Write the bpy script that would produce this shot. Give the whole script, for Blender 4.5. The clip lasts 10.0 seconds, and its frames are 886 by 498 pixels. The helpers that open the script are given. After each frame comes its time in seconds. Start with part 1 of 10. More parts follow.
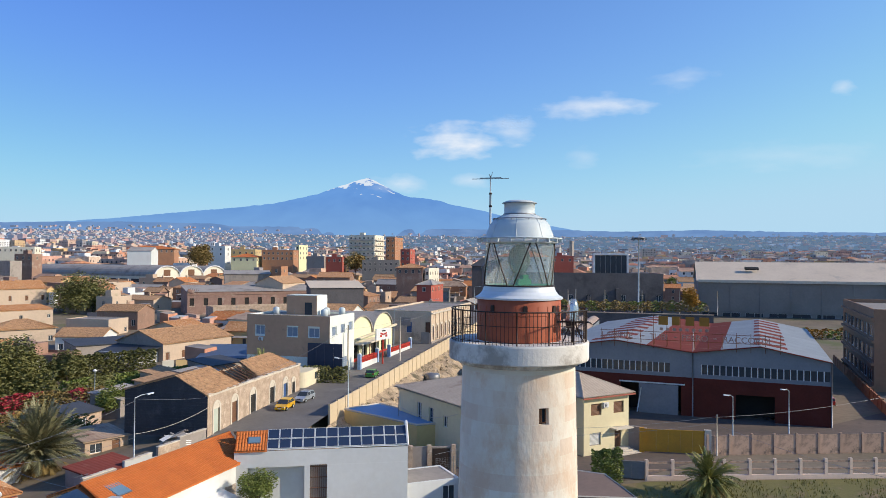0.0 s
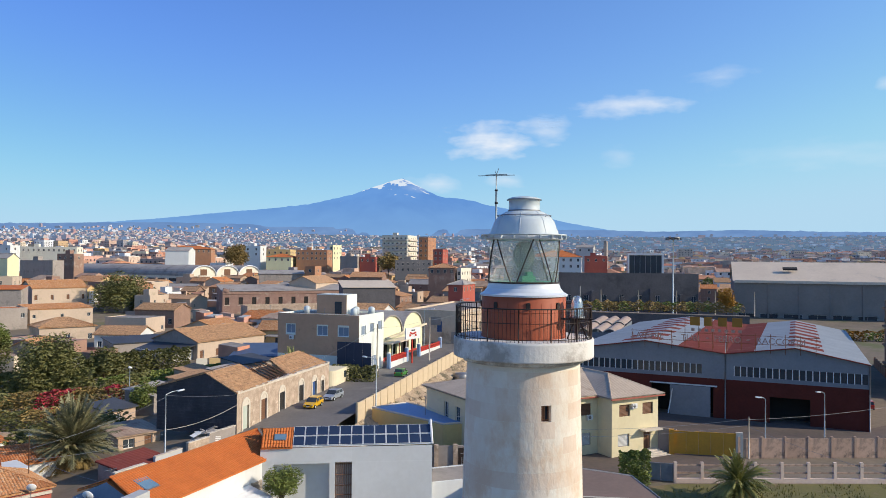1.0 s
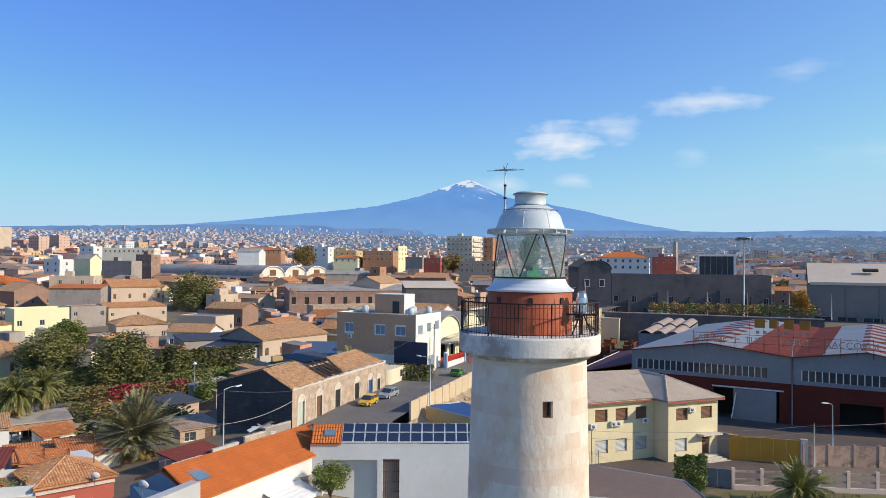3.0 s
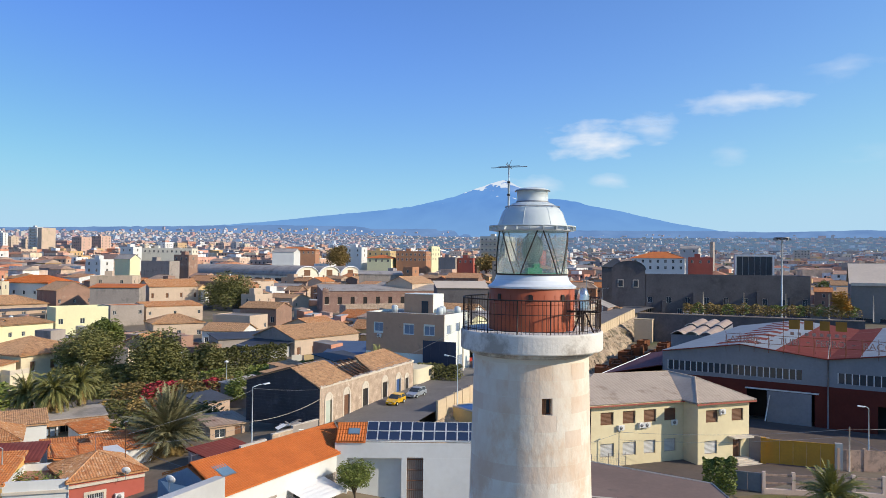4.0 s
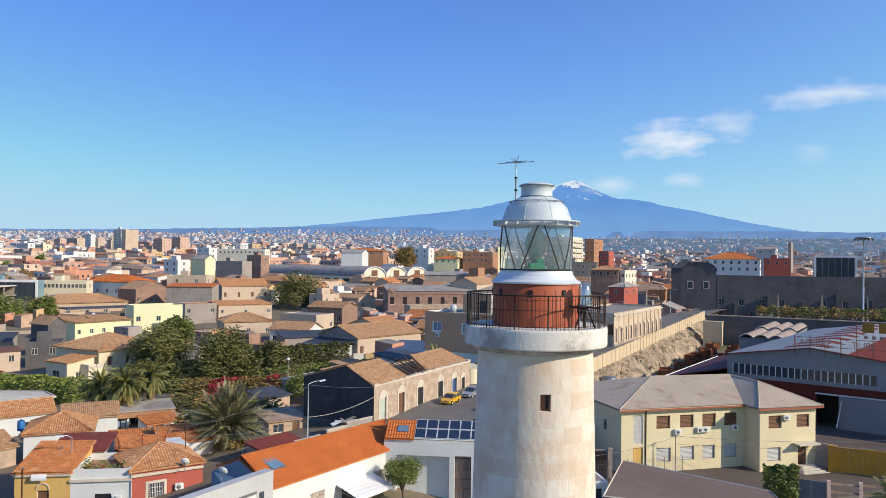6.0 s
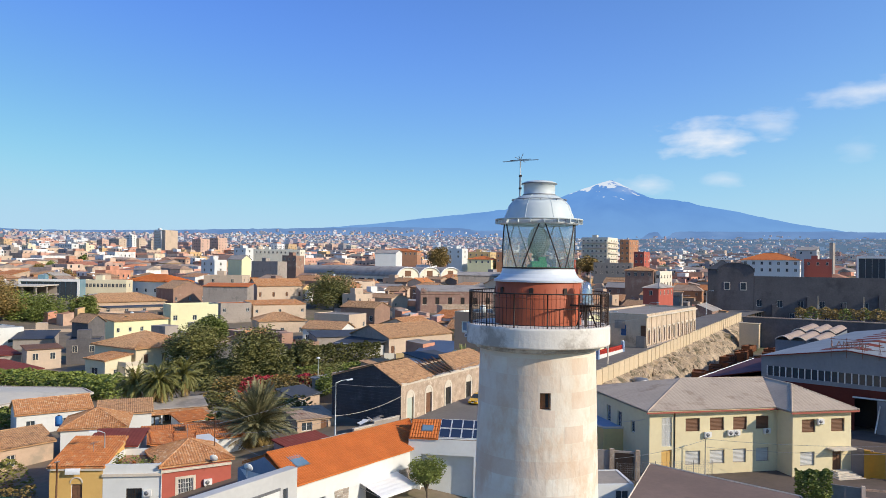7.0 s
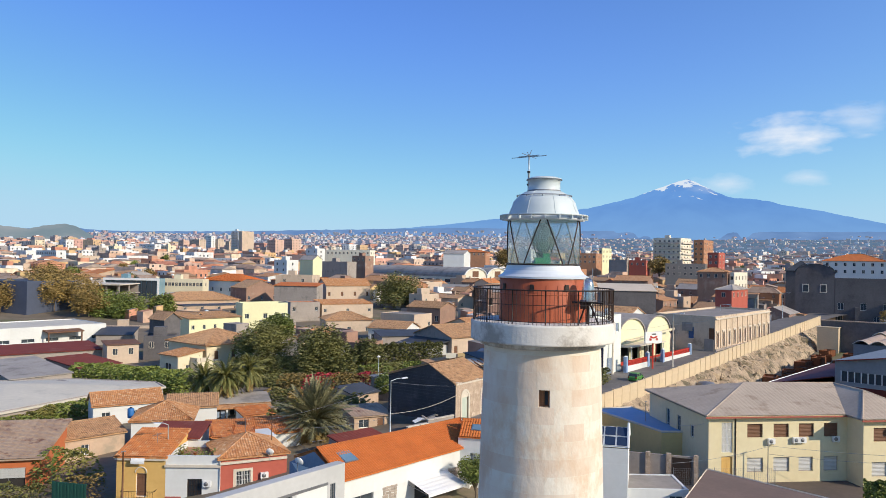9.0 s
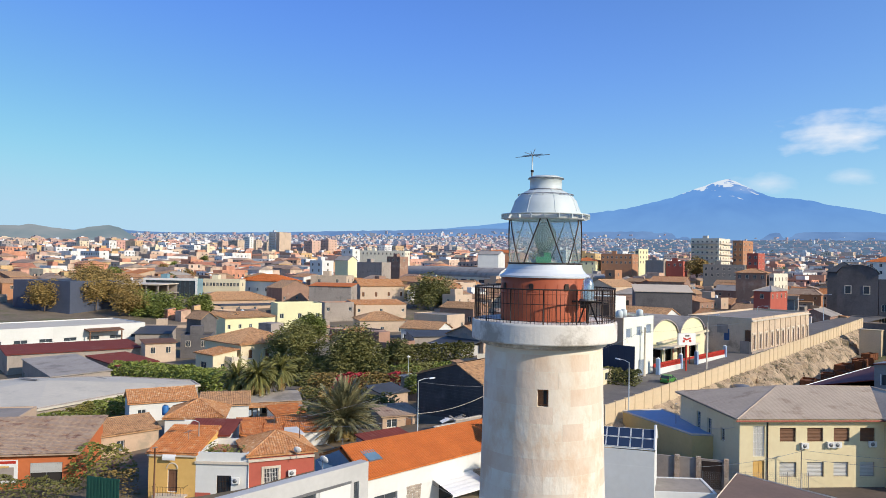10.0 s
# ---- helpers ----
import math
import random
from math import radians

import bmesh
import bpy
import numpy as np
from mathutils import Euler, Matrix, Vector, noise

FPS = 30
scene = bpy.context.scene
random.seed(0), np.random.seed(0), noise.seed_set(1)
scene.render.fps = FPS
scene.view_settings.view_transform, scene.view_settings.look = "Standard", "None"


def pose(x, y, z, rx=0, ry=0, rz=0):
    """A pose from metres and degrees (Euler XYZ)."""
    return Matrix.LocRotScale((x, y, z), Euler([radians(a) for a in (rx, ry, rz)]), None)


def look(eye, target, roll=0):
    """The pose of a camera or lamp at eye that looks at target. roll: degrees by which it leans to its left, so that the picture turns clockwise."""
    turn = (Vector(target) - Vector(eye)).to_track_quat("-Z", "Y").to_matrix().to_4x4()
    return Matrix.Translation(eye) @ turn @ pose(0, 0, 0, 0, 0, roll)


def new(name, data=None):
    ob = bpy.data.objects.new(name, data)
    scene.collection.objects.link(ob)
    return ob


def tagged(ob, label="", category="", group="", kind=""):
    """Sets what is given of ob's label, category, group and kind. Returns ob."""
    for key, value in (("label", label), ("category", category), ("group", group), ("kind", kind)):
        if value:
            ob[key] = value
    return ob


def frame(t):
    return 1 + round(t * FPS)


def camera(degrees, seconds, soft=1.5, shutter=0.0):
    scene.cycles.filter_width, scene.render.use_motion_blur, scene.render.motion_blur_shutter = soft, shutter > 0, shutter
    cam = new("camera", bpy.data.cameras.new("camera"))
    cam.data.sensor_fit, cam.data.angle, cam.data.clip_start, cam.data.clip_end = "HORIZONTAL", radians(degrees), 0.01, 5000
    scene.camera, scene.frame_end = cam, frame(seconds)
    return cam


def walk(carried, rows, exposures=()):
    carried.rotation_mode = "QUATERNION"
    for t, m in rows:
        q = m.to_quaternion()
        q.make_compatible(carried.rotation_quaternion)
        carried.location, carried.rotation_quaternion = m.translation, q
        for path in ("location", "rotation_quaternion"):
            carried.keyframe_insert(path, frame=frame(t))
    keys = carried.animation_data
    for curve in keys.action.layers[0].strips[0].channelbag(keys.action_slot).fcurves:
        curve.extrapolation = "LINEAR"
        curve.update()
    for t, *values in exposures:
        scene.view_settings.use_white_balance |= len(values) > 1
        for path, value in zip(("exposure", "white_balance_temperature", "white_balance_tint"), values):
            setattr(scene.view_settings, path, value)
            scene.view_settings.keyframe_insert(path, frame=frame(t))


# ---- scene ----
cam = camera(61.34, 10.0, soft=0.6)
PATH = [
    (0.0, look((-14.515, -19.145, 24.648), (-4.115, -2.065, 24.952), 0.482)),
    (0.5, look((-14.105, -19.390, 24.596), (-4.099, -2.076, 24.897), 0.514)),
    (1.0, look((-13.692, -19.633, 24.547), (-4.086, -2.094, 24.848), 0.525)),
    (1.5, look((-13.275, -19.872, 24.501), (-4.067, -2.120, 24.808), 0.533)),
    (2.0, look((-12.847, -20.106, 24.459), (-4.041, -2.152, 24.767), 0.548)),
    (2.5, look((-12.406, -20.337, 24.415), (-4.010, -2.188, 24.728), 0.564)),
    (3.0, look((-11.952, -20.565, 24.366), (-3.972, -2.229, 24.682), 0.583)),
    (3.5, look((-11.486, -20.789, 24.313), (-3.930, -2.274, 24.632), 0.603)),
    (4.0, look((-11.012, -21.005, 24.259), (-3.889, -2.319, 24.578), 0.623)),
    (4.5, look((-10.534, -21.213, 24.206), (-3.846, -2.367, 24.523), 0.638)),
    (5.0, look((-10.051, -21.411, 24.164), (-3.807, -2.413, 24.483), 0.653)),
    (5.5, look((-9.562, -21.598, 24.133), (-3.761, -2.459, 24.455), 0.679)),
    (6.0, look((-9.074, -21.769, 24.101), (-3.722, -2.502, 24.426), 0.712)),
    (6.5, look((-8.584, -21.929, 24.069), (-3.685, -2.540, 24.397), 0.749)),
    (7.0, look((-8.092, -22.073, 24.038), (-3.649, -2.576, 24.367), 0.787)),
    (7.5, look((-7.596, -22.206, 24.009), (-3.613, -2.610, 24.336), 0.825)),
    (8.0, look((-7.093, -22.328, 23.980), (-3.577, -2.643, 24.304), 0.857)),
    (8.5, look((-6.580, -22.443, 23.953), (-3.538, -2.679, 24.275), 0.885)),
    (9.0, look((-6.059, -22.551, 23.929), (-3.491, -2.719, 24.251), 0.910)),
    (9.5, look((-5.531, -22.655, 23.909), (-3.440, -2.767, 24.232), 0.932)),
    (10.0, look((-4.998, -22.757, 23.894), (-3.389, -2.825, 24.221), 0.950)),
]
walk(cam, PATH)

# ---- world, sun ----
SUN_DIR = Vector((0.767, -0.640, 0.0)).normalized()
SUN_EL = radians(27.0)
world = bpy.data.worlds.new("sky")
scene.world = world
world.use_nodes = True
wn, wl = world.node_tree.nodes, world.node_tree.links
sky = wn.new("ShaderNodeTexSky")
sky.sky_type = "NISHITA"
sky.sun_disc = False
sky.sun_elevation = SUN_EL
sky.sun_rotation = math.atan2(SUN_DIR.x, SUN_DIR.y)
sky.altitude = 30.0
sky.air_density, sky.dust_density, sky.ozone_density = 1.0, 0.1, 4.0
# haze lifts the side of the sky towards the sun, and the far side is a deeper blue
aim = wn.new("ShaderNodeTexCoord")
to_sun = wn.new("ShaderNodeVectorMath")
to_sun.operation = "DOT_PRODUCT"
to_sun.inputs[1].default_value = SUN_DIR
wl.new(aim.outputs["Generated"], to_sun.inputs[0])
sunward = wn.new("ShaderNodeMapRange")
sunward.interpolation_type = "SMOOTHSTEP"
sunward.inputs[1].default_value, sunward.inputs[2].default_value = -0.95, 0.6
wl.new(to_sun.outputs["Value"], sunward.inputs[0])
haze = wn.new("ShaderNodeMix")
haze.data_type = "RGBA"
haze.inputs[6].default_value, haze.inputs[7].default_value = (0.515, 0.70, 1.17, 1), (0.95, 1.10, 1.28, 1)
wl.new(sunward.outputs[0], haze.inputs[0])
tint = wn.new("ShaderNodeMix")
tint.data_type, tint.blend_type = "RGBA", "MULTIPLY"
tint.inputs[0].default_value = 1.0
wl.new(haze.outputs[2], tint.inputs[7])
wl.new(sky.outputs[0], tint.inputs[6])
# the glare round the sun, behind the eye, is held to the brightness of clear sky
rgb_in, rgb_out = wn.new("ShaderNodeSeparateColor"), wn.new("ShaderNodeCombineColor")
wl.new(tint.outputs[2], rgb_in.inputs[0])
for i, top in enumerate((2.8, 4.25, 5.35)):
    cap = wn.new("ShaderNodeMath")
    cap.operation = "SMOOTH_MIN"
    wl.new(rgb_in.outputs[i], cap.inputs[0])
    cap.inputs[1].default_value, cap.inputs[2].default_value = top, 1.4
    wl.new(cap.outputs[0], rgb_out.inputs[i])
wl.new(rgb_out.outputs[0], wn["Background"].inputs["Color"])
wn["Background"].inputs["Strength"].default_value = 0.162
sun = new("sun", bpy.data.lights.new("sun", "SUN"))
sun.data.energy, sun.data.angle, sun.data.color = 4.5, radians(0.5), (1.0, 0.87, 0.70)
sun_to = Vector((SUN_DIR.x * math.cos(SUN_EL), SUN_DIR.y * math.cos(SUN_EL), math.sin(SUN_EL)))
sun.matrix_world = look(sun_to * 500, (0, 0, 0))
scene.view_settings.exposure = 0.0


# ---- materials ----
def lin(c):
    """A colour given as sRGB 0..255 becomes linear."""
    return tuple(((v / 255 + 0.055) / 1.055) ** 2.4 if v > 10 else v / 255 / 12.92 for v in c)


def mat(name, c1, c2=None, scale=3.0, rough=0.85, metal=0.0, bump=0.15, bump_scale=25.0, streak=0.0, rnd=0.0, spec=0.35, c3=None, s3=0.35, cover=0.5, coat=0.0, tone=None):
    """A procedural surface: two colours mixed by grain and by broad stains, an optional third colour in patches, relief, and a shade of its own for each object."""
    m = bpy.data.materials.new(name)
    m.use_nodes = True
    n, l = m.node_tree.nodes, m.node_tree.links
    b = n["Principled BSDF"]
    b.inputs["Roughness"].default_value = rough
    b.inputs["Metallic"].default_value = metal
    b.inputs["Specular IOR Level"].default_value = spec
    b.inputs["Coat Weight"].default_value = coat
    c2 = c2 or tuple(0.72 * v for v in c1)
    c1, c2, c3 = (tuple(min(1.04 * v, 0.9) for v in c) if c else None for c in (c1, c2, c3))
    tc = n.new("ShaderNodeTexCoord")
    mp = n.new("ShaderNodeMapping")
    where = n.new("ShaderNodeNewGeometry")
    l.new(where.outputs["Position"] if tone else tc.outputs["Object"], mp.inputs[0])
    if streak:
        mp.inputs["Scale"].default_value = (1.0, 1.0, streak)
    big = n.new("ShaderNodeTexNoise")
    big.inputs["Scale"].default_value, big.inputs["Detail"].default_value, big.inputs["Roughness"].default_value = scale * 0.25, 6.0, 0.65
    l.new(mp.outputs[0], big.inputs[0])
    fine = n.new("ShaderNodeTexNoise")
    fine.inputs["Scale"].default_value, fine.inputs["Detail"].default_value = scale * 3.0, 4.0
    l.new(mp.outputs[0], fine.inputs[0])
    add = n.new("ShaderNodeMath")
    add.operation = "MULTIPLY_ADD"
    l.new(fine.outputs[0], add.inputs[0])
    add.inputs[1].default_value = 0.45
    l.new(big.outputs[0], add.inputs[2])
    ramp = n.new("ShaderNodeMapRange")
    ramp.inputs[1].default_value, ramp.inputs[2].default_value = 0.52, 0.92
    l.new(add.outputs[0], ramp.inputs[0])
    mix = n.new("ShaderNodeMix")
    mix.data_type = "RGBA"
    mix.inputs[6].default_value, mix.inputs[7].default_value = (*c1, 1), (*c2, 1)
    l.new(ramp.outputs[0], mix.inputs[0])
    out = mix.outputs[2]
    if c3:
        pt = n.new("ShaderNodeTexNoise")
        pt.inputs["Scale"].default_value, pt.inputs["Detail"].default_value, pt.inputs["Roughness"].default_value = s3, 8.0, 0.7
        l.new(mp.outputs[0], pt.inputs[0])
        r3 = n.new("ShaderNodeMapRange")
        r3.inputs[1].default_value, r3.inputs[2].default_value = 1.0 - cover - 0.04, 1.0 - cover + 0.08
        l.new(pt.outputs[0], r3.inputs[0])
        m3 = n.new("ShaderNodeMix")
        m3.data_type = "RGBA"
        l.new(r3.outputs[0], m3.inputs[0])
        l.new(out, m3.inputs[6])
        m3.inputs[7].default_value = (*c3, 1)
        out = m3.outputs[2]
    if tone:
        ob_rnd = n.new("ShaderNodeObjectInfo")
        sel = n.new("ShaderNodeMapRange")
        sel.inputs[1].default_value, sel.inputs[2].default_value, sel.inputs[4].default_value = 0.35, 1.0, tone[1]
        l.new(ob_rnd.outputs["Random"], sel.inputs[0])
        mt = n.new("ShaderNodeMix")
        mt.data_type = "RGBA"
        l.new(sel.outputs[0], mt.inputs[0])
        l.new(out, mt.inputs[6])
        mt.inputs[7].default_value = (*tone[0], 1)
        out = mt.outputs[2]
    if rnd:
        oi = n.new("ShaderNodeObjectInfo")
        geo = n.new("ShaderNodeNewGeometry")
        sm = n.new("ShaderNodeMath")
        sm.operation = "ADD"
        l.new(oi.outputs["Random"], sm.inputs[0])
        l.new(geo.outputs["Random Per Island"], sm.inputs[1])
        rr = n.new("ShaderNodeMapRange")
        rr.inputs[2].default_value = 2.0
        rr.inputs[3].default_value, rr.inputs[4].default_value = 1.0 - rnd, 1.0 + rnd
        l.new(sm.outputs[0], rr.inputs[0])
        hs = n.new("ShaderNodeHueSaturation")
        l.new(rr.outputs[0], hs.inputs["Value"])
        l.new(out, hs.inputs["Color"])
        out = hs.outputs[0]
    l.new(out, b.inputs["Base Color"])
    if bump:
        bn = n.new("ShaderNodeTexNoise")
        bn.inputs["Scale"].default_value, bn.inputs["Detail"].default_value = bump_scale, 5.0
        l.new(mp.outputs[0], bn.inputs[0])
        bp = n.new("ShaderNodeBump")
        bp.inputs["Strength"].default_value, bp.inputs["Distance"].default_value = bump, 0.05
        l.new(bn.outputs[0], bp.inputs["Height"])
        l.new(bp.outputs[0], b.inputs["Normal"])
    return m


def glass(name, tint=(0.95, 0.985, 0.98), rough=0.02, see=0.86):
    """Thin clear panes: part straight through, part mirror."""
    m = bpy.data.materials.new(name)
    m.use_nodes = True
    n, l = m.node_tree.nodes, m.node_tree.links
    tr = n.new("ShaderNodeBsdfTransparent")
    tr.inputs[0].default_value = (*tint, 1)
    gl = n.new("ShaderNodeBsdfGlossy")
    gl.inputs["Roughness"].default_value = rough
    mx = n.new("ShaderNodeMixShader")
    mx.inputs[0].default_value = 1.0 - see
    l.new(tr.outputs[0], mx.inputs[1])
    l.new(gl.outputs[0], mx.inputs[2])
    du = n.new("ShaderNodeBsdfTranslucent")
    du.inputs[0].default_value = (0.80, 0.88, 0.90, 1)
    m2 = n.new("ShaderNodeMixShader")
    m2.inputs[0].default_value = 0.24
    l.new(mx.outputs[0], m2.inputs[1])
    l.new(du.outputs[0], m2.inputs[2])
    l.new(m2.outputs[0], n["Material Output"].inputs[0])
    return m


M_GROUND = mat("earth", (0.24, 0.19, 0.135), (0.15, 0.125, 0.09), 0.4, 0.95, bump=0.3, bump_scale=3.0, c3=(0.13, 0.14, 0.06), s3=0.06, cover=0.42)
M_ROAD = mat("asphalt", (0.19, 0.175, 0.16), (0.135, 0.125, 0.115), 0.8, 0.9, bump=0.2, bump_scale=30.0, c3=(0.23, 0.21, 0.19), s3=0.15, cover=0.4)
M_YARD = mat("concrete_yard", (0.155, 0.118, 0.095), (0.10, 0.08, 0.067), 0.5, 0.9, bump=0.15, bump_scale=8.0, c3=(0.09, 0.075, 0.065), s3=0.2, cover=0.4)
M_TOWER = mat("tower_limewash", (0.82, 0.78, 0.69), (0.72, 0.63, 0.51), 1.6, 0.85, bump=0.3, bump_scale=7.0, c3=(0.69, 0.54, 0.40), s3=0.7, cover=0.47, spec=0.2, streak=0.6, tone=((0.68, 0.50, 0.37), 0.56))
M_TOWERJ = mat("tower_joint", (0.76, 0.70, 0.59), (0.68, 0.60, 0.48), 2.0, 0.9)
M_GALL = mat("gallery_concrete", (0.78, 0.76, 0.71), (0.66, 0.62, 0.55), 0.9, 0.85, bump=0.2, bump_scale=10.0, c3=(0.40, 0.36, 0.31), s3=0.9, cover=0.47)
M_REDDRUM = mat("red_drum_paint", (0.42, 0.105, 0.045), (0.33, 0.075, 0.033), 2.5, 0.6, bump=0.05, streak=0.3)
M_WHITEMET = mat("white_metal", (0.70, 0.74, 0.77), (0.62, 0.66, 0.70), 1.5, 0.42, bump=0.02, coat=0.1)
M_SILVER = mat("galvanised_sheet", (0.58, 0.64, 0.65), (0.51, 0.57, 0.58), 1.5, 0.5, bump=0.02, c3=(0.47, 0.53, 0.54), s3=1.2, cover=0.38)
M_IRON = mat("black_iron", (0.035, 0.03, 0.028), (0.06, 0.035, 0.025), 4.0, 0.6, metal=0.3)
M_STEELGREY = mat("grey_steel", (0.28, 0.29, 0.30), (0.2, 0.2, 0.21), 2.0, 0.5, metal=0.6)
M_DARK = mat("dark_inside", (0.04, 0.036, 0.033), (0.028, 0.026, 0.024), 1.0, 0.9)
M_PANE = mat("window_glass_dark", (0.055, 0.068, 0.08), (0.04, 0.05, 0.06), 1.0, 0.12, spec=0.3, bump=0.0)
M_CLEAR = glass("clear_glass")
M_WHITE = mat("white_render", (0.70, 0.71, 0.69), (0.63, 0.635, 0.61), 0.7, 0.85, rnd=0.05, c3=(0.62, 0.61, 0.56), s3=0.25, cover=0.33)
M_CREAM = mat("cream_render", (0.74, 0.66, 0.47), (0.66, 0.57, 0.40), 0.6, 0.85, rnd=0.04, c3=(0.60, 0.49, 0.28), s3=0.3, cover=0.36)
M_PALEYEL = mat("pale_yellow_render", (0.76, 0.67, 0.43), (0.68, 0.58, 0.36), 0.6, 0.85, c3=(0.62, 0.56, 0.36), s3=0.35, cover=0.38)
M_OCHRE = mat("ochre_render", (0.70, 0.45, 0.15), (0.62, 0.38, 0.12), 0.7, 0.85, c3=(0.50, 0.30, 0.12), s3=0.4, cover=0.36)
M_REDR = mat("red_render", (0.46, 0.12, 0.085), (0.40, 0.10, 0.07), 0.7, 0.85, c3=(0.38, 0.11, 0.07), s3=0.4, cover=0.35)
M_ORANGER = mat("orange_render", (0.58, 0.17, 0.06), (0.50, 0.14, 0.05), 0.7, 0.85, c3=(0.45, 0.17, 0.09), s3=0.4, cover=0.35)
M_TAN = mat("tan_render", (0.54, 0.40, 0.29), (0.44, 0.32, 0.23), 0.6, 0.9, rnd=0.06, c3=(0.34, 0.28, 0.21), s3=0.25, cover=0.42)
M_GREYR = mat("grey_render", (0.38, 0.33, 0.29), (0.29, 0.25, 0.22), 0.6, 0.9, rnd=0.06, c3=(0.22, 0.20, 0.18), s3=0.25, cover=0.42)
M_STONE = mat("rubble_stone", (0.58, 0.45, 0.34), (0.32, 0.235, 0.17), 3.5, 0.95, bump=0.9, bump_scale=5.0, c3=(0.70, 0.59, 0.46), s3=0.8, cover=0.40)
M_LAVA = mat("tarred_wall", (0.075, 0.074, 0.083), (0.05, 0.05, 0.057), 1.2, 0.75, bump=0.3, bump_scale=4.0, c3=(0.10, 0.097, 0.105), s3=0.5, cover=0.4)
M_BRICKB = mat("old_brown_brick", (0.36, 0.22, 0.16), (0.25, 0.16, 0.12), 1.0, 0.95, bump=0.3, bump_scale=6.0, c3=(0.40, 0.31, 0.25), s3=0.2, cover=0.42)
M_TRIM = mat("pale_stone_trim", (0.68, 0.61, 0.50), (0.55, 0.48, 0.39), 2.0, 0.9)
M_TILE = mat("new_terracotta_tiles", (0.62, 0.185, 0.042), (0.50, 0.14, 0.032), 2.2, 0.75, bump=0.1, c3=(0.42, 0.12, 0.035), s3=0.8, cover=0.36, rnd=0.05)
M_TILEOLD = mat("old_terracotta_tiles", (0.56, 0.34, 0.175), (0.36, 0.20, 0.105), 6.0, 0.9, bump=0.3, bump_scale=12.0, rnd=0.22, c3=(0.25, 0.15, 0.085), s3=1.7, cover=0.44)
M_TILEMOT = mat("mottled_terracotta_tiles", (0.64, 0.24, 0.07), (0.40, 0.14, 0.05), 5.0, 0.85, bump=0.3, bump_scale=12.0, rnd=0.12, c3=(0.58, 0.38, 0.21), s3=1.6, cover=0.42)
M_METROOF = mat("weathered_sheet_roof", (0.52, 0.42, 0.32), (0.42, 0.335, 0.255), 1.0, 0.85, metal=0.0, bump=0.05, streak=1.0, spec=0.15, c3=(0.33, 0.25, 0.18), s3=0.3, cover=0.42)
M_ASB = mat("fibre_cement_roof", (0.40, 0.36, 0.32), (0.29, 0.26, 0.23), 0.8, 0.9, rnd=0.08, c3=(0.22, 0.20, 0.18), s3=0.2, cover=0.42)
M_WHROOF = mat("pale_sheet_roof", (0.35, 0.37, 0.37), (0.28, 0.295, 0.295), 0.8, 0.5, metal=0.1, c3=(0.44, 0.44, 0.42), s3=0.12, cover=0.35)
M_MAROON = mat("maroon_cladding", (0.12, 0.030, 0.022), (0.09, 0.024, 0.018), 1.0, 0.8, spec=0.12, bump=0.03, c3=(0.12, 0.035, 0.03), s3=0.2, cover=0.38)
M_CLADGREY = mat("grey_cladding", (0.22, 0.25, 0.28), (0.17, 0.19, 0.22), 1.0, 0.55, metal=0.1, bump=0.03, c3=(0.2, 0.21, 0.22), s3=0.2, cover=0.36)
M_RUSTROOF = mat("red_sheet_roof", (0.23, 0.06, 0.045), (0.17, 0.045, 0.036), 1.0, 0.8, spec=0.12, c3=(0.25, 0.10, 0.075), s3=0.25, cover=0.4)
M_BLUEROOF = mat("blue_membrane_roof", (0.20, 0.33, 0.52), (0.26, 0.38, 0.55), 0.8, 0.6, c3=(0.42, 0.48, 0.55), s3=0.25, cover=0.35)
M_BITUM = mat("brown_membrane_roof", (0.24, 0.165, 0.125), (0.19, 0.13, 0.10), 0.7, 0.85, bump=0.08, c3=(0.15, 0.11, 0.09), s3=0.3, cover=0.36)
M_GREYFLAT = mat("flat_roof_screed", (0.32, 0.28, 0.245), (0.23, 0.205, 0.18), 0.7, 0.9, rnd=0.1, c3=(0.33, 0.31, 0.27), s3=0.25, cover=0.4)
M_SANDWALL = mat("precast_wall_panel", (0.64, 0.51, 0.34), (0.54, 0.43, 0.29), 0.8, 0.9, rnd=0.07, bump=0.12, c3=(0.36, 0.30, 0.22), s3=0.5, cover=0.36)
M_ROCK = mat("pale_rock", (0.54, 0.42, 0.29), (0.25, 0.19, 0.13), 1.2, 0.95, bump=1.0, bump_scale=3.0, c3=(0.13, 0.11, 0.07), s3=0.45, cover=0.48)
M_RUST = mat("rusted_steel", (0.20, 0.075, 0.03), (0.12, 0.045, 0.022), 1.5, 0.9, rnd=0.15)
M_WOODBR = mat("brown_shutter", (0.20, 0.10, 0.055), (0.14, 0.07, 0.04), 3.0, 0.7, streak=6.0)
M_ALU = mat("light_shutter", (0.52, 0.52, 0.50), (0.44, 0.44, 0.42), 3.0, 0.6)
M_YELGATE = mat("yellow_gate_paint", (0.58, 0.29, 0.03), (0.46, 0.23, 0.03), 1.5, 0.6)
M_SIGNYEL = mat("amber_letters", (0.34, 0.17, 0.025), (0.28, 0.14, 0.02), 3.0, 0.6)
M_SIGNPALE = mat("pale_letters", (0.42, 0.28, 0.22), (0.36, 0.24, 0.19), 3.0, 0.6)
M_BLUEP = mat("blue_paint", (0.05, 0.11, 0.27), (0.04, 0.085, 0.21), 2.0, 0.6)
M_REDP = mat("red_paint", (0.48, 0.04, 0.025), (0.40, 0.035, 0.02), 2.0, 0.55)
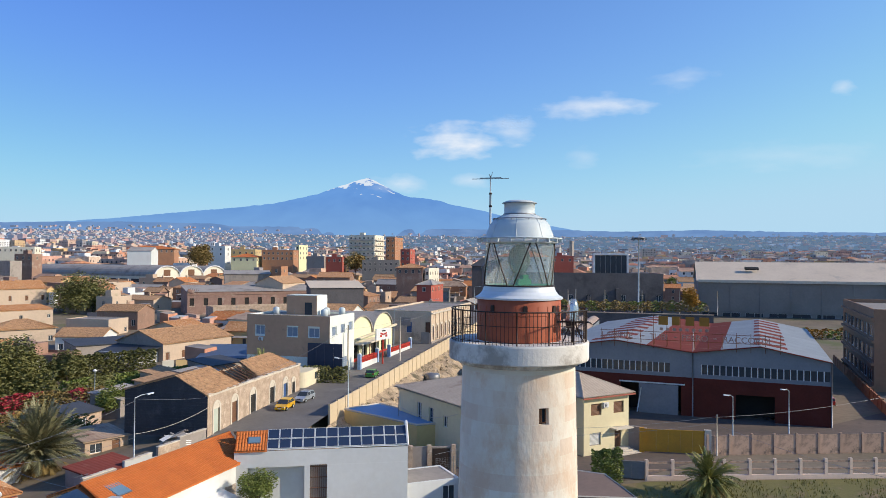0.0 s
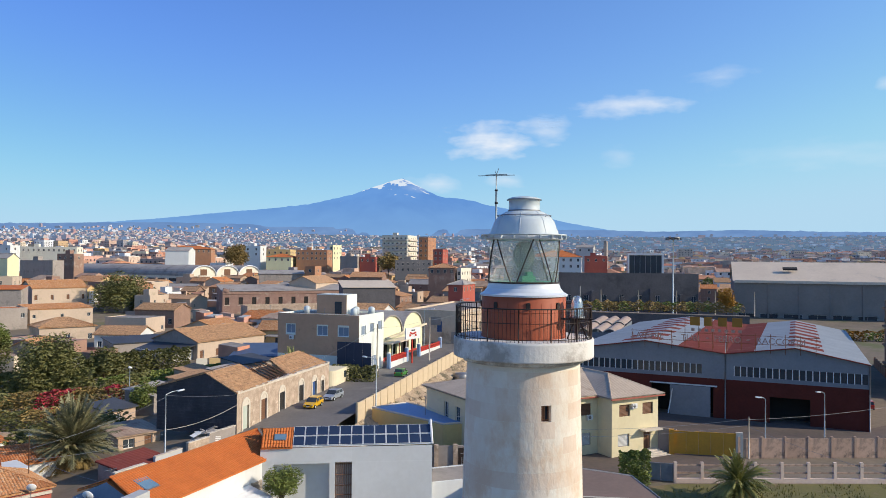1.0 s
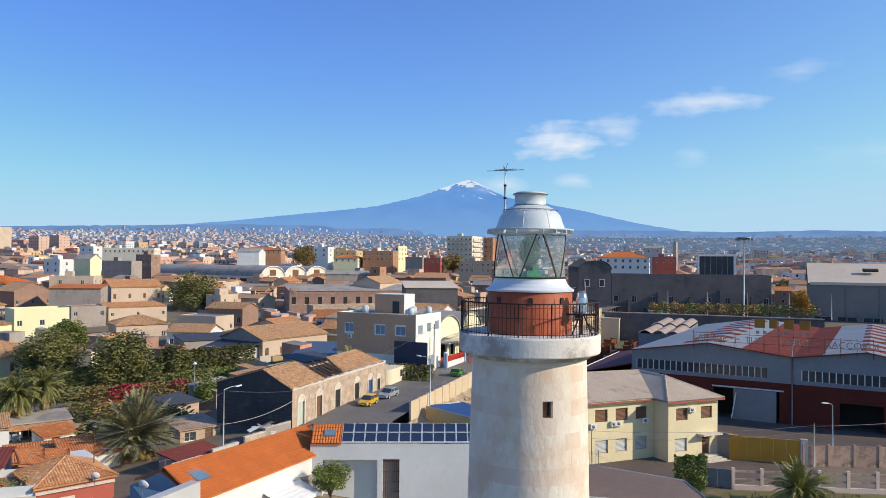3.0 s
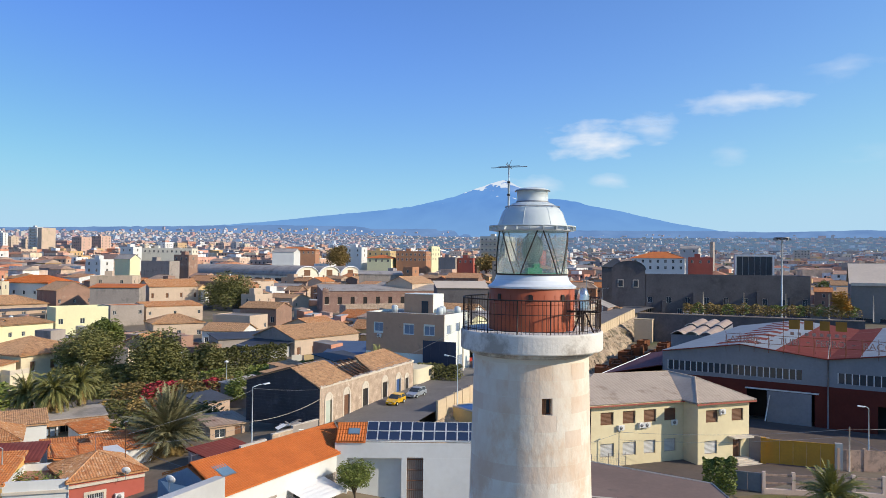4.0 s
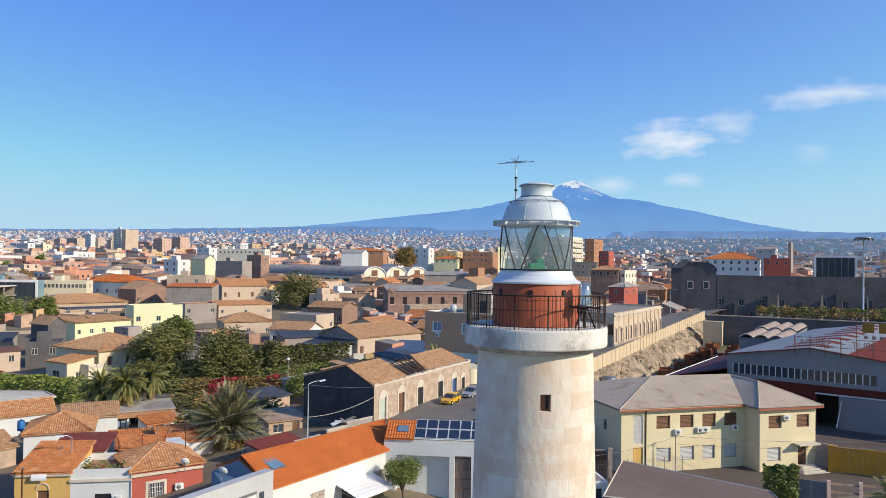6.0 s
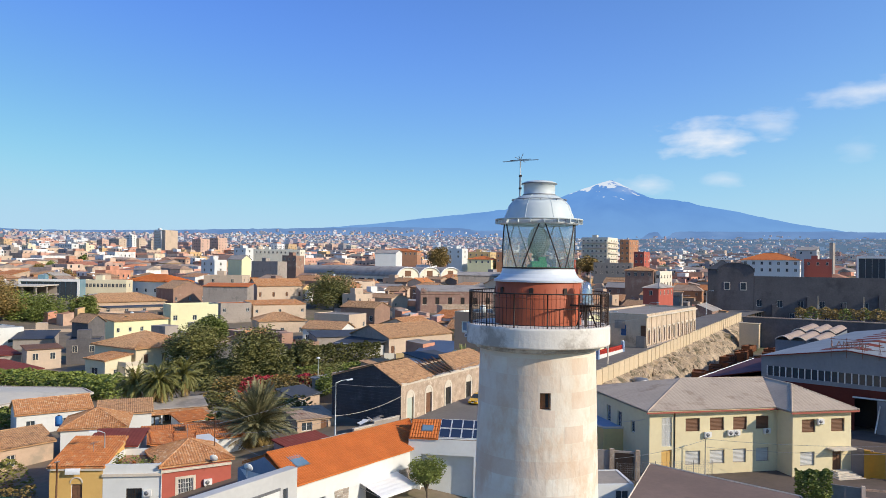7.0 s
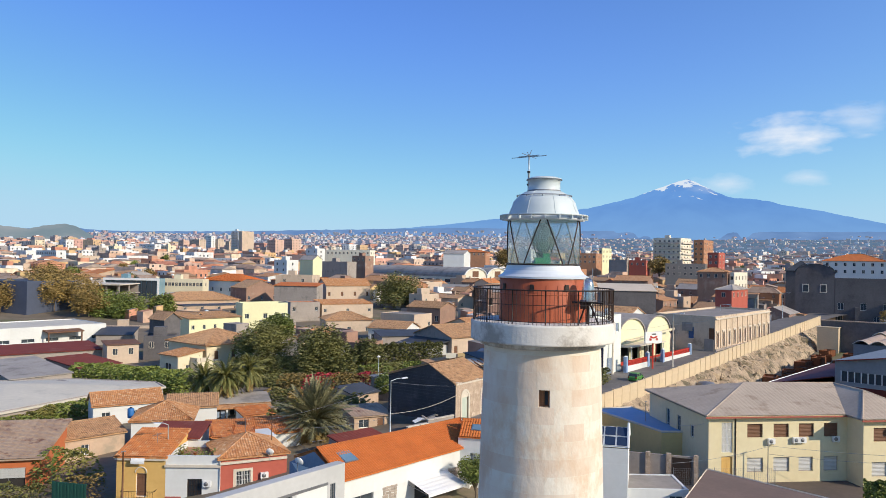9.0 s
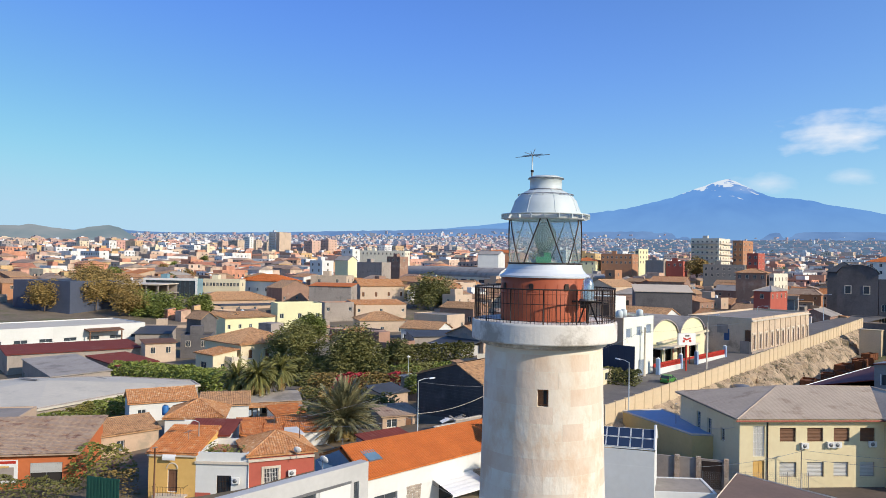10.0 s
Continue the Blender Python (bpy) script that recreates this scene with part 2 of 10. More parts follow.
M_WHITEP = mat("white_paint", (0.80, 0.80, 0.78), (0.72, 0.72, 0.70), 2.0, 0.55)
M_NAVY = mat("navy_sheet", (0.04, 0.05, 0.085), (0.03, 0.038, 0.065), 1.0, 0.7)
M_SOLAR = mat("solar_cell", (0.028, 0.045, 0.09), (0.022, 0.036, 0.07), 2.0, 0.12, spec=0.6, bump=0.0)
M_CARYEL = mat("yellow_car_paint", (0.75, 0.42, 0.005), (0.72, 0.40, 0.005), 1.0, 0.3, bump=0.0, coat=0.6)
M_CARSIL = mat("silver_car_paint", (0.46, 0.50, 0.54), (0.44, 0.48, 0.52), 1.0, 0.3, metal=0.4, bump=0.0, coat=0.6)
M_CARGRN = mat("green_car_paint", (0.10, 0.33, 0.06), (0.09, 0.30, 0.055), 1.0, 0.3, bump=0.0, coat=0.6)
M_CARWHT = mat("white_car_paint", (0.72, 0.72, 0.71), (0.70, 0.70, 0.69), 1.0, 0.3, bump=0.0, coat=0.6)
M_CARRED = mat("red_car_paint", (0.5, 0.03, 0.02), (0.46, 0.03, 0.02), 1.0, 0.3, bump=0.0, coat=0.6)
M_RUBBER = mat("tyre_rubber", (0.02, 0.02, 0.02), (0.03, 0.03, 0.03), 4.0, 0.9)
M_BARK = mat("bark", (0.16, 0.12, 0.085), (0.09, 0.07, 0.05), 4.0, 0.95, bump=0.6)
M_LEAF = mat("dark_leaves", (0.19, 0.18, 0.055), (0.11, 0.115, 0.036), 1.2, 0.6, rnd=0.45, bump=0.0)
M_LEAFB = mat("fresh_leaves", (0.20, 0.23, 0.05), (0.13, 0.165, 0.036), 1.2, 0.6, rnd=0.4, bump=0.0)
M_LEAFO = mat("dry_leaves", (0.30, 0.20, 0.065), (0.20, 0.145, 0.045), 1.2, 0.7, rnd=0.4, bump=0.0)
M_BOUG = mat("red_bracts", (0.36, 0.025, 0.045), (0.24, 0.04, 0.03), 1.2, 0.6, rnd=0.4, bump=0.0)
M_PALM = mat("grey_green_fronds", (0.30, 0.28, 0.15), (0.14, 0.13, 0.06), 1.2, 0.55, rnd=0.35, bump=0.0)
M_PALMB = mat("green_fronds", (0.25, 0.24, 0.07), (0.14, 0.14, 0.04), 1.2, 0.55, rnd=0.35, bump=0.0)
M_LEAFY = mat("yellow_leaves", (0.42, 0.22, 0.03), (0.30, 0.16, 0.03), 1.2, 0.7, rnd=0.4, bump=0.0)
M_GRASS = mat("dry_grass", (0.24, 0.21, 0.055), (0.15, 0.15, 0.04), 2.0, 0.9, rnd=0.3, bump=0.0)

# skylines: bearing and elevation in degrees
MOUNT = [(-4.1, 1.6), (4.0, 2.46), (7.52, 2.81), (11.24, 3.29), (15.15, 3.74), (18.4, 4.16), (20.05, 4.55), (21.72, 4.97), (23.41, 5.61), (24.47, 5.98), (25.54, 6.30), (26.1, 6.01), (27.3, 5.40), (28.4, 4.88), (29.9, 4.76), (30.9, 4.62), (31.9, 4.30), (34.3, 3.86), (35.5, 3.56), (37.95, 2.98), (41.63, 2.32), (49.9, 1.2)]
HILLS = [(-34.0, 2.0), (-26.36, 1.9), (-23.72, 1.8), (-21.3, 1.76), (-19.88, 2.12), (-18.42, 1.81), (-15.79, 1.76), (-7.8, 1.99), (0.69, 2.32), (7.18, 2.54), (7.63, 2.57), (14.53, 2.57), (15.27, 2.41), (23.55, 2.48), (32.17, 2.42), (40.76, 2.39), (44.93, 2.27), (50.52, 2.38), (56.47, 2.19), (62.16, 2.1), (70.0, 2.0)]


# ---- mesh helpers ----
class Mesh:
    """Collects vertices and faces for one mesh object."""

    def __init__(self):
        self.v, self.f, self.s, self.mi, self.cur = [], [], [], [], 0

    def face(self, pts, smooth=False):
        k = len(self.v)
        self.v.extend(tuple(p) for p in pts)
        self.f.append(tuple(range(k, k + len(pts))))
        self.s.append(smooth)
        self.mi.append(self.cur)
        return self

    def box(self, x0, x1, y0, y1, z0, z1):
        k = len(self.v)
        self.v += [(x0, y0, z0), (x1, y0, z0), (x1, y1, z0), (x0, y1, z0), (x0, y0, z1), (x1, y0, z1), (x1, y1, z1), (x0, y1, z1)]
        for q in ((0, 3, 2, 1), (4, 5, 6, 7), (0, 1, 5, 4), (1, 2, 6, 5), (2, 3, 7, 6), (3, 0, 4, 7)):
            self.f.append(tuple(k + i for i in q))
            self.s.append(False)
            self.mi.append(self.cur)
        return self

    def obox(self, c, size, rz=0.0, rx=0.0, ry=0.0):
        """A box of that size centred at c and turned, in degrees."""
        b = Mesh().box(-size[0] / 2, size[0] / 2, -size[1] / 2, size[1] / 2, -size[2] / 2, size[2] / 2)
        return self.add(b, pose(*c, rx, ry, rz))

    def add(self, other, m=None):
        k = len(self.v)
        self.v += [tuple(m @ Vector(p)) for p in other.v] if m is not None else other.v
        self.f += [tuple(k + i for i in f) for f in other.f]
        self.s += other.s
        self.mi += [self.cur] * len(other.f)
        return self

    def prism(self, poly, z0, z1):
        """A plan polygon (anticlockwise) drawn up from z0 to z1."""
        n, k = len(poly), len(self.v)
        self.v += [(*p, z0) for p in poly] + [(*p, z1) for p in poly]
        fs = [tuple(k + n - 1 - i for i in range(n)), tuple(k + n + i for i in range(n))]
        fs += [(k + i, k + (i + 1) % n, k + n + (i + 1) % n, k + n + i) for i in range(n)]
        self.f += fs
        self.s += [False] * len(fs)
        self.mi += [self.cur] * len(fs)
        return self

    def lathe(self, prof, seg=32, smooth=True, a0=0.0, a1=360.0, cx=0.0, cy=0.0):
        """A profile of (radius, height) turned round the upright axis."""
        k, n = len(self.v), len(prof)
        full = abs(a1 - a0) >= 359.9
        cols = seg if full else seg + 1
        for i in range(cols):
            a = radians(a0 + (a1 - a0) * i / seg)
            self.v += [(cx + r * math.cos(a), cy + r * math.sin(a), z) for r, z in prof]
        for i in range(seg):
            j = (i + 1) % cols
            for q in range(n - 1):
                self.f.append((k + i * n + q, k + j * n + q, k + j * n + q + 1, k + i * n + q + 1))
                self.s.append(smooth)
                self.mi.append(self.cur)
        return self

    def tube(self, pts, r, seg=6, r1=None, cap=True):
        """A round bar along points, tapering from r to r1."""
        pts = [Vector(p) for p in pts]
        r1 = r if r1 is None else r1
        k, n = len(self.v), len(pts)
        for i, p in enumerate(pts):
            d = (pts[min(i + 1, n - 1)] - pts[max(i - 1, 0)]).normalized()
            side = d.cross(Vector((0, 0, 1)) if abs(d.z) < 0.95 else Vector((1, 0, 0))).normalized()
            up = side.cross(d)
            rr = r + (r1 - r) * i / max(n - 1, 1)
            for q in range(seg):
                a = 2 * math.pi * q / seg
                self.v.append(tuple(p + side * (rr * math.cos(a)) + up * (rr * math.sin(a))))
        for i in range(n - 1):
            for q in range(seg):
                w = (q + 1) % seg
                self.f.append((k + i * seg + q, k + i * seg + w, k + (i + 1) * seg + w, k + (i + 1) * seg + q))
                self.s.append(seg > 5)
                self.mi.append(self.cur)
        if cap:
            for base, rev in ((k, True), (k + (n - 1) * seg, False)):
                ids = [base + q for q in range(seg)]
                self.f.append(tuple(ids if rev else ids[::-1]))
                self.s.append(False)
                self.mi.append(self.cur)
        return self

    def data(self, name, *mats):
        me = bpy.data.meshes.new(name)
        me.from_pydata(self.v, [], self.f)
        me.polygons.foreach_set("use_smooth", self.s)
        me.polygons.foreach_set("material_index", self.mi)
        for m in mats:
            me.materials.append(m)
        me.update()
        return me


def part(name, mesh, material, parent=None, label="", at=None):
    """Links a Mesh, or mesh data that pieces share, as one object under its thing."""
    data = mesh if isinstance(mesh, bpy.types.Mesh) else mesh.data(name, *(material if isinstance(material, (list, tuple)) else (material,)))
    ob = new(name, data)
    ob.parent = parent
    if at is not None:
        ob.matrix_basis = at
    return tagged(ob, label=label)


def thing(name, label, category, m=None, group="", kind=""):
    ob = new(name)
    ob.empty_display_size = 0.2
    if m is not None:
        ob.matrix_basis = m
    return tagged(ob, label=label, category=category, group=group, kind=kind)


def solid(name, mesh, material, label, category, m=None, group="", kind=""):
    """A thing that is one mesh."""
    return tagged(part(name, mesh, material, None, "", m), label, category, group, kind)


# ---- roofs, walls, openings ----
def tile_plane(mesh, poly, pitch=0.24, amp=0.05, step=0.42, seg=4, lift=0.0):
    """Rows of round tiles laid over a flat convex polygon whose first edge is the eave."""
    P = [Vector(p) for p in poly]
    u = (P[1] - P[0]).normalized()
    nrm = (P[1] - P[0]).cross(P[2] - P[0]).normalized()
    if nrm.z < 0:
        nrm = -nrm
    v = nrm.cross(u)
    if v.z < 0:
        v = -v
    q = [((p - P[0]).dot(u), (p - P[0]).dot(v)) for p in P]
    lo, hi = min(a for a, _ in q), max(a for a, _ in q)
    cols = max(2, int((hi - lo) / pitch) * seg)
    prev = None
    for i in range(cols + 1):
        a = lo + (hi - lo) * min(max(i / cols, 1e-4), 1 - 1e-4)
        cut = []
        for (a0, b0), (a1, b1) in zip(q, q[1:] + q[:1]):
            if (a0 - a) * (a1 - a) <= 0 and abs(a1 - a0) > 1e-9:
                cut.append(b0 + (b1 - b0) * (a - a0) / (a1 - a0))
        if len(cut) < 2:
            prev = None
            continue
        b0, b1 = min(cut), max(cut)
        h = amp * abs(math.sin(math.pi * i / seg))
        lap = 0.04 if amp > 0.04 else 0.0
        n = max(1, int((max(q, key=lambda w: w[1])[1]) / step)) if lap else 1
        col = []
        for j in range(2 * n):
            # each course of tiles laps over the one below it
            b = b0 + (b1 - b0) * ((j + 1) // 2) / n
            hh = lift + h + (0.0 if j % 2 else lap)
            col.append(P[0] + u * a + v * b + nrm * hh)
        k = len(mesh.v)
        mesh.v += [tuple(p) for p in col]
        if prev is not None:
            for j in range(2 * n - 1):
                mesh.f.append((prev + j, k + j, k + j + 1, prev + j + 1))
                mesh.s.append(False)
                mesh.mi.append(mesh.cur)
        prev = k
    return mesh


def wall_face(mesh, o, u, width, height, holes=(), depth=0.22):
    """A wall face from o along u, cut open at holes (x, z, w, h), with reveals of that depth. It faces to the right of u."""
    u = Vector(u).normalized()
    nrm = u.cross(Vector((0, 0, 1)))
    o = Vector(o)
    xs = sorted({0.0, width, *(x for h in holes for x in (h[0], h[0] + h[2]))})
    zs = sorted({0.0, height, *(z for h in holes for z in (h[1], h[1] + h[3]))})
    at = lambda x, z, d=0.0: o + u * x + Vector((0, 0, z)) - nrm * d
    for x0, x1 in zip(xs, xs[1:]):
        for z0, z1 in zip(zs, zs[1:]):
            cx, cz = (x0 + x1) / 2, (z0 + z1) / 2
            if not any(h[0] < cx < h[0] + h[2] and h[1] < cz < h[1] + h[3] for h in holes):
                mesh.face([at(x0, z0), at(x1, z0), at(x1, z1), at(x0, z1)])
    for x, z, w, h, *_ in holes:
        a, b, c, d = (x, z), (x + w, z), (x + w, z + h), (x, z + h)
        for p, q in ((a, b), (b, c), (c, d), (d, a)):
            mesh.face([at(*p), at(*p, depth), at(*q, depth), at(*q)])


CACHE = {}


def opening_meshes(kind, w, h):
    """Shared meshes for one window or door: frame, then what fills it."""
    key = (kind, round(w, 2), round(h, 2))
    if key not in CACHE:
        fr, fill = Mesh(), Mesh()
        b = 0.07
        fr.box(0, w, 0.0, 0.05, 0, b).box(0, w, 0, 0.05, h - b, h).box(0, b, 0, 0.05, b, h - b).box(w - b, w, 0, 0.05, b, h - b)
        if kind in ("window", "grille"):
            fr.box(w / 2 - 0.03, w / 2 + 0.03, 0, 0.05, b, h - b)
        if kind == "grille":
            for i in range(int(w / 0.16)):
                fr.box(0.1 + i * 0.16, 0.13 + i * 0.16, -0.08, -0.05, 0.0, h)
            for z in (0.25, 0.5, 0.75):
                fr.box(0, w, -0.08, -0.05, h * z, h * z + 0.03)
        if kind in ("shutter", "rolled"):
            n = max(3, int(h / 0.16))
            fill.v += [(x, 0.0 if i % 2 else 0.035, b + (h - 2 * b) * i / (2 * n)) for i in range(2 * n + 1) for x in (b, w - b)]
            for i in range(2 * n):
                fill.f.append((2 * i, 2 * i + 1, 2 * i + 3, 2 * i + 2))
                fill.s.append(False)
                fill.mi.append(0)
        elif kind in ("door", "gate"):
            fill.box(b, w - b, 0.01, 0.05, 0.0, h - b)
            for i in (0, 1):
                for z0, z1 in ((0.12, 0.45), (0.52, 0.9)):
                    fill.box(b + 0.08 + i * (w - 2 * b) / 2, (i + 1) * (w - 2 * b) / 2 + b - 0.08, -0.012, 0.01, h * z0, h * z1)
        else:
            fill.box(b, w - b, 0.02, 0.03, b, h - b)
        CACHE[key] = (fr.data(kind + "_frame"), fill.data(kind + "_fill"))
    return CACHE[key]


MATSETS = {}


def with_mat(me, m):
    """The same mesh in that material, made once for each material."""
    key = (me.name, m.name)
    if key not in MATSETS:
        c = me.copy()
        c.materials.clear()
        c.materials.append(m)
        MATSETS[key] = c
    return MATSETS[key]


FILLS = {"window": ("window", "pane"), "grille": ("window", "pane"), "shutter": ("window", "shutter"), "rolled": ("window", "shutter"), "door": ("door", "leaf"), "gate": ("door", "leaf")}


def put_opening(parent, o, u, x, z, w, h, kind="window", frame_mat=None, fill_mat=None, depth=0.16, label=""):
    u = Vector(u).normalized()
    ang = math.degrees(math.atan2(u.y, u.x))
    nrm = u.cross(Vector((0, 0, 1)))
    p = Vector(o) + u * x + Vector((0, 0, z)) - nrm * depth
    fr, fill = opening_meshes(kind, w, h)
    nm, fn = FILLS[kind]
    fm = frame_mat or M_WHITEP
    ff = fill_mat or {"pane": M_PANE, "shutter": M_WOODBR, "leaf": M_WOODBR}[fn]
    a = part(nm, with_mat(fr, fm), None, parent, label, pose(*p, 0, 0, ang))
    part(fn, with_mat(fill, ff), None, a)
    return a


def house(name, label, x, y, z, ang, w, d, h, wall_mat, roof="flat", roof_mat=None, rise=1.5, holes=None, over=0.35, category="house", group="", parapet=0.5, tiles=0.26, wname="wall", trim=None, fillings=None, ridge="x", amp=0.07, tag=None):
    """A building whose front left corner is at x, y, z; its front runs w metres along ang and its body d metres to the left of that. holes: side letter f, r, b or l -> list of (x, z, w, h, kind)."""
    t = thing(name, label, category, pose(x, y, z, 0, 0, ang), group)
    holes = holes or {}
    m = Mesh()
    sides = {"f": ((0, 0, 0), (1, 0, 0), w), "r": ((w, 0, 0), (0, 1, 0), d), "b": ((w, d, 0), (-1, 0, 0), w), "l": ((0, d, 0), (0, -1, 0), d)}
    top = h + (parapet if roof == "flat" else 0.0)
    for s, (o, u, length) in sides.items():
        hs = [q[:4] for q in holes.get(s, ())]
        wall_face(m, o, u, length, top, hs)
    if roof == "flat":
        th = 0.25
        m.face([(th, th, h), (w - th, th, h), (w - th, d - th, h), (th, d - th, h)][::1])
        for x0, x1, y0, y1 in ((0, w, 0, th), (0, w, d - th, d), (0, th, th, d - th), (w - th, w, th, d - th)):
            m.face([(x0, y0, top), (x1, y0, top), (x1, y1, top), (x0, y1, top)])
        ins = [(th, th), (w - th, th), (w - th, d - th), (th, d - th)]
        for p, q in zip(ins, ins[1:] + ins[:1]):
            m.face([(*p, h), (*p, top), (*q, top), (*q, h)])
    wall = part(wname, m, wall_mat, t)
    if roof == "flat" and roof_mat:
        part("roof", Mesh().box(0.25, w - 0.25, 0.25, d - 0.25, h - 0.1, h + 0.06), roof_mat, t)
    if roof in ("gable", "hip", "shed"):
        r, e = Mesh(), over
        z0 = h
        if ridge == "x":
            L, D = w, d
            tr = lambda a, b, c: (a, b, c)
        else:
            L, D = d, w
            tr = lambda a, b, c: (w - b, a, c)
        if roof == "shed":
            planes = [[(-e, -e, z0 - e * rise / D), (L + e, -e, z0 - e * rise / D), (L + e, D + e, z0 + rise + e * rise / D), (-e, D + e, z0 + rise + e * rise / D)]]
            gm = [[(0, 0, z0), (0, D, z0), (0, D, z0 + rise)], [(L, 0, z0), (L, D, z0 + rise), (L, D, z0)], [(0, D, z0), (L, D, z0), (L, D, z0 + rise), (0, D, z0 + rise)]]
        elif roof == "gable":
            k = rise / (D / 2)
            a, b = z0 - e * k, z0 + rise
            planes = [[(-e, -e, a), (L + e, -e, a), (L + e, D / 2, b), (-e, D / 2, b)], [(L + e, D + e, a), (-e, D + e, a), (-e, D / 2, b), (L + e, D / 2, b)]]
            gm = [[(0, 0, z0), (0, D, z0), (0, D / 2, z0 + rise)], [(L, 0, z0), (L, D / 2, z0 + rise), (L, D, z0)]]
        else:
            k = rise / (D / 2)
            a, b, c = z0 - e * k, z0 + rise, min(D / 2, L / 2 - 0.01)
            planes = [[(-e, -e, a), (L + e, -e, a), (L - c, D / 2, b), (c, D / 2, b)], [(L + e, D + e, a), (-e, D + e, a), (c, D / 2, b), (L - c, D / 2, b)],
                      [(-e, D + e, a), (-e, -e, a), (c, D / 2, b)], [(L + e, -e, a), (L + e, D + e, a), (L - c, D / 2, b)]]
            gm = []
        base = Mesh()
        for p in planes:
            q = [tr(*c) for c in p]
            if tiles:
                tile_plane(r, q, tiles, amp, 0.45, 3, 0.02)
            base.face([Vector(c) for c in q]).face([Vector(c) - Vector((0, 0, 0.14)) for c in q][::-1])
            for c0, c1 in zip(q, q[1:] + q[:1]):
                base.face([Vector(c0) - Vector((0, 0, 0.14)), Vector(c1) - Vector((0, 0, 0.14)), Vector(c1), Vector(c0)])
        r.add(base)
        if roof == "hip" or roof == "gable":
            segs = [(planes[0][3], planes[0][2])]
            if roof == "hip":
                segs += [(planes[0][0], planes[0][3]), (planes[0][1], planes[0][2]), (planes[1][0], planes[1][3]), (planes[1][1], planes[1][2])]
            for p, q in segs:
                r.tube([Vector(tr(*p)) + Vector((0, 0, 0.04)), Vector(tr(*q)) + Vector((0, 0, 0.04))], 0.11, 5)
        part("roof", r, roof_mat or M_TILEOLD, t)
        if gm:
            for p in gm:
                part("gable", Mesh().face([tr(*c) for c in p]), wall_mat, t)
    fillings = fillings or {}
    for s, (o, u, length) in sides.items():
        for q in holes.get(s, ()):
            kind = q[4] if len(q) > 4 else "window"
            fm, ff = fillings.get(kind, (None, None))
            put_opening(t, o, u, q[0], q[1], q[2], q[3], kind, fm, ff)
    return t


def row_holes(length, n, z, w=1.0, h=1.4, kind="window", margin=0.8):
    """n openings evenly along a wall."""
    gap = (length - 2 * margin - n * w) / max(n - 1, 1) if n > 1 else 0
    first = margin if n > 1 else (length - w) / 2
    return [(first + i * (w + gap), z, w, h, kind) for i in range(n)]


# ---- the lie of the land ----
RU, RN, RA = Vector((0.695, 0.719)), Vector((-0.719, 0.695)), Vector((24.0, 73.0))


def road_z(q):
    return 4.0 + (q * 0.018 if q > 0 else q * 0.05)


def ground_z(x, y):
    """The height of the ground: a street on a bank, a yard below it, lower plots to the west, and the plain rising inland."""
    p = Vector((x, y)) - RA
    s, q = p.dot(RN), p.dot(RU)
    r = math.hypot(x, y)
    hi = road_z(max(q, -70.0)) - (7.0 * (1 - math.exp(-(s - 10) / 50.0)) if s > 10 else 0.0)
    lowz = max(0.0, (q - 120.0) * 0.035)
    lowz = min(lowz, 8.0)
    k = min(max((s - 0.5) / 2.5, 0.0), 1.0) if q > -8 else min(max((s + 14.0) / 14.0, 0.0), 1.0)
    z = lowz + (hi - lowz) * k
    far = 4.0 + 0.025 * (r - 250.0) + ((0.013 + 0.012 * min(max((math.degrees(math.atan2(x, y)) + 20.0) / 30.0, 0.0), 1.0)) * (r - 2000.0) if r > 2000 else 0.0)
    f = min(max((r - 190.0) / 140.0, 0.0), 1.0)
    z -= 1.2 * math.exp(-(((x + 27.0) / 12.0) ** 2 + ((y - 55.0) / 9.0) ** 2))
    return z + (far - z) * f


def road_pt(q, s):
    p = RA + RU * q + RN * s
    return p.x, p.y


# ---- ground, street, far land ----
def polar_sheet(mesh, radii, a0, a1, n, fz):
    k, m = len(mesh.v), len(radii)
    for i in range(n + 1):
        a = a0 + (a1 - a0) * i / n
        for r in radii:
            x, y = r * math.sin(a), r * math.cos(a)
            mesh.v.append((x, y, fz(x, y)))
    for i in range(n):
        for j in range(m - 1):
            p = k + i * m + j
            mesh.f.append((p, p + 1, p + m + 1, p + m))
            mesh.s.append(True)
            mesh.mi.append(mesh.cur)


g = Mesh()
radii = [0.0] + [2.0 * i for i in range(1, 111)] + [220 * 1.085 ** i for i in range(1, 39)]
polar_sheet(g, [r for r in radii if r < 4900] + [4900.0], 0.0, 2 * math.pi, 300, ground_z)
solid("ground", g, M_GROUND, "bare brown earth with dry green patches", "ground", kind="structure")

rd = Mesh()
prev = None
for i in range(-36, 80):
    q = i * 3.0
    wid = 11.5 + 0.5 * math.sin(q * 0.05) + (4.0 if 20 < q < 34 else 0.0)
    bend = 0.0 if q < 150 else (q - 150) ** 2 * 0.0012
    a, b = road_pt(q, 0.2 - bend), road_pt(q, wid - bend)
    row = [(*a, road_z(max(q, -70)) + 0.05), (*b, road_z(max(q, -70)) + 0.05)]
    if prev:
        rd.face([prev[0], row[0], row[1], prev[1]])
    prev = row
solid("road", rd, M_ROAD, "grey patched asphalt street between walls", "road", kind="structure")

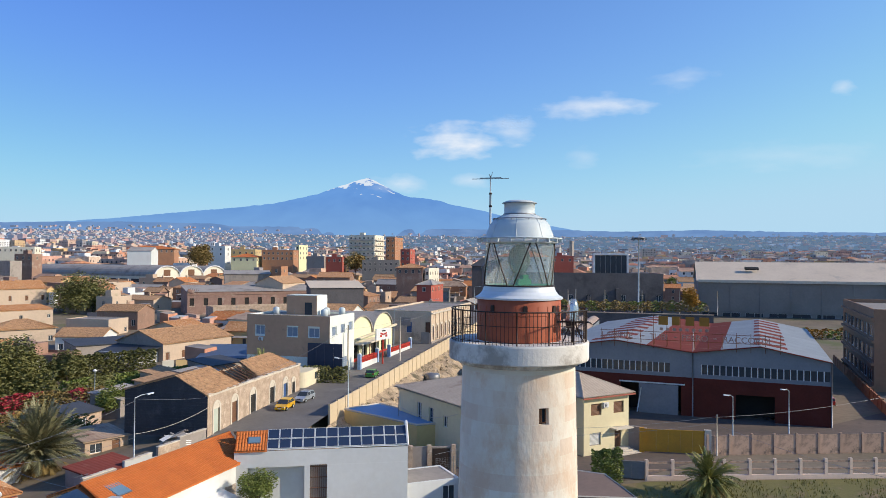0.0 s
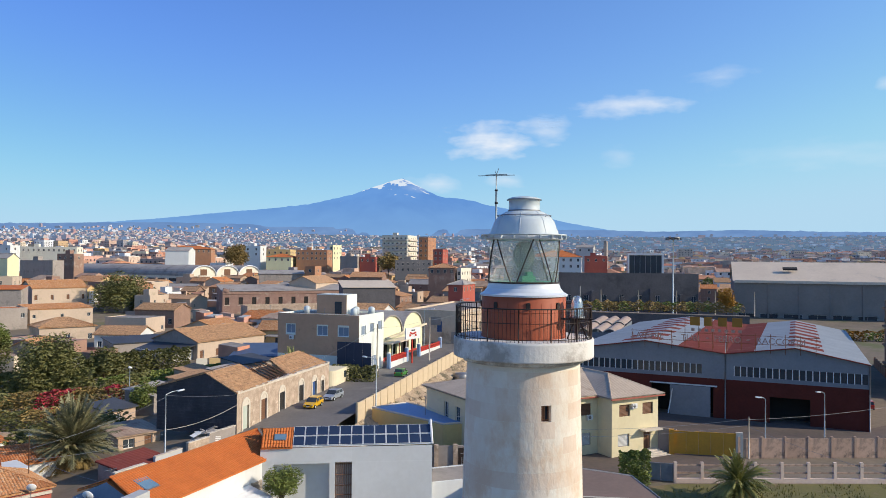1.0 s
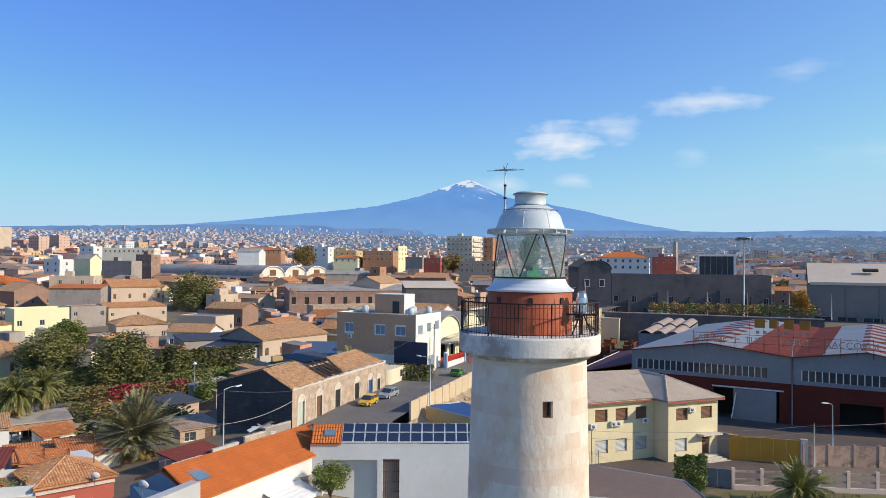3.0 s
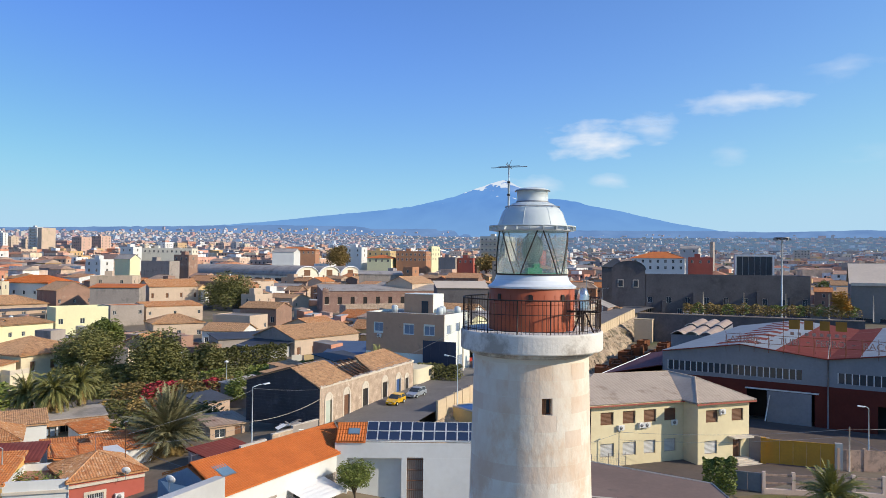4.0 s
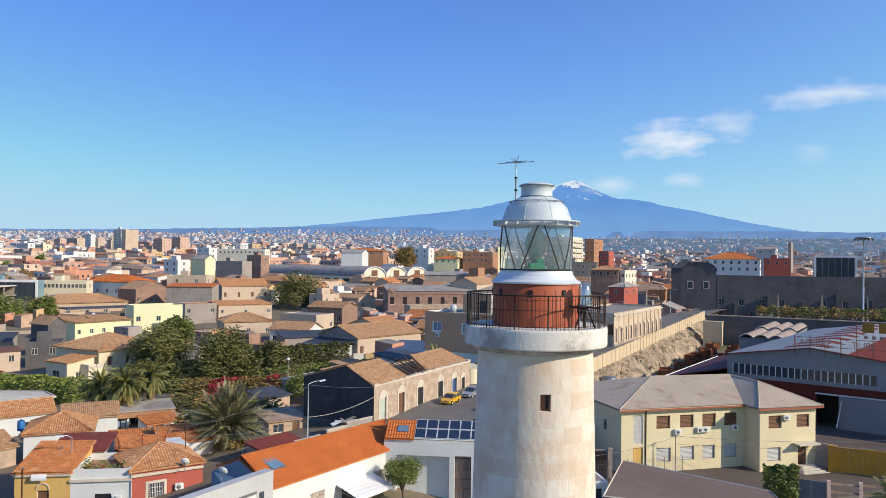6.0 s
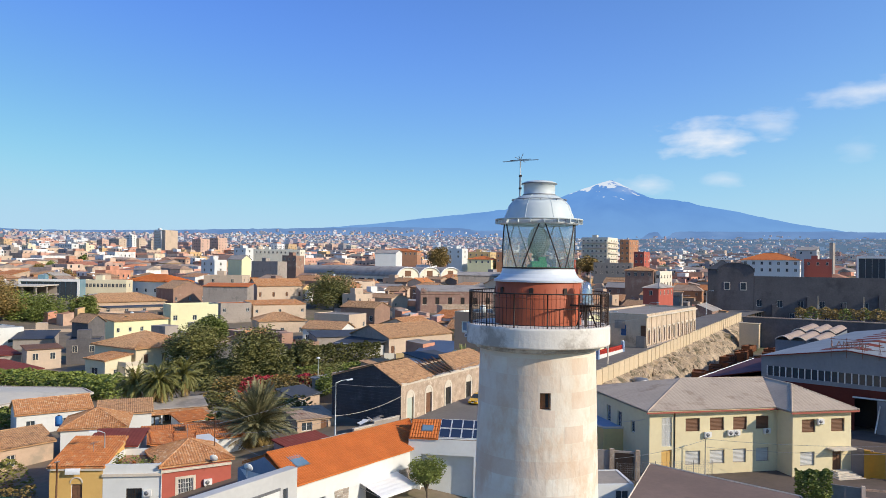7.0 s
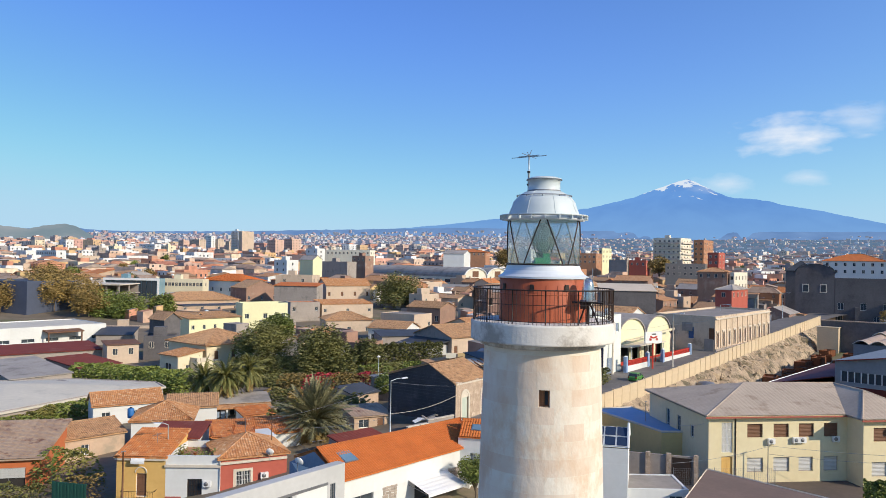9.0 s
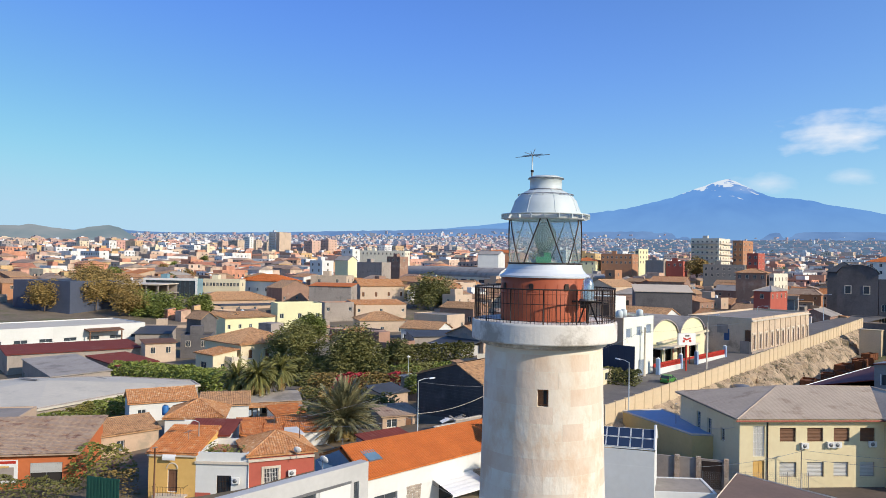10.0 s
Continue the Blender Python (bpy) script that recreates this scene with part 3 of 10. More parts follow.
# the mountain and the hills that close the plain
def ridge_sheet(name, profile, dist, depth, material, label, rough=1.0, kind="structure", base=0.0):
    """Rising land seen from afar: profile gives bearing in degrees and the skyline's elevation in degrees."""
    m = Mesh()
    b0, b1 = profile[0][0], profile[-1][0]
    n, rows = 260, 14
    for i in range(n + 1):
        b = b0 + (b1 - b0) * i / n
        for (p0, e0), (p1, e1) in zip(profile, profile[1:]):
            if p0 <= b <= p1:
                el = e0 + (e1 - e0) * (b - p0) / (p1 - p0)
                break
        el += 0.05 * rough * (noise.noise((b * 2.2, 3.1, 0.0)) + 0.5 * noise.noise((b * 7.0, 1.7, 0.0)))
        top = 24.0 + dist * math.tan(radians(el))
        for j in range(rows + 1):
            f = j / rows
            r = dist - depth * (1 - f)
            z = base + (top - base) * f ** 1.15
            z += (1 - f) * f * 60.0 * rough * noise.noise((b * 1.4, f * 3.0, 5.0))
            a = radians(b)
            m.v.append((r * math.sin(a), r * math.cos(a), z))
    for i in range(n):
        for j in range(rows):
            p = i * (rows + 1) + j
            m.f.append((p, p + 1, p + rows + 2, p + rows + 1))
            m.s.append(True)
            m.mi.append(0)
    return solid(name, m, material, label, "mountain" if "mountain" in name else "hills", kind=kind)


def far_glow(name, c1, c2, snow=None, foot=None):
    """Far land through kilometres of air: haze painted as a soft blue emission, paler at its foot where the air is
    thickest.
    """
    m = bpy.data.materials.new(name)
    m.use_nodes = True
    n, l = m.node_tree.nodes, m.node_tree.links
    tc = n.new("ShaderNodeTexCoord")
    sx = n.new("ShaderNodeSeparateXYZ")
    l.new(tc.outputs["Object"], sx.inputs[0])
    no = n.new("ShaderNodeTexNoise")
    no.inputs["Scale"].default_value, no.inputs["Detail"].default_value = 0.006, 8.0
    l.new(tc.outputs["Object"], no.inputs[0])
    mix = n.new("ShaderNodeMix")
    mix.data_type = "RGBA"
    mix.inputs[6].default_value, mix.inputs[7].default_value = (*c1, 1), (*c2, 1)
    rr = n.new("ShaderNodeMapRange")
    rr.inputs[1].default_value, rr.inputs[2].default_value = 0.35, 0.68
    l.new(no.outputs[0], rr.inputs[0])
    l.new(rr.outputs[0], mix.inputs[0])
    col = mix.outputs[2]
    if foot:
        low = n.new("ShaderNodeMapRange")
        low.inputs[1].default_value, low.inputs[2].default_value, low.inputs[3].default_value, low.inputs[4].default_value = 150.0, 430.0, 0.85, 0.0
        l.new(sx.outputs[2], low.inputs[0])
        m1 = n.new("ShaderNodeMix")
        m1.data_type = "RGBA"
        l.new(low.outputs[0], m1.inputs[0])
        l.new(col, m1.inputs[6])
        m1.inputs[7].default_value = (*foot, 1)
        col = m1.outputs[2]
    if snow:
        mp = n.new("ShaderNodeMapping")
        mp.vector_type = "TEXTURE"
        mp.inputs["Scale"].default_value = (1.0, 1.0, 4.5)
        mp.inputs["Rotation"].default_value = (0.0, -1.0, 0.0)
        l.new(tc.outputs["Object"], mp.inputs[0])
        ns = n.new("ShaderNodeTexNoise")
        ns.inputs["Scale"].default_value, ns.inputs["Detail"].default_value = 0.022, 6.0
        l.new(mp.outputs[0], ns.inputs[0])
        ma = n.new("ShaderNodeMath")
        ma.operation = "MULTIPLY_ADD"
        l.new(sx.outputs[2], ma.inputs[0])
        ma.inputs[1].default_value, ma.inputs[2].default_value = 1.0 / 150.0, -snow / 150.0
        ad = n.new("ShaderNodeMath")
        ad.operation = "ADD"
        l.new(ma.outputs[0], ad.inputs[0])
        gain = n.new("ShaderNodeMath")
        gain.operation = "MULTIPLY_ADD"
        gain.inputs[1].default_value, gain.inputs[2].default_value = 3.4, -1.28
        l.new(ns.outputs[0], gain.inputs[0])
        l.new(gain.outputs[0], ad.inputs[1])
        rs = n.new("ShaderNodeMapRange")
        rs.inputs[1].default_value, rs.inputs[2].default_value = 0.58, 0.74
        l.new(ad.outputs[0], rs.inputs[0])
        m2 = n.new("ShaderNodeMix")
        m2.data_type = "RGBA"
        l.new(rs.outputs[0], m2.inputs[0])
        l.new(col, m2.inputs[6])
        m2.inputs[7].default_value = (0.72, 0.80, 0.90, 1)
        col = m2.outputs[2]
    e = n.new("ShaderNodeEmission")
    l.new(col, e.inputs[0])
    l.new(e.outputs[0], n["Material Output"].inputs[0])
    return m


HILL_R, HILL_D = 4400.0, 700.0
# Haze colours below are emission and take no light from the sun.
M_FARMOUNT = far_glow("far_mountain_haze", lin((107, 157, 221)), lin((97, 146, 213)), snow=478.0, foot=lin((126, 170, 218)))
M_FARHILL = far_glow("far_hill_haze", lin((120, 154, 202)), lin((102, 136, 186)))
ridge_sheet("mountain_backdrop", MOUNT, 4800.0, 900.0, M_FARMOUNT, "distant haze-blue volcano with a snow-streaked summit", 1.0)
GREENHILL = [(-34.0, 1.7), (-29.0, 1.9), (-25.4, 1.94), (-24.7, 2.07), (-23.5, 1.89), (-22.0, 1.75), (-20.8, 2.05), (-19.9, 2.16), (-19.2, 2.06), (-18.5, 1.6), (-17.0, 0.9)]
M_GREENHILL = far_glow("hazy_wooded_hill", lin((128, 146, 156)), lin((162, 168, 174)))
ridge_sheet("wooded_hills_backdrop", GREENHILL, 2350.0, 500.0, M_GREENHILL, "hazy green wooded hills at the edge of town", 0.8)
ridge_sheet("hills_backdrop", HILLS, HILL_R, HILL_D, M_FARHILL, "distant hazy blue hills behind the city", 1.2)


# ---- the lighthouse ----
def round_normals(me):
    """Shades a piece of the shaft as part of one round wall."""
    me.polygons.foreach_set("use_smooth", [True] * len(me.polygons))
    me.normals_split_custom_set_from_vertices([Vector((v.co.x, v.co.y, 0.0)).normalized() for v in me.vertices])
    return me


def lighthouse():
    t = thing("lighthouse", "weathered cream cylindrical lighthouse with a red drum and glazed lantern", "lighthouse")
    ZG = 22.16
    body = Mesh()
    hole_a = math.degrees(math.atan2(-1.0, -0.22))
    rad = lambda z: 1.78 + (21.4 - z) * 0.026
    n, rows = 96, 42
    zs = [z * 21.433 / rows for z in range(rows + 1)]
    zw0, zw1 = 19.80, 20.29
    zs = sorted([z for z in zs if abs(z - zw0) > 0.25 and abs(z - zw1) > 0.25] + [zw0, zw1])
    aw0, aw1 = hole_a - 5.0, hole_a + 5.0
    angs = sorted([a for a in np.linspace(-180, 180, n, endpoint=False) if min(abs(a - aw0), abs(a - aw1)) > 1.5] + [aw0, aw1])
    P = lambda a, z, r=None: ((r or rad(z)) * math.cos(radians(a)), (r or rad(z)) * math.sin(radians(a)), z)
    for a0, a1 in zip(angs, angs[1:] + [angs[0] + 360]):
        for z0, z1 in zip(zs, zs[1:]):
            if aw0 - 0.1 <= a0 and a1 <= aw1 + 0.1 and zw0 - 0.01 <= z0 and z1 <= zw1 + 0.01:
                continue
            body.face([P(a0, z0), P(a1, z0), P(a1, z1), P(a0, z1)], True)
    bm = bmesh.new()
    me = body.data("shaft", M_TOWERJ)
    bm.from_mesh(me)
    bmesh.ops.remove_doubles(bm, verts=bm.verts, dist=0.001)
    bm.to_mesh(me)
    bm.free()
    part("shaft", me, None, t, "cream limewashed masonry core")
    # ashlar blocks under the limewash, a hair proud of the joints
    ch = zw1 - zw0
    low_blocks = Mesh()

    def shell(z0, z1, span):
        """One curved block on the shaft, as wide as span in degrees."""
        bl = Mesh()
        g, out_by = 0.09, 0.004
        q = [(a, z, r) for r in (0.0, out_by) for z in (z0 + 0.004, z1 - 0.004) for a in np.linspace(g, span - g, 4)]
        bl.v = [tuple(P(a, z, rad(z) + r)) for a, z, r in q]
        for i in range(3):
            bl.f += [(8 + i, 9 + i, 13 + i, 12 + i), (i, i + 1, 9 + i, 8 + i), (4 + i, 12 + i, 13 + i, 5 + i)]
            bl.s += [True, False, False]
        bl.f += [(0, 8, 12, 4), (3, 7, 15, 11)]
        bl.s += [False, False]
        bl.mi = [0] * len(bl.f)
        return bl

    for c in range(-39, 3):
        z0 = zw0 + c * ch
        z1 = min(z0 + ch, 21.40)
        if z0 < 0.3 or z1 - z0 < 0.1:
            continue
        n_b = 17
        first, span = (aw1, (360 - (aw1 - aw0)) / n_b) if c == 0 else (aw1 - 5 + (c * 37) % 23, 360 / n_b)
        bl = shell(z0, z1, span)
        me = round_normals(bl.data("block", M_TOWER))
        for k in range(n_b):
            turn = pose(0, 0, 0, 0, 0, first + k * span)
            if z0 > 15.2:
                part("block", me, None, t, "", turn)
            else:
                low_blocks.add(bl, turn)
    tagged(part("lower_blocks", round_normals(low_blocks.data("lower_blocks", M_TOWER)), None, t), kind="stuff")
    # the small window
    wv = Mesh()
    for a, b in ((aw0, aw0), (aw1, aw1)):
        wv.face([P(a, zw0), P(a, zw1), P(a, zw1, 1.55), P(a, zw0, 1.55)])
    for z in (zw0, zw1):
        wv.face([P(aw0, z), P(aw1, z), P(aw1, z, 1.55), P(aw0, z, 1.55)])
    win = part("window", wv, M_TOWER, t)
    mid = aw0 + 0.42 * (aw1 - aw0)
    part("pane", Mesh().face([P(mid, zw0, 1.60), P(aw1, zw0, 1.60), P(aw1, zw1, 1.60), P(mid, zw1, 1.60)]), M_PANE, win)
    part("shutter_board", Mesh().face([P(aw0, zw0, 1.64), P(mid, zw0, 1.64), P(mid, zw1, 1.64), P(aw0, zw1, 1.64)]), M_WOODBR, win)
    fw = Mesh()
    for a in (aw0 + 0.5, (aw0 + aw1) / 2, aw1 - 0.5):
        fw.tube([P(a, zw0, 1.65), P(a, zw1, 1.65)], 0.022, 4)
    fw.tube([P(aw0, zw0 + 0.03, 1.65), P(aw1, zw0 + 0.03, 1.65)], 0.022, 4).tube([P(aw0, zw1 - 0.03, 1.65), P(aw1, zw1 - 0.03, 1.65)], 0.022, 4)
    part("window_frame", fw, M_WOODBR, win)
    # neck and gallery
    part("neck", Mesh().lathe([(1.77, 21.4), (1.90, 21.426), (1.93, 21.465), (1.93, 21.57), (1.86, 21.615)], 96, False), M_GALL, t)
    part("gallery", Mesh().lathe([(1.80, 21.565), (2.185, 21.565), (2.20, 21.58), (2.21, 21.61), (2.21, 22.103), (2.195, 22.149), (2.16, ZG), (0.5, ZG)], 96, False), M_GALL, t, "stained white concrete gallery ring")
    # railing
    RR, RT = 2.14, ZG + 0.98
    top = Mesh().tube([(RR * math.cos(a), RR * math.sin(a), RT) for a in np.linspace(0, 2 * math.pi, 73)], 0.022, 6, cap=False)
    rail = part("railing", top, M_IRON, t, "dark iron railing")
    part("rail_bar", Mesh().tube([(RR * math.cos(a), RR * math.sin(a), RT - 0.42) for a in np.linspace(0, 2 * math.pi, 73)], 0.010, 5, cap=False), M_IRON, rail)
    part("rail_bar", Mesh().tube([(RR * math.cos(a), RR * math.sin(a), ZG + 0.08) for a in np.linspace(0, 2 * math.pi, 73)], 0.012, 5, cap=False), M_IRON, rail)
    thin, thick = Mesh().tube([(0, 0, ZG), (0, 0, RT)], 0.0075, 5).data("bar", M_IRON), Mesh().tube([(0, 0, ZG - 0.05), (0, 0, RT)], 0.022, 6).data("post", M_IRON)
    for i in range(112):
        a = 2 * math.pi * i / 112
        big = i % 8 == 0
        part("post" if big else "baluster", thick if big else thin, None, rail, "", pose(RR * math.cos(a), RR * math.sin(a), 0))
    # red drum with its vents
    DR = 1.33
    part("drum", Mesh().lathe([(DR, ZG), (DR, 23.45), (DR - 0.02, 23.469)], 72), M_REDDRUM, t, "red-brown painted metal drum")
    for i in range(24):
        a = radians(15 * i + 4)
        part("drum_seam", Mesh().obox((0, 0, ZG + 0.55), (0.012, 0.02, 1.1), 0), M_REDDRUM, t, "", pose(DR * math.cos(a), DR * math.sin(a), 0, 0, 0, math.degrees(a)))
    part("drum_band", Mesh().lathe([(DR, ZG + 0.80), (DR + 0.012, ZG + 0.81), (DR + 0.012, ZG + 0.83), (DR, ZG + 0.84)], 72), M_REDDRUM, t)
    for i in range(8):
        a = math.degrees(math.atan2(-1, -0.55)) + 45 * i
        v = Mesh().obox((DR + 0.01, 0, 23.17), (0.05, 0.13, 0.16)).obox((DR + 0.01, 0, 23.254), (0.06, 0.10, 0.06))
        part("vent", v, M_IRON, t, "", pose(0, 0, 0, 0, 0, a))
    # white collar, glazing, dome
    part("collar", Mesh().lathe([(DR + 0.05, 23.45), (DR + 0.06, 23.506), (1.26, 23.58), (1.17, 23.692), (1.13, 23.804), (1.12, 23.86), (1.05, 23.86)], 72, False), M_WHITEMET, t, "white painted metal collar")
    part("lantern_sill", Mesh().lathe([(1.13, 23.851), (1.15, 23.86), (1.15, 23.889), (1.09, 23.898)], 64), M_IRON, t)
    zb, zt, GR = 23.889, 25.22, 1.10
    pane = Mesh()
    for i in range(40):
        a0, a1 = 2 * math.pi * i / 40, 2 * math.pi * (i + 1) / 40
        pane.face([(GR * math.cos(a0), GR * math.sin(a0), zb), (GR * math.cos(a1), GR * math.sin(a1), zb), (GR * math.cos(a1), GR * math.sin(a1), zt), (GR * math.cos(a0), GR * math.sin(a0), zt)], True)
    gl = part("glazing", pane, M_CLEAR, t, "clear curved lantern glass")
    gl.visible_shadow = False
    for i in range(5):
        a = -69.0 + 72.0 * i
        for sgn in (1, -1):
            pts = []
            for f in np.linspace(0, 1, 7):
                b = radians(a + sgn * (5.0 + 26.5 * f))
                pts.append(((GR + 0.015) * math.cos(b), (GR + 0.015) * math.sin(b), zb + (zt - zb) * f))
            part("astragal", Mesh().tube(pts, 0.02, 5), M_IRON, gl)
    part("eave_ring", Mesh().lathe([(1.08, 25.20), (1.20, 25.215), (1.22, 25.26), (1.22, 25.33), (1.20, 25.36), (1.12, 25.36)], 64), M_WHITEMET, t)
    part("gutter_ring", Mesh().lathe([(1.30, 25.33), (1.36, 25.35), (1.36, 25.382), (1.30, 25.388)], 64), M_SILVER, t)
    for i in range(20):
        a = 18 * i + 5
        part("bracket", Mesh().obox((1.30, 0, 25.30), (0.12, 0.03, 0.13)), M_SILVER, t, "", pose(0, 0, 0, 0, 0, a))
    dome = [(1.10, 25.35), (1.07, 25.47), (1.00, 25.646), (0.95, 25.8), (0.84, 25.932), (0.72, 26.031), (0.60, 26.097), (0.50, 26.13)]
    part("dome", Mesh().lathe(dome, 96), M_SILVER, t, "silvery sheet metal dome")
    for i in range(8):
        a = radians(45 * i + 3)
        part("dome_seam", Mesh().tube([((r + 0.004) * math.cos(a), (r + 0.004) * math.sin(a), z) for r, z in dome], 0.007, 4), M_SILVER, t)
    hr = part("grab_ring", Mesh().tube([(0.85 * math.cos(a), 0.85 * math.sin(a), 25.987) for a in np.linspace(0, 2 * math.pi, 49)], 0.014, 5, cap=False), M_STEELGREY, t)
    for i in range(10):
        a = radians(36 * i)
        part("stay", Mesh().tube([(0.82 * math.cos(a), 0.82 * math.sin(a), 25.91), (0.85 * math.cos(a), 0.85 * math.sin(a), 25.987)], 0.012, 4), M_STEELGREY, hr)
    cap = part("cowl", Mesh().lathe([(0.50, 26.119), (0.50, 26.155), (0.49, 26.163), (0.49, 26.49), (0.53, 26.5), (0.53, 26.52), (0.40, 26.57), (0.2, 26.595), (0.001, 26.6)], 48), M_SILVER, t, "cylindrical vent cowl")
    part("cowl_ring", Mesh().tube([(0.55 * math.cos(a), 0.55 * math.sin(a), 26.49) for a in np.linspace(0, 2 * math.pi, 33)], 0.012, 5, cap=False), M_STEELGREY, cap)
    part("cowl_foot", Mesh().lathe([(0.51, 26.108), (0.53, 26.13), (0.51, 26.163)], 48), M_STEELGREY, cap)
    # the lens and what stands under it
    lens = Mesh()
    zc, hh, bulge = 24.70, 0.46, 0.31
    prof = lambda z: bulge * (1 - 0.62 * ((z - zc) / hh) ** 2)
    for k in range(15):
        z = zc - hh + k * 2 * hh / 15
        lens.lathe([(prof(z), z), (prof(z + 0.03) + 0.022, z + 0.03), (prof(z + 0.06), z + 0.06)], 30)
    fl = part("optic", lens, M_LENS, t, "ribbed grey-brown fresnel lens")
    for i in range(4):
        a = radians(-102 + 90 * i)
        c, sd = Vector((math.cos(a), math.sin(a), 0)), Vector((-math.sin(a), math.cos(a), 0))
        for ring in (0.07, 0.13, 0.19, 0.25):
            pts = []
            for w in np.linspace(0, 2 * math.pi, 25):
                dx, dz = 0.85 * ring * math.cos(w), 1.45 * ring * math.sin(w)
                rr = prof(zc + dz) + 0.03
                pts.append(sd * dx + c * math.sqrt(max(rr * rr - dx * dx, 0.0004)) + Vector((0, 0, zc + dz)))
            part("bulls_eye_ring", Mesh().tube(pts, 0.011, 5, cap=False), M_LENS, fl)
        e = radians(-57 + 90 * i)
        part("optic_frame", Mesh().tube([((prof(z) + 0.02) * math.cos(e), (prof(z) + 0.02) * math.sin(e), z) for z in np.linspace(zc - hh, zc + hh, 9)], 0.018, 5), M_STEELGREY, fl)
    part("pedestal", Mesh().lathe([(0.36, 23.898), (0.36, 23.975), (0.14, 24.032), (0.14, 24.16), (0.22, 24.20), (0.22, 24.26)], 28), M_STEELGREY, t)
    part("motor_housing", Mesh().obox((-0.12, -0.34, 23.99), (0.46, 0.30, 0.18), -8).obox((0.02, -0.25, 24.14), (0.2, 0.2, 0.14), -8), M_GREEN, t, "green painted lamp gear housing")
    part("lantern_floor", Mesh().lathe([(1.08, 23.898), (0.02, 23.908)], 48), M_GREEN, t, "green painted lantern floor")
    part("lantern_ceiling", Mesh().lathe([(1.12, 25.34), (0.9, 25.34), (0.02, 25.36)], 48), M_WHITEMET, t)
    # aerial
    va = (-0.15, 1.415)
    mast = part("mast", Mesh().tube([(*va, 25.385), (*va, 26.90)], 0.036, 8).tube([(*va, 26.90), (*va, 27.42)], 0.022, 8), M_SILVER, t, "slim aerial mast")
    part("mast_foot", Mesh().tube([(*va, 25.42), (-0.13, 1.25, 25.36)], 0.03, 5), M_STEELGREY, mast)
    dx = Vector((0.79, -0.61))
    for dz, ln in ((27.39, 0.62), (27.42, 0.36)):
        part("aerial_arm", Mesh().tube([(va[0] - dx.x * ln, va[1] - dx.y * ln, dz), (va[0] + dx.x * ln, va[1] + dx.y * ln, dz + 0.02)], 0.012, 5), M_STEELGREY, mast)
    part("aerial_arm", Mesh().tube([(va[0] - 0.35, va[1] - 0.5, 27.43), (va[0] + 0.35, va[1] + 0.5, 27.43)], 0.010, 5), M_STEELGREY, mast)
    part("aerial_tip", Mesh().tube([(*va, 27.42), (va[0] + 0.09, va[1], 27.64)], 0.01, 4).tube([(*va, 27.42), (va[0] - 0.06, va[1], 27.56)], 0.01, 4), M_STEELGREY, mast)
    for z in (26.90, 26.48):
        part("clamp", Mesh().lathe([(0.03, z - 0.03), (0.052, z - 0.03), (0.052, z + 0.03), (0.03, z + 0.03)], 10, cx=va[0], cy=va[1]), M_IRON, mast)
    return t


M_LENS = glass("lens_glass", (0.74, 0.78, 0.72), 0.10, 0.58)
M_BEACON = glass("beacon_glass", (0.86, 0.90, 0.90), 0.18, 0.35)
M_GREEN = mat("green_paint", (0.06, 0.30, 0.16), (0.05, 0.24, 0.13), 2.0, 0.6)
lighthouse()


def gallery_beacon():
    """The spare light on a bracket at the gallery's rail."""
    b = thing("beacon_lamp", "white conical spare beacon on a black bracket by the railing", "beacon", pose(0.955, -1.49, 22.16))
    part("stand", Mesh().tube([(0, 0, 0), (0, 0, 0.62)], 0.05, 8).tube([(0.25, -0.2, 0), (0.05, -0.04, 0.6)], 0.025, 6).tube([(-0.2, 0.22, 0), (-0.04, 0.05, 0.6)], 0.025, 6), M_IRON, b)
    part("bracket", Mesh().obox((0, 0, 0.62), (0.95, 0.10, 0.05), -40).obox((-0.1, 0.05, 0.52), (0.2, 0.12, 0.16), -40), M_IRON, b)
    part("lamp_base", Mesh().lathe([(0.001, 0.64), (0.24, 0.65), (0.24, 0.70), (0.001, 0.71)], 24), M_STEELGREY, b)
    part("lamp_body", Mesh().lathe([(0.205, 0.70), (0.20, 0.80), (0.17, 1.12), (0.13, 1.27), (0.07, 1.33), (0.001, 1.34)], 10), M_BEACON, b, "ribbed clear glass dome")
    part("lamp_core", Mesh().lathe([(0.09, 0.71), (0.09, 1.05), (0.05, 1.12), (0.001, 1.12)], 12), M_WHITEMET, b)
    part("spike", Mesh().tube([(0.12, 0.02, 1.0), (0.14, 0.03, 1.62)], 0.015, 5), M_STEELGREY, b)


gallery_beacon()


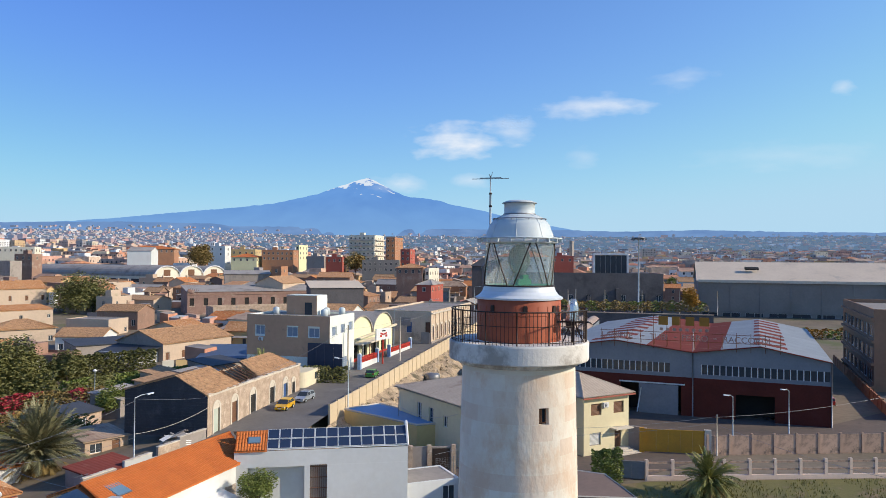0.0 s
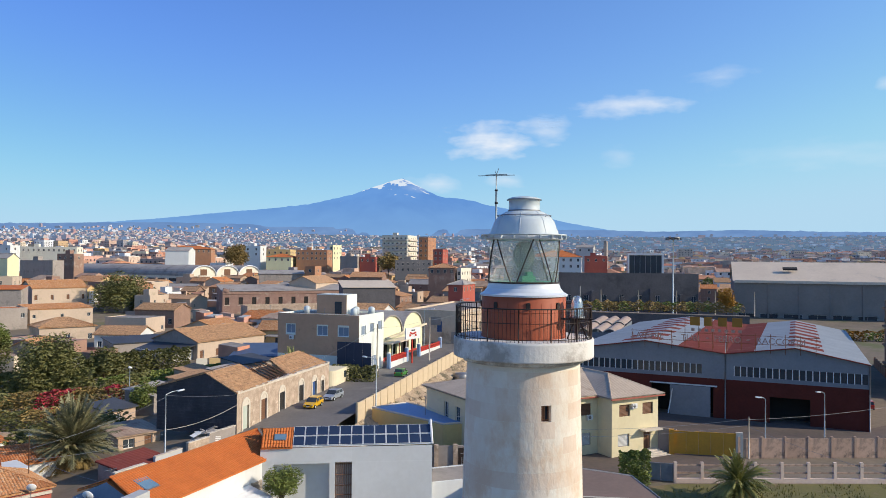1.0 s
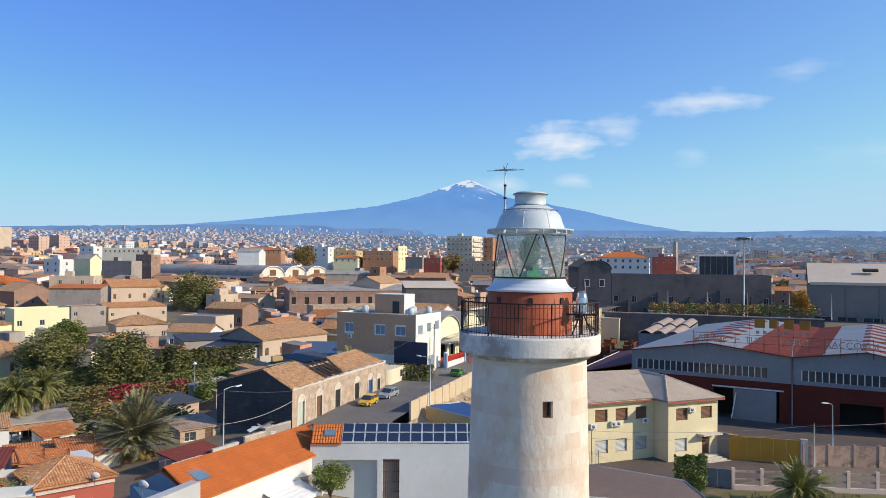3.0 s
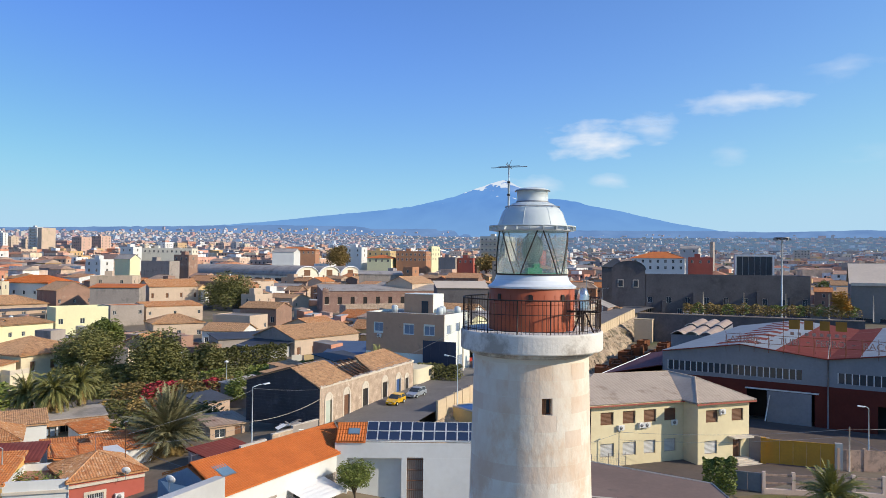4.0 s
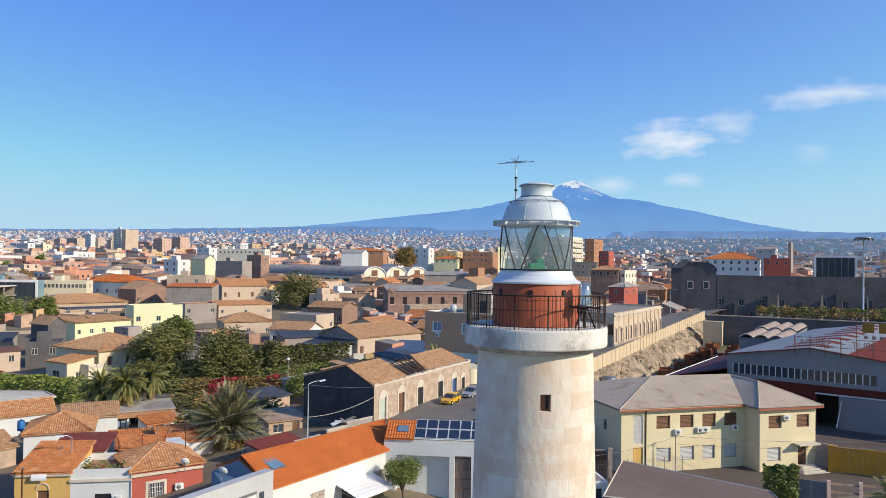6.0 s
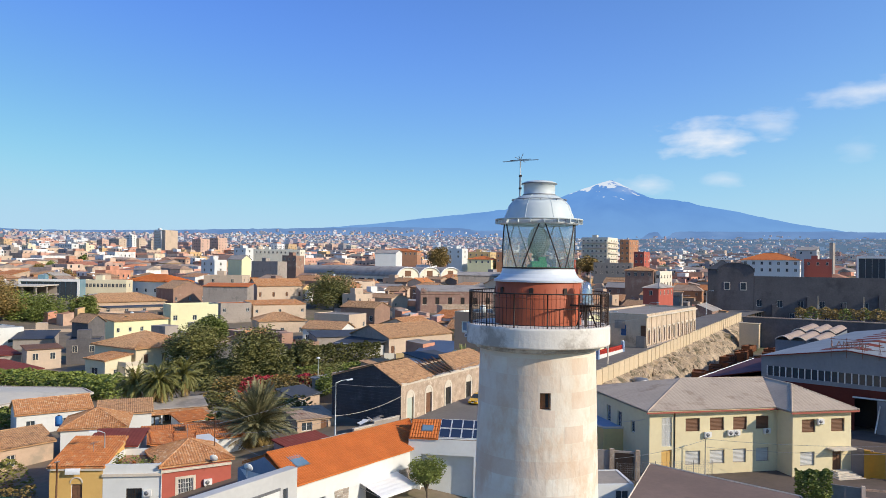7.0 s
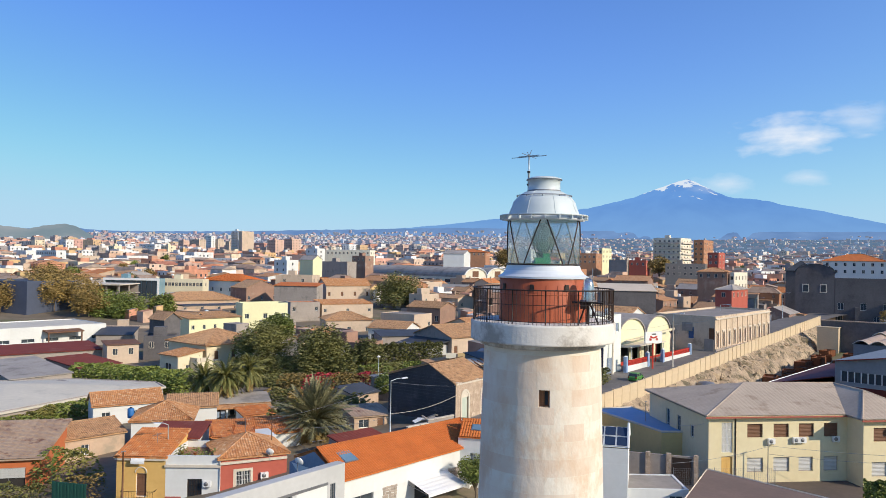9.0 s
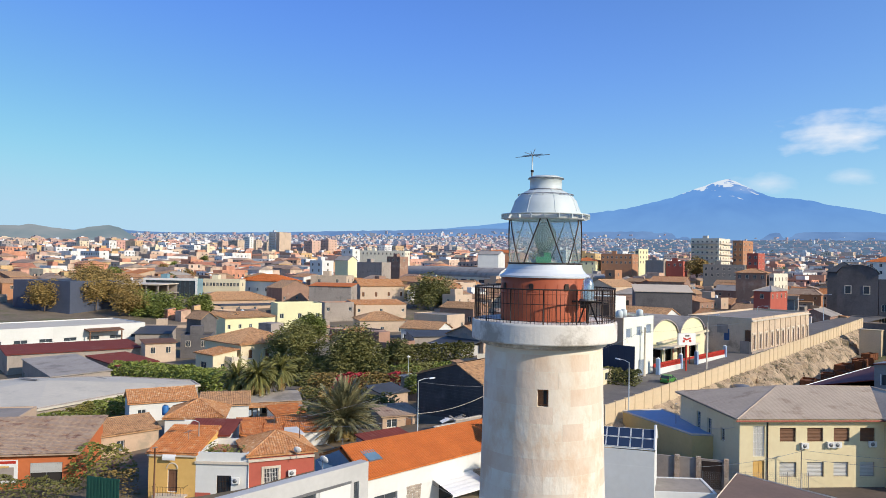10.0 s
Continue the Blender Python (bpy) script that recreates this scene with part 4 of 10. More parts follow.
# ---- buildings near the lighthouse ----
def keeper_house():
    """The two-storey yellow house with its wing."""
    w = [(4.5, 5.0, 1.8, 1.5, "shutter"), (7.6, 5.0, 1.8, 1.5, "shutter"), (10.6, 5.0, 1.8, 1.5, "shutter"), (13.6, 5.0, 1.7, 1.5, "shutter"),
         (4.5, 1.2, 1.9, 1.6, "rolled"), (7.6, 1.2, 1.9, 1.6, "rolled"), (10.6, 1.2, 1.7, 1.6, "rolled"), (13.6, 1.2, 1.7, 1.6, "rolled"), (1.5, 0.1, 1.3, 2.9, "door"), (1.5, 3.4, 1.3, 3.3, "grille")]
    fills = {"rolled": (M_GREYR, M_ALU), "shutter": (M_WOODBR, M_WOODBR), "grille": (M_WHITEP, M_ALU), "door": (M_OCHRE, M_OCHRE)}
    a = house("yellow_house", "two-storey pale yellow house with a grey hipped sheet roof", 33.6, 55.0, 0.0, 0, 16.6, 16.0, 7.6, M_PALEYEL, "none", None, 0, {"f": w, "l": [(5.0, 3.4, 1.1, 2.8, "window"), (8.0, 3.4, 1.1, 2.6, "window"), (11.5, 4.2, 1.0, 1.4, "window")]}, 0.6, tiles=0.5, fillings=fills, amp=0.03)
    part("cornice", Mesh().box(-0.5, 16.6, -0.5, -0.02, 7.30, 7.52), M_PALEYEL, a)
    part("fascia", Mesh().box(-0.66, 16.5, -0.68, -0.56, 7.28, 7.44), M_REDP2, a)
    part("downpipe", Mesh().tube([(3.1, -0.08, 0.1), (3.1, -0.08, 7.4)], 0.06, 6), M_IRON, a)
    for i, (x, z) in enumerate(((7.2, 4.35), (10.15, 4.45), (10.9, 4.45), (14.9, 4.5))):
        ac_unit(a, x, -0.02, z)
    ww = [(1.2, 5.0, 1.8, 1.5, "shutter"), (5.1, 5.0, 1.8, 1.5, "shutter"), (1.0, 1.2, 1.9, 1.6, "rolled"), (5.3, 0.35, 1.2, 2.4, "door")]
    b = part("wing", wall_only(7.8, 14.0, 7.6, {"f": [q[:4] for q in ww]}), M_PALEYEL, a, "projecting end wing", pose(16.4, -2.7, 0))
    for x, z, wd, h, kind in ww:
        fm, ff = fills[kind] if kind != "door" else (M_WOODBR, M_WOODBR)
        put_opening(a, (16.4, -2.7, 0), (1, 0, 0), x, z, wd, h, kind, fm, ff)
    # one roof over house and wing: a long hipped slope, and the wing's hip meeting it in a valley
    r = Mesh()
    e, h, d = 0.6, 7.55, 16.0
    left, join, tip = (8.6, 8.0, 9.75), (20.0, 7.6, 9.7), (20.3, 2.6, 9.65)
    west, mid, nose, east, back_e, back_w = (-e, -e, h), (16.4 - e, -e, h), (16.4 - e, -2.7 - e, h), (24.2 + e, -2.7 - e, h), (24.2 + e, d + e, h), (-e, d + e, h)
    for p in ([west, mid, join, left], [back_w, west, left], [back_e, back_w, left, join], [mid, nose, tip, join], [nose, east, tip], [east, back_e, join, tip]):
        tile_plane(r, p, 0.5, 0.03, 0.9, 3, 0.02)
        r.face(p)
        r.face([Vector(c) - Vector((0, 0, 0.14)) for c in p][::-1])
    for p, q in ((left, join), (west, left), (nose, tip), (east, tip), (tip, join)):
        r.tube([p, q], 0.11, 5)
    W = 7.8
    part("roof", r, M_METROOF, a)
    part("fascia", Mesh().box(16.4 - e, 16.4 + W + e, -2.7 - e - 0.06, -2.7 - e + 0.05, 7.28, 7.46), M_REDP2, a)
    part("cornice", Mesh().box(16.4 - 0.4, 16.4 + W + 0.4, -2.7 - 0.45, -2.72, 7.30, 7.5), M_PALEYEL, a)
    part("canopy", Mesh().box(20.9, 23.9, -3.9, -2.7, 3.05, 3.22), M_TRIM, a)
    for i in range(4):
        part("step", Mesh().box(20.8 + i * 0.25, 24.3 - i * 0.25, -4.9 + i * 0.4, -2.7, 0.0, 0.1 + i * 0.17), M_TRIM, a)
    ac_unit(a, 19.9, -2.72, 6.0)


def wall_only(w, d, h, holes):
    m = Mesh()
    for s, (o, u, ln) in {"f": ((0, 0, 0), (1, 0, 0), w), "r": ((w, 0, 0), (0, 1, 0), d), "b": ((w, d, 0), (-1, 0, 0), w), "l": ((0, d, 0), (0, -1, 0), d)}.items():
        wall_face(m, o, u, ln, h, holes.get(s, ()))
    return m


def ac_unit(parent, x, y, z, ang=0):
    a = part("air_conditioner", Mesh().box(-0.4, 0.4, -0.36, -0.06, 0, 0.58).box(-0.3, -0.25, -0.3, 0.0, -0.12, 0).box(0.25, 0.3, -0.3, 0.0, -0.12, 0), M_WHITEP, parent, "white air conditioner unit", pose(x, y, z, 0, 0, ang))
    part("fan_grille", Mesh().lathe([(0.22, 0), (0.22, 0.02), (0.02, 0.025)], 16), M_STEELGREY, a, "", pose(-0.08, -0.36, 0.29, 90, 0, 0))


M_REDP2 = mat("faded_red_fascia", (0.42, 0.12, 0.08), (0.34, 0.10, 0.07), 2.0, 0.7)
keeper_house()


def warehouse():
    W1, W2, D = 24.6, 19.9, 60.0
    t = thing("warehouse", "maroon and grey twin-gabled steel warehouse with a patched roof", "warehouse", pose(67.6, 82.2, -0.4, 0, 0, -54))
    W = W1 + W2
    hE, hR, hV = 10.2, 12.1, 10.7
    low = Mesh()
    holes = [(13.2, 0.0, 9.6, 5.3), (31.0, 0.0, 5.6, 4.4)]
    wall_face(low, (0, 0, 0), (1, 0, 0), W, 6.6, holes, 0.3)
    wall_face(low, (W, 0, 0), (0, 1, 0), D, 6.6)
    wall_face(low, (W, D, 0), (-1, 0, 0), W, 6.6)
    wall_face(low, (0, D, 0), (0, -1, 0), D, 6.6)
    part("lower_cladding", low, M_MAROON, t, "maroon sheet cladding")
    up = Mesh()
    band = []
    for x0, n in ((1.0, 22), (W1 + 1.4, 20)):
        for i in range(n):
            band.append((x0 + i * 0.92, 0.65, 0.72, 1.5))
    wall_face(up, (0, 0, 6.6), (1, 0, 0), W, hE - 6.6, band, 0.12)
    for a, b, z0, z1 in ((0, W1, hE, hV), (W1, W, hV, hE)):
        m = (a + b) / 2
        up.face([(a, 0, hE), (b, 0, hE), (b, 0, z1), (m, 0, hR), (a, 0, z0)])
        up.face([(a, D, hE), (b, D, hE), (b, D, z1), (m, D, hR), (a, D, z0)][::-1])
    wall_face(up, (W, 0, 6.6), (0, 1, 0), D, hE - 6.6)
    wall_face(up, (0, D, 6.6), (0, -1, 0), D, hE - 6.6)
    part("upper_cladding", up, M_CLADGREY, t, "grey sheet cladding")
    pn = Mesh().box(0.06, 0.66, 0, 0.02, 0, 1.5).data("pane", M_PANE)
    mul = Mesh().box(-0.15, -0.05, -0.04, 0.1, -0.05, 1.55).data("mullion", M_WHITEP)
    for x, z, w, h in band:
        part("pane", pn, None, t, "", pose(x, 0.08, 6.6 + z))
        part("mullion", mul, None, t, "", pose(x, 0, 6.6 + z))
    # Dark sheet behind the doorways, painted for the shade indoors.
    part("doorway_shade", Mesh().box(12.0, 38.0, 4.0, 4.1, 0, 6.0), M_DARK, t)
    part("sliding_door", Mesh().box(16.2, 22.4, -0.18, -0.06, 0.05, 5.2), M_CLADGREY, t, "grey sliding door")
    part("door_rail", Mesh().box(13.0, 23.4, -0.25, -0.02, 5.3, 5.5), M_SILVER, t)
    part("leaning_bar", Mesh().tube([(16.0, -0.5, 0.6), (16.6, -0.3, 4.6)], 0.1, 6), M_WHITEP, t)
    part("downpipe", Mesh().tube([(W1, -0.12, 0.1), (W1, -0.12, hV)], 0.11, 6), M_STEELGREY, t)
    part("downpipe", Mesh().tube([(W - 0.1, -0.12, 0.1), (W - 0.1, -0.12, hE)], 0.09, 6), M_STEELGREY, t)
    # roof slopes, in strips of differently aged sheet
    slopes = ((0, W1 / 2, hE, hR), (W1 / 2, W1, hR, hV), (W1, W1 + W2 / 2, hV, hR), (W1 + W2 / 2, W, hR, hE))
    look_of = (((0.0, 0.62, M_WHROOF), (0.62, 1.0, "stripe")), ((0.0, 0.16, "stripe"), (0.16, 0.42, M_WHROOF), (0.42, 1.0, M_RUSTROOF)), ((0.0, 0.42, M_RUSTROOF), (0.42, 0.9, M_WHROOF), (0.9, 1.0, "stripe")), ((0.0, 0.40, "stripe"), (0.40, 1.0, M_WHROOF)))
    for (xa, xb, za, zb), strips in zip(slopes, look_of):
        for f0, f1, mt in strips:
            x0, x1 = xa + (xb - xa) * f0, xa + (xb - xa) * f1
            z0, z1 = za + (zb - za) * f0, za + (zb - za) * f1
            stripes = 1 if mt != "stripe" else 17
            for k in range(stripes):
                y0, y1 = -0.5 + (D + 1) * k / stripes, -0.5 + (D + 1) * (k + 1) / stripes
                s = Mesh()
                nrow = max(1, int((y1 - y0) / 0.5))
                for i in range(nrow * 2):
                    ya, yb = y0 + (y1 - y0) * i / (nrow * 2), y0 + (y1 - y0) * (i + 1) / (nrow * 2)
                    la, lb = (0.0, 0.05) if i % 2 == 0 else (0.05, 0.0)
                    s.face([(x0, ya, z0 + la + 0.06), (x1, ya, z1 + la + 0.06), (x1, yb, z1 + lb + 0.06), (x0, yb, z0 + lb + 0.06)])
                use = mt if mt != "stripe" else (M_RUSTROOF if k % 2 else M_WHROOF)
                part("roof_sheet", s, use, t)
    part("roof_edge", Mesh().tube([(0, -0.5, hE), (W1 / 2, -0.5, hR), (W1, -0.5, hV), (W1 + W2 / 2, -0.5, hR), (W, -0.5, hE)], 0.09, 5), M_RUSTROOF, t)
    part("roof_edge", Mesh().tube([(W, -0.5, hE), (W, D + 0.5, hE)], 0.09, 5), M_WHITEP, t)
    part("valley_mast", Mesh().tube([(W1, -0.3, hV), (W1 - 0.2, 4, hV + 3.2)], 0.07, 5).tube([(W1, 3, hV), (W1 - 0.2, 4, hV + 3.2)], 0.05, 5), M_STEELGREY, t)
    return t


warehouse()


def bank_wall():
    """The long street wall of precast panels, each with its post."""
    panel = Mesh().box(0.0, 2.86, -0.07, 0.07, 0.0, 2.6).box(0.0, 2.86, -0.1, 0.1, 2.6, 2.72).data("panel", M_SANDWALL)
    post = Mesh().box(-0.14, 0.0, -0.14, 0.14, -0.6, 2.85).data("post", M_SANDWALL)
    t = thing("street_wall", "long sand-coloured precast concrete wall along the street", "wall", kind="structure")
    ang = math.degrees(math.atan2(RU.y, RU.x))
    for i in range(56):
        q = i * 3.0
        x, y = road_pt(q, -0.25)
        z = road_z(q) - 1.2 + 0.15 * math.floor(i / 4) * 0.1
        part("panel", panel, None, t, "", pose(x, y, z, 0, 0, ang))
        part("post", post, None, t, "", pose(x, y, z, 0, 0, ang))


bank_wall()


# ---- more town colours ----
M_CREAMROOF = mat("cream_sheet_roof", (0.66, 0.55, 0.42), (0.56, 0.46, 0.35), 0.4, 0.8, c3=(0.40, 0.35, 0.29), s3=0.1, cover=0.38)
M_MEMB = mat("grey_membrane", (0.62, 0.57, 0.47), (0.53, 0.49, 0.41), 0.5, 0.8, c3=(0.45, 0.42, 0.35), s3=0.15, cover=0.38)
M_LEMON = mat("lemon_render", (0.78, 0.75, 0.47), (0.70, 0.66, 0.41), 0.5, 0.9, c3=(0.60, 0.55, 0.36), s3=0.2, cover=0.36)
M_TANL = mat("light_tan_render", (0.60, 0.47, 0.35), (0.50, 0.39, 0.30), 0.5, 0.9, c3=(0.42, 0.34, 0.25), s3=0.2, cover=0.42)
M_CREAM3 = mat("pale_cream_render", (0.76, 0.71, 0.58), (0.66, 0.61, 0.50), 0.4, 0.9, c3=(0.54, 0.49, 0.40), s3=0.15, cover=0.4)
M_PINK = mat("faded_pink_render", (0.62, 0.42, 0.33), (0.54, 0.36, 0.28), 0.5, 0.9, c3=(0.48, 0.36, 0.29), s3=0.2, cover=0.38)
M_OCHREL = mat("faded_ochre_render", (0.62, 0.45, 0.22), (0.54, 0.39, 0.19), 0.5, 0.9, c3=(0.46, 0.35, 0.21), s3=0.2, cover=0.38)
M_BRICKR = mat("orange_brick", (0.48, 0.24, 0.13), (0.38, 0.19, 0.11), 1.0, 0.9, c3=(0.34, 0.20, 0.13), s3=0.2, cover=0.4)
# Dark stone of the works; also painted on lane walls as shade.
M_DARKST = mat("dark_tuff_and_shade", (0.15, 0.14, 0.142), (0.10, 0.094, 0.097), 0.6, 0.95, bump=0.3, bump_scale=4.0, c3=(0.085, 0.08, 0.082), s3=0.12, cover=0.45)
M_HANGAR = mat("hangar_concrete", (0.27, 0.25, 0.23), (0.21, 0.195, 0.18), 0.4, 0.9, c3=(0.22, 0.21, 0.20), s3=0.08, cover=0.4)
M_DEPOT = mat("brown_depot_render", (0.36, 0.21, 0.13), (0.27, 0.16, 0.10), 0.5, 0.9, c3=(0.20, 0.15, 0.11), s3=0.15, cover=0.4)
M_BLUEGREY = mat("blue_grey_panels", (0.085, 0.10, 0.15), (0.065, 0.08, 0.12), 0.5, 0.8)
M_GLASSB = mat("teal_glass_front", (0.20, 0.34, 0.40), (0.16, 0.28, 0.34), 0.6, 0.15, spec=0.7, bump=0.0)
M_BRICKRED = mat("patched_red_brick", (0.37, 0.235, 0.185), (0.25, 0.155, 0.125), 1.4, 0.95, bump=0.4, bump_scale=6.0, c3=(0.44, 0.34, 0.28), s3=0.25, cover=0.42)
M_RUSTCORR = mat("rust_streaked_sheet", (0.48, 0.35, 0.245), (0.34, 0.23, 0.155), 1.2, 0.8, bump=0.2, streak=1.0, c3=(0.20, 0.10, 0.065), s3=0.5, cover=0.42)


# ---- houses and sheds round the lighthouse ----
def quad_roof(mesh, a, b, c, d, pitch=0.24, amp=0.05):
    tile_plane(mesh, [a, b, c, d], pitch, amp, 0.40, 4, 0.02)
    for q in ([a, b, c, d], [Vector(p) - Vector((0, 0, 0.12)) for p in (d, c, b, a)]):
        mesh.face(q)
    for p, q in ((a, b), (b, c), (c, d), (d, a)):
        dn = Vector((0, 0, -0.12))
        mesh.face([Vector(p) + dn, Vector(q) + dn, q, p])


def tiled_villa():
    """The white house with the long orange roof, its solar wing and flat terrace."""
    t = thing("white_villa", "white single-storey house with long orange tiled roof and solar wing", "house")
    e0, e1 = Vector((-6.25, 40.2, 5.7)), Vector((6.6, 50.75, 5.9))
    u = (e1 - e0).normalized()
    n = Vector((-u.y, u.x, 0)).normalized()
    r0, r1 = Vector((-8.5, 43.5, 7.3)), Vector((6.0, 54.5, 7.55))
    r = Mesh()
    quad_roof(r, e0 - n * 0.3 - Vector((0, 0, 0.1)), e1 - n * 0.3 - Vector((0, 0, 0.1)), r1, r0, 0.25, 0.06)
    roof = part("roof", r, M_TILE, t, "bright orange terracotta tiles")
    part("ridge_tiles", Mesh().tube([r0 + Vector((0, 0, 0.06)), r1 + Vector((0, 0, 0.06))], 0.13, 6), M_TILE, roof)
    bk = Mesh()
    quad_roof(bk, r1 + n * 3.0 - Vector((0, 0, 1.1)), r0 + n * 3.0 - Vector((0, 0, 1.1)), r0, r1, 0.25, 0.06)
    part("rear_roof", bk, M_TILE, t)
    w0, ln = e0 + n * 0.05, (e1 - e0).length
    wall = Mesh()
    base = 0.6
    wall_face(wall, (w0.x, w0.y, base), u, ln + 0.4, 5.15, [(1.2, 2.6, 2.6, 0.62), (8.8, 0.3, 3.6, 2.6)])
    wall_face(wall, (*(w0 + n * 7).xy, base), -n, 7, 5.2)
    wall_face(wall, (*(w0 + u * (ln + 0.4)).xy, base), n, 7.4, 5.4)
    part("wall", wall, M_WHITE, t)
    put_opening(t, (w0.x, w0.y, base), u, 1.2, 2.6, 2.6, 0.62, "window", M_STEELGREY)
    put_opening(t, (w0.x, w0.y, base), u, 8.8, 0.3, 3.6, 2.6, "window", M_STEELGREY)
    ang = math.degrees(math.atan2(u.y, u.x))
    # rough stone facing panels on the wall, stone by stone
    rng = random.Random(4)
    st = [Mesh().box(-a, a, -0.05, 0.02, -b, b).data("stone", M_STONEW) for a, b in ((0.16, 0.10), (0.12, 0.12), (0.2, 0.09), (0.14, 0.14))]
    for x0, x1 in ((5.0, 6.6), (13.4, 15.0)):
        z = 0.3
        while z < 3.4:
            x = x0
            while x < x1:
                s = rng.choice(st)
                p = w0 + u * (x + rng.uniform(0, 0.06))
                part("stone", s, None, t, "", pose(p.x, p.y, base + z + rng.uniform(-0.02, 0.02), 0, rng.uniform(-9, 9), ang))
                x += 0.34
            z += 0.23
    # awning
    aw = Mesh()
    a0, a1 = w0 + u * 8.0, w0 + u * 13.0
    o = Vector((n.x, n.y, 0)) * -2.6
    z = 4.0
    for i in range(10):
        f0, f1 = i / 10, (i + 1) / 10
        s0, s1 = (0.03 if i % 2 else 0.0), (0.0 if i % 2 else 0.03)
        aw.face([(*(a0 + o * f0).xy, z - 0.75 * f0 + s0), (*(a1 + o * f0).xy, z - 0.75 * f0 + s0), (*(a1 + o * f1).xy, z - 0.75 * f1 + s1), (*(a0 + o * f1).xy, z - 0.75 * f1 + s1)])
    aw.face([(*(a0 + o).xy, z - 0.75), (*(a1 + o).xy, z - 0.75), (*(a1 + o).xy, z - 1.0), (*(a0 + o).xy, z - 1.0)])
    awn = part("awning", aw, M_WHITEP, t, "white canvas awning")
    for p in (a0, a1):
        part("awning_arm", Mesh().tube([(*p.xy, z - 0.4), (*(p + o).xy, z - 0.8)], 0.03, 5), M_STEELGREY, awn)
    # skylight
    c = Vector((-5.75, 43.35, 6.72))
    sk = Mesh().obox((0, 0, 0.08), (1.5, 1.75, 0.14))
    s = part("skylight", sk, M_STEELGREY, roof, "glazed roof window", pose(*c, math.degrees(math.atan2(1.6, 4.0)), 0, ang))
    part("pane", Mesh().obox((0, 0, 0.16), (1.34, 1.58, 0.03)), M_SKYL, s)
    # solar wing
    s0, s1 = Vector((6.4, 49.25, 6.9)), Vector((19.95, 43.6, 7.0))
    v = (s1 - s0).normalized()
    m = Vector((-v.y, v.x, 0)).normalized()
    rise, run = 1.45, 1.75
    sr = Mesh()
    b0, b1 = s0 - v * 1.35 - m * 0.15, s0 + v * 1.55
    quad_roof(sr, b0, b1 - m * 0.15, b1 + m * run + Vector((0, 0, rise)), b0 + m * run + Vector((0, 0, rise)), 0.25, 0.06)
    part("wing_roof", sr, M_TILE, t)
    sk2 = part("skylight", Mesh().obox((0, 0, 0.08), (1.15, 0.75, 0.14)), M_STEELGREY, roof, "", pose(*(s0 + v * 0.35 + m * 0.8 + Vector((0, 0, 0.70))), 39.6, 0, math.degrees(math.atan2(v.y, v.x))))
    part("pane", Mesh().obox((0, 0, 0.16), (1.0, 0.6, 0.03)), M_SKYL, sk2)
    pl = Mesh()
    pl.face([b1, s1, s1 + m * run + Vector((0, 0, rise)), b1 + m * run + Vector((0, 0, rise))])
    pl.face([s0 - v * 1.7 + m * run + Vector((0, 0, rise)), s1 + m * run + Vector((0, 0, rise)), s1 + m * 6 + Vector((0, 0, -0.5)), s0 - v * 1.7 + m * 6 + Vector((0, 0, -0.5))])
    part("wing_deck", pl, M_WHITE, t)
    vang = math.degrees(math.atan2(v.y, v.x))
    slope = math.degrees(math.atan2(rise, run))
    plen = (s1 - b1).length
    cw = plen / 12 - 0.05
    chh = math.hypot(rise, run) / 2 - 0.07
    cell = Mesh().box(0.035, cw - 0.035, 0.035, chh - 0.035, 0.02, 0.042).data("solar_glass", M_SOLAR)
    rim = Mesh().box(0, cw, 0, chh, 0.0, 0.034).data("solar_panel", M_WHITEP)
    for i in range(12):
        for j in range(2):
            p = b1 + v * (i * plen / 12 + 0.025) + (m * run + Vector((0, 0, rise))) * (j * 0.5 + 0.012) + Vector((0, 0, 0.10))
            q = part("solar_panel", rim, None, t, "", pose(*p, slope, 0, vang))
            part("solar_glass", cell, None, q)
    ww = Mesh()
    o = s0 - v * 1.4
    L = (s1 - o).length
    wall_face(ww, (o.x, o.y, base), v, L, 6.2, [(1.2, 0.2, 5.2, 4.5), (6.9, 0.2, 1.6, 4.6)], 0.7)
    wall_face(ww, (s1.x, s1.y, base), m, 6.0, 6.0)
    gab = Vector((s1.x, s1.y, base + 6.0))
    ww.face([gab, gab + m * 6, gab + m * run + Vector((0, 0, 2.2))])
    part("wing_wall", ww, M_WHITE, t)
    part("gable_parapet", Mesh().tube([Vector((*s1.xy, 7.0)), Vector((*(s1 + m * run).xy, 7.2 + rise + 0.25)), Vector((*(s1 + m * 6).xy, 6.9))], 0.13, 5), M_WHITE, t)
    inner = o + m * 0.7
    part("recess_wall", Mesh().face([(*(inner + v * 1.0).xy, base), (*(inner + v * 6.6).xy, base), (*(inner + v * 6.6).xy, 6.0), (*(inner + v * 1.0).xy, 6.0)]), M_WHITE, t)
    g = Mesh()
    d0 = o + m * 0.25 + v * 6.9
    for k in range(8):
        p = d0 + v * (0.1 + k * 0.2)
        g.tube([(*p.xy, base + 0.3), (*p.xy, base + 4.7)], 0.025, 4)
    for zz in (0.3, 1.7, 2.6, 3.6, 4.6):
        g.tube([(*d0.xy, base + zz), (*(d0 + v * 1.6).xy, base + zz)], 0.045, 4)
    dg = part("door_grille", g, M_WOODBR, t, "brown iron door grille")
    part("door_leaf", Mesh().face([(*(d0 + m * 0.15).xy, base), (*(d0 + m * 0.15 + v * 1.6).xy, base), (*(d0 + m * 0.15 + v * 1.6).xy, base + 4.7), (*(d0 + m * 0.15).xy, base + 4.7)]), M_GREYR, dg)
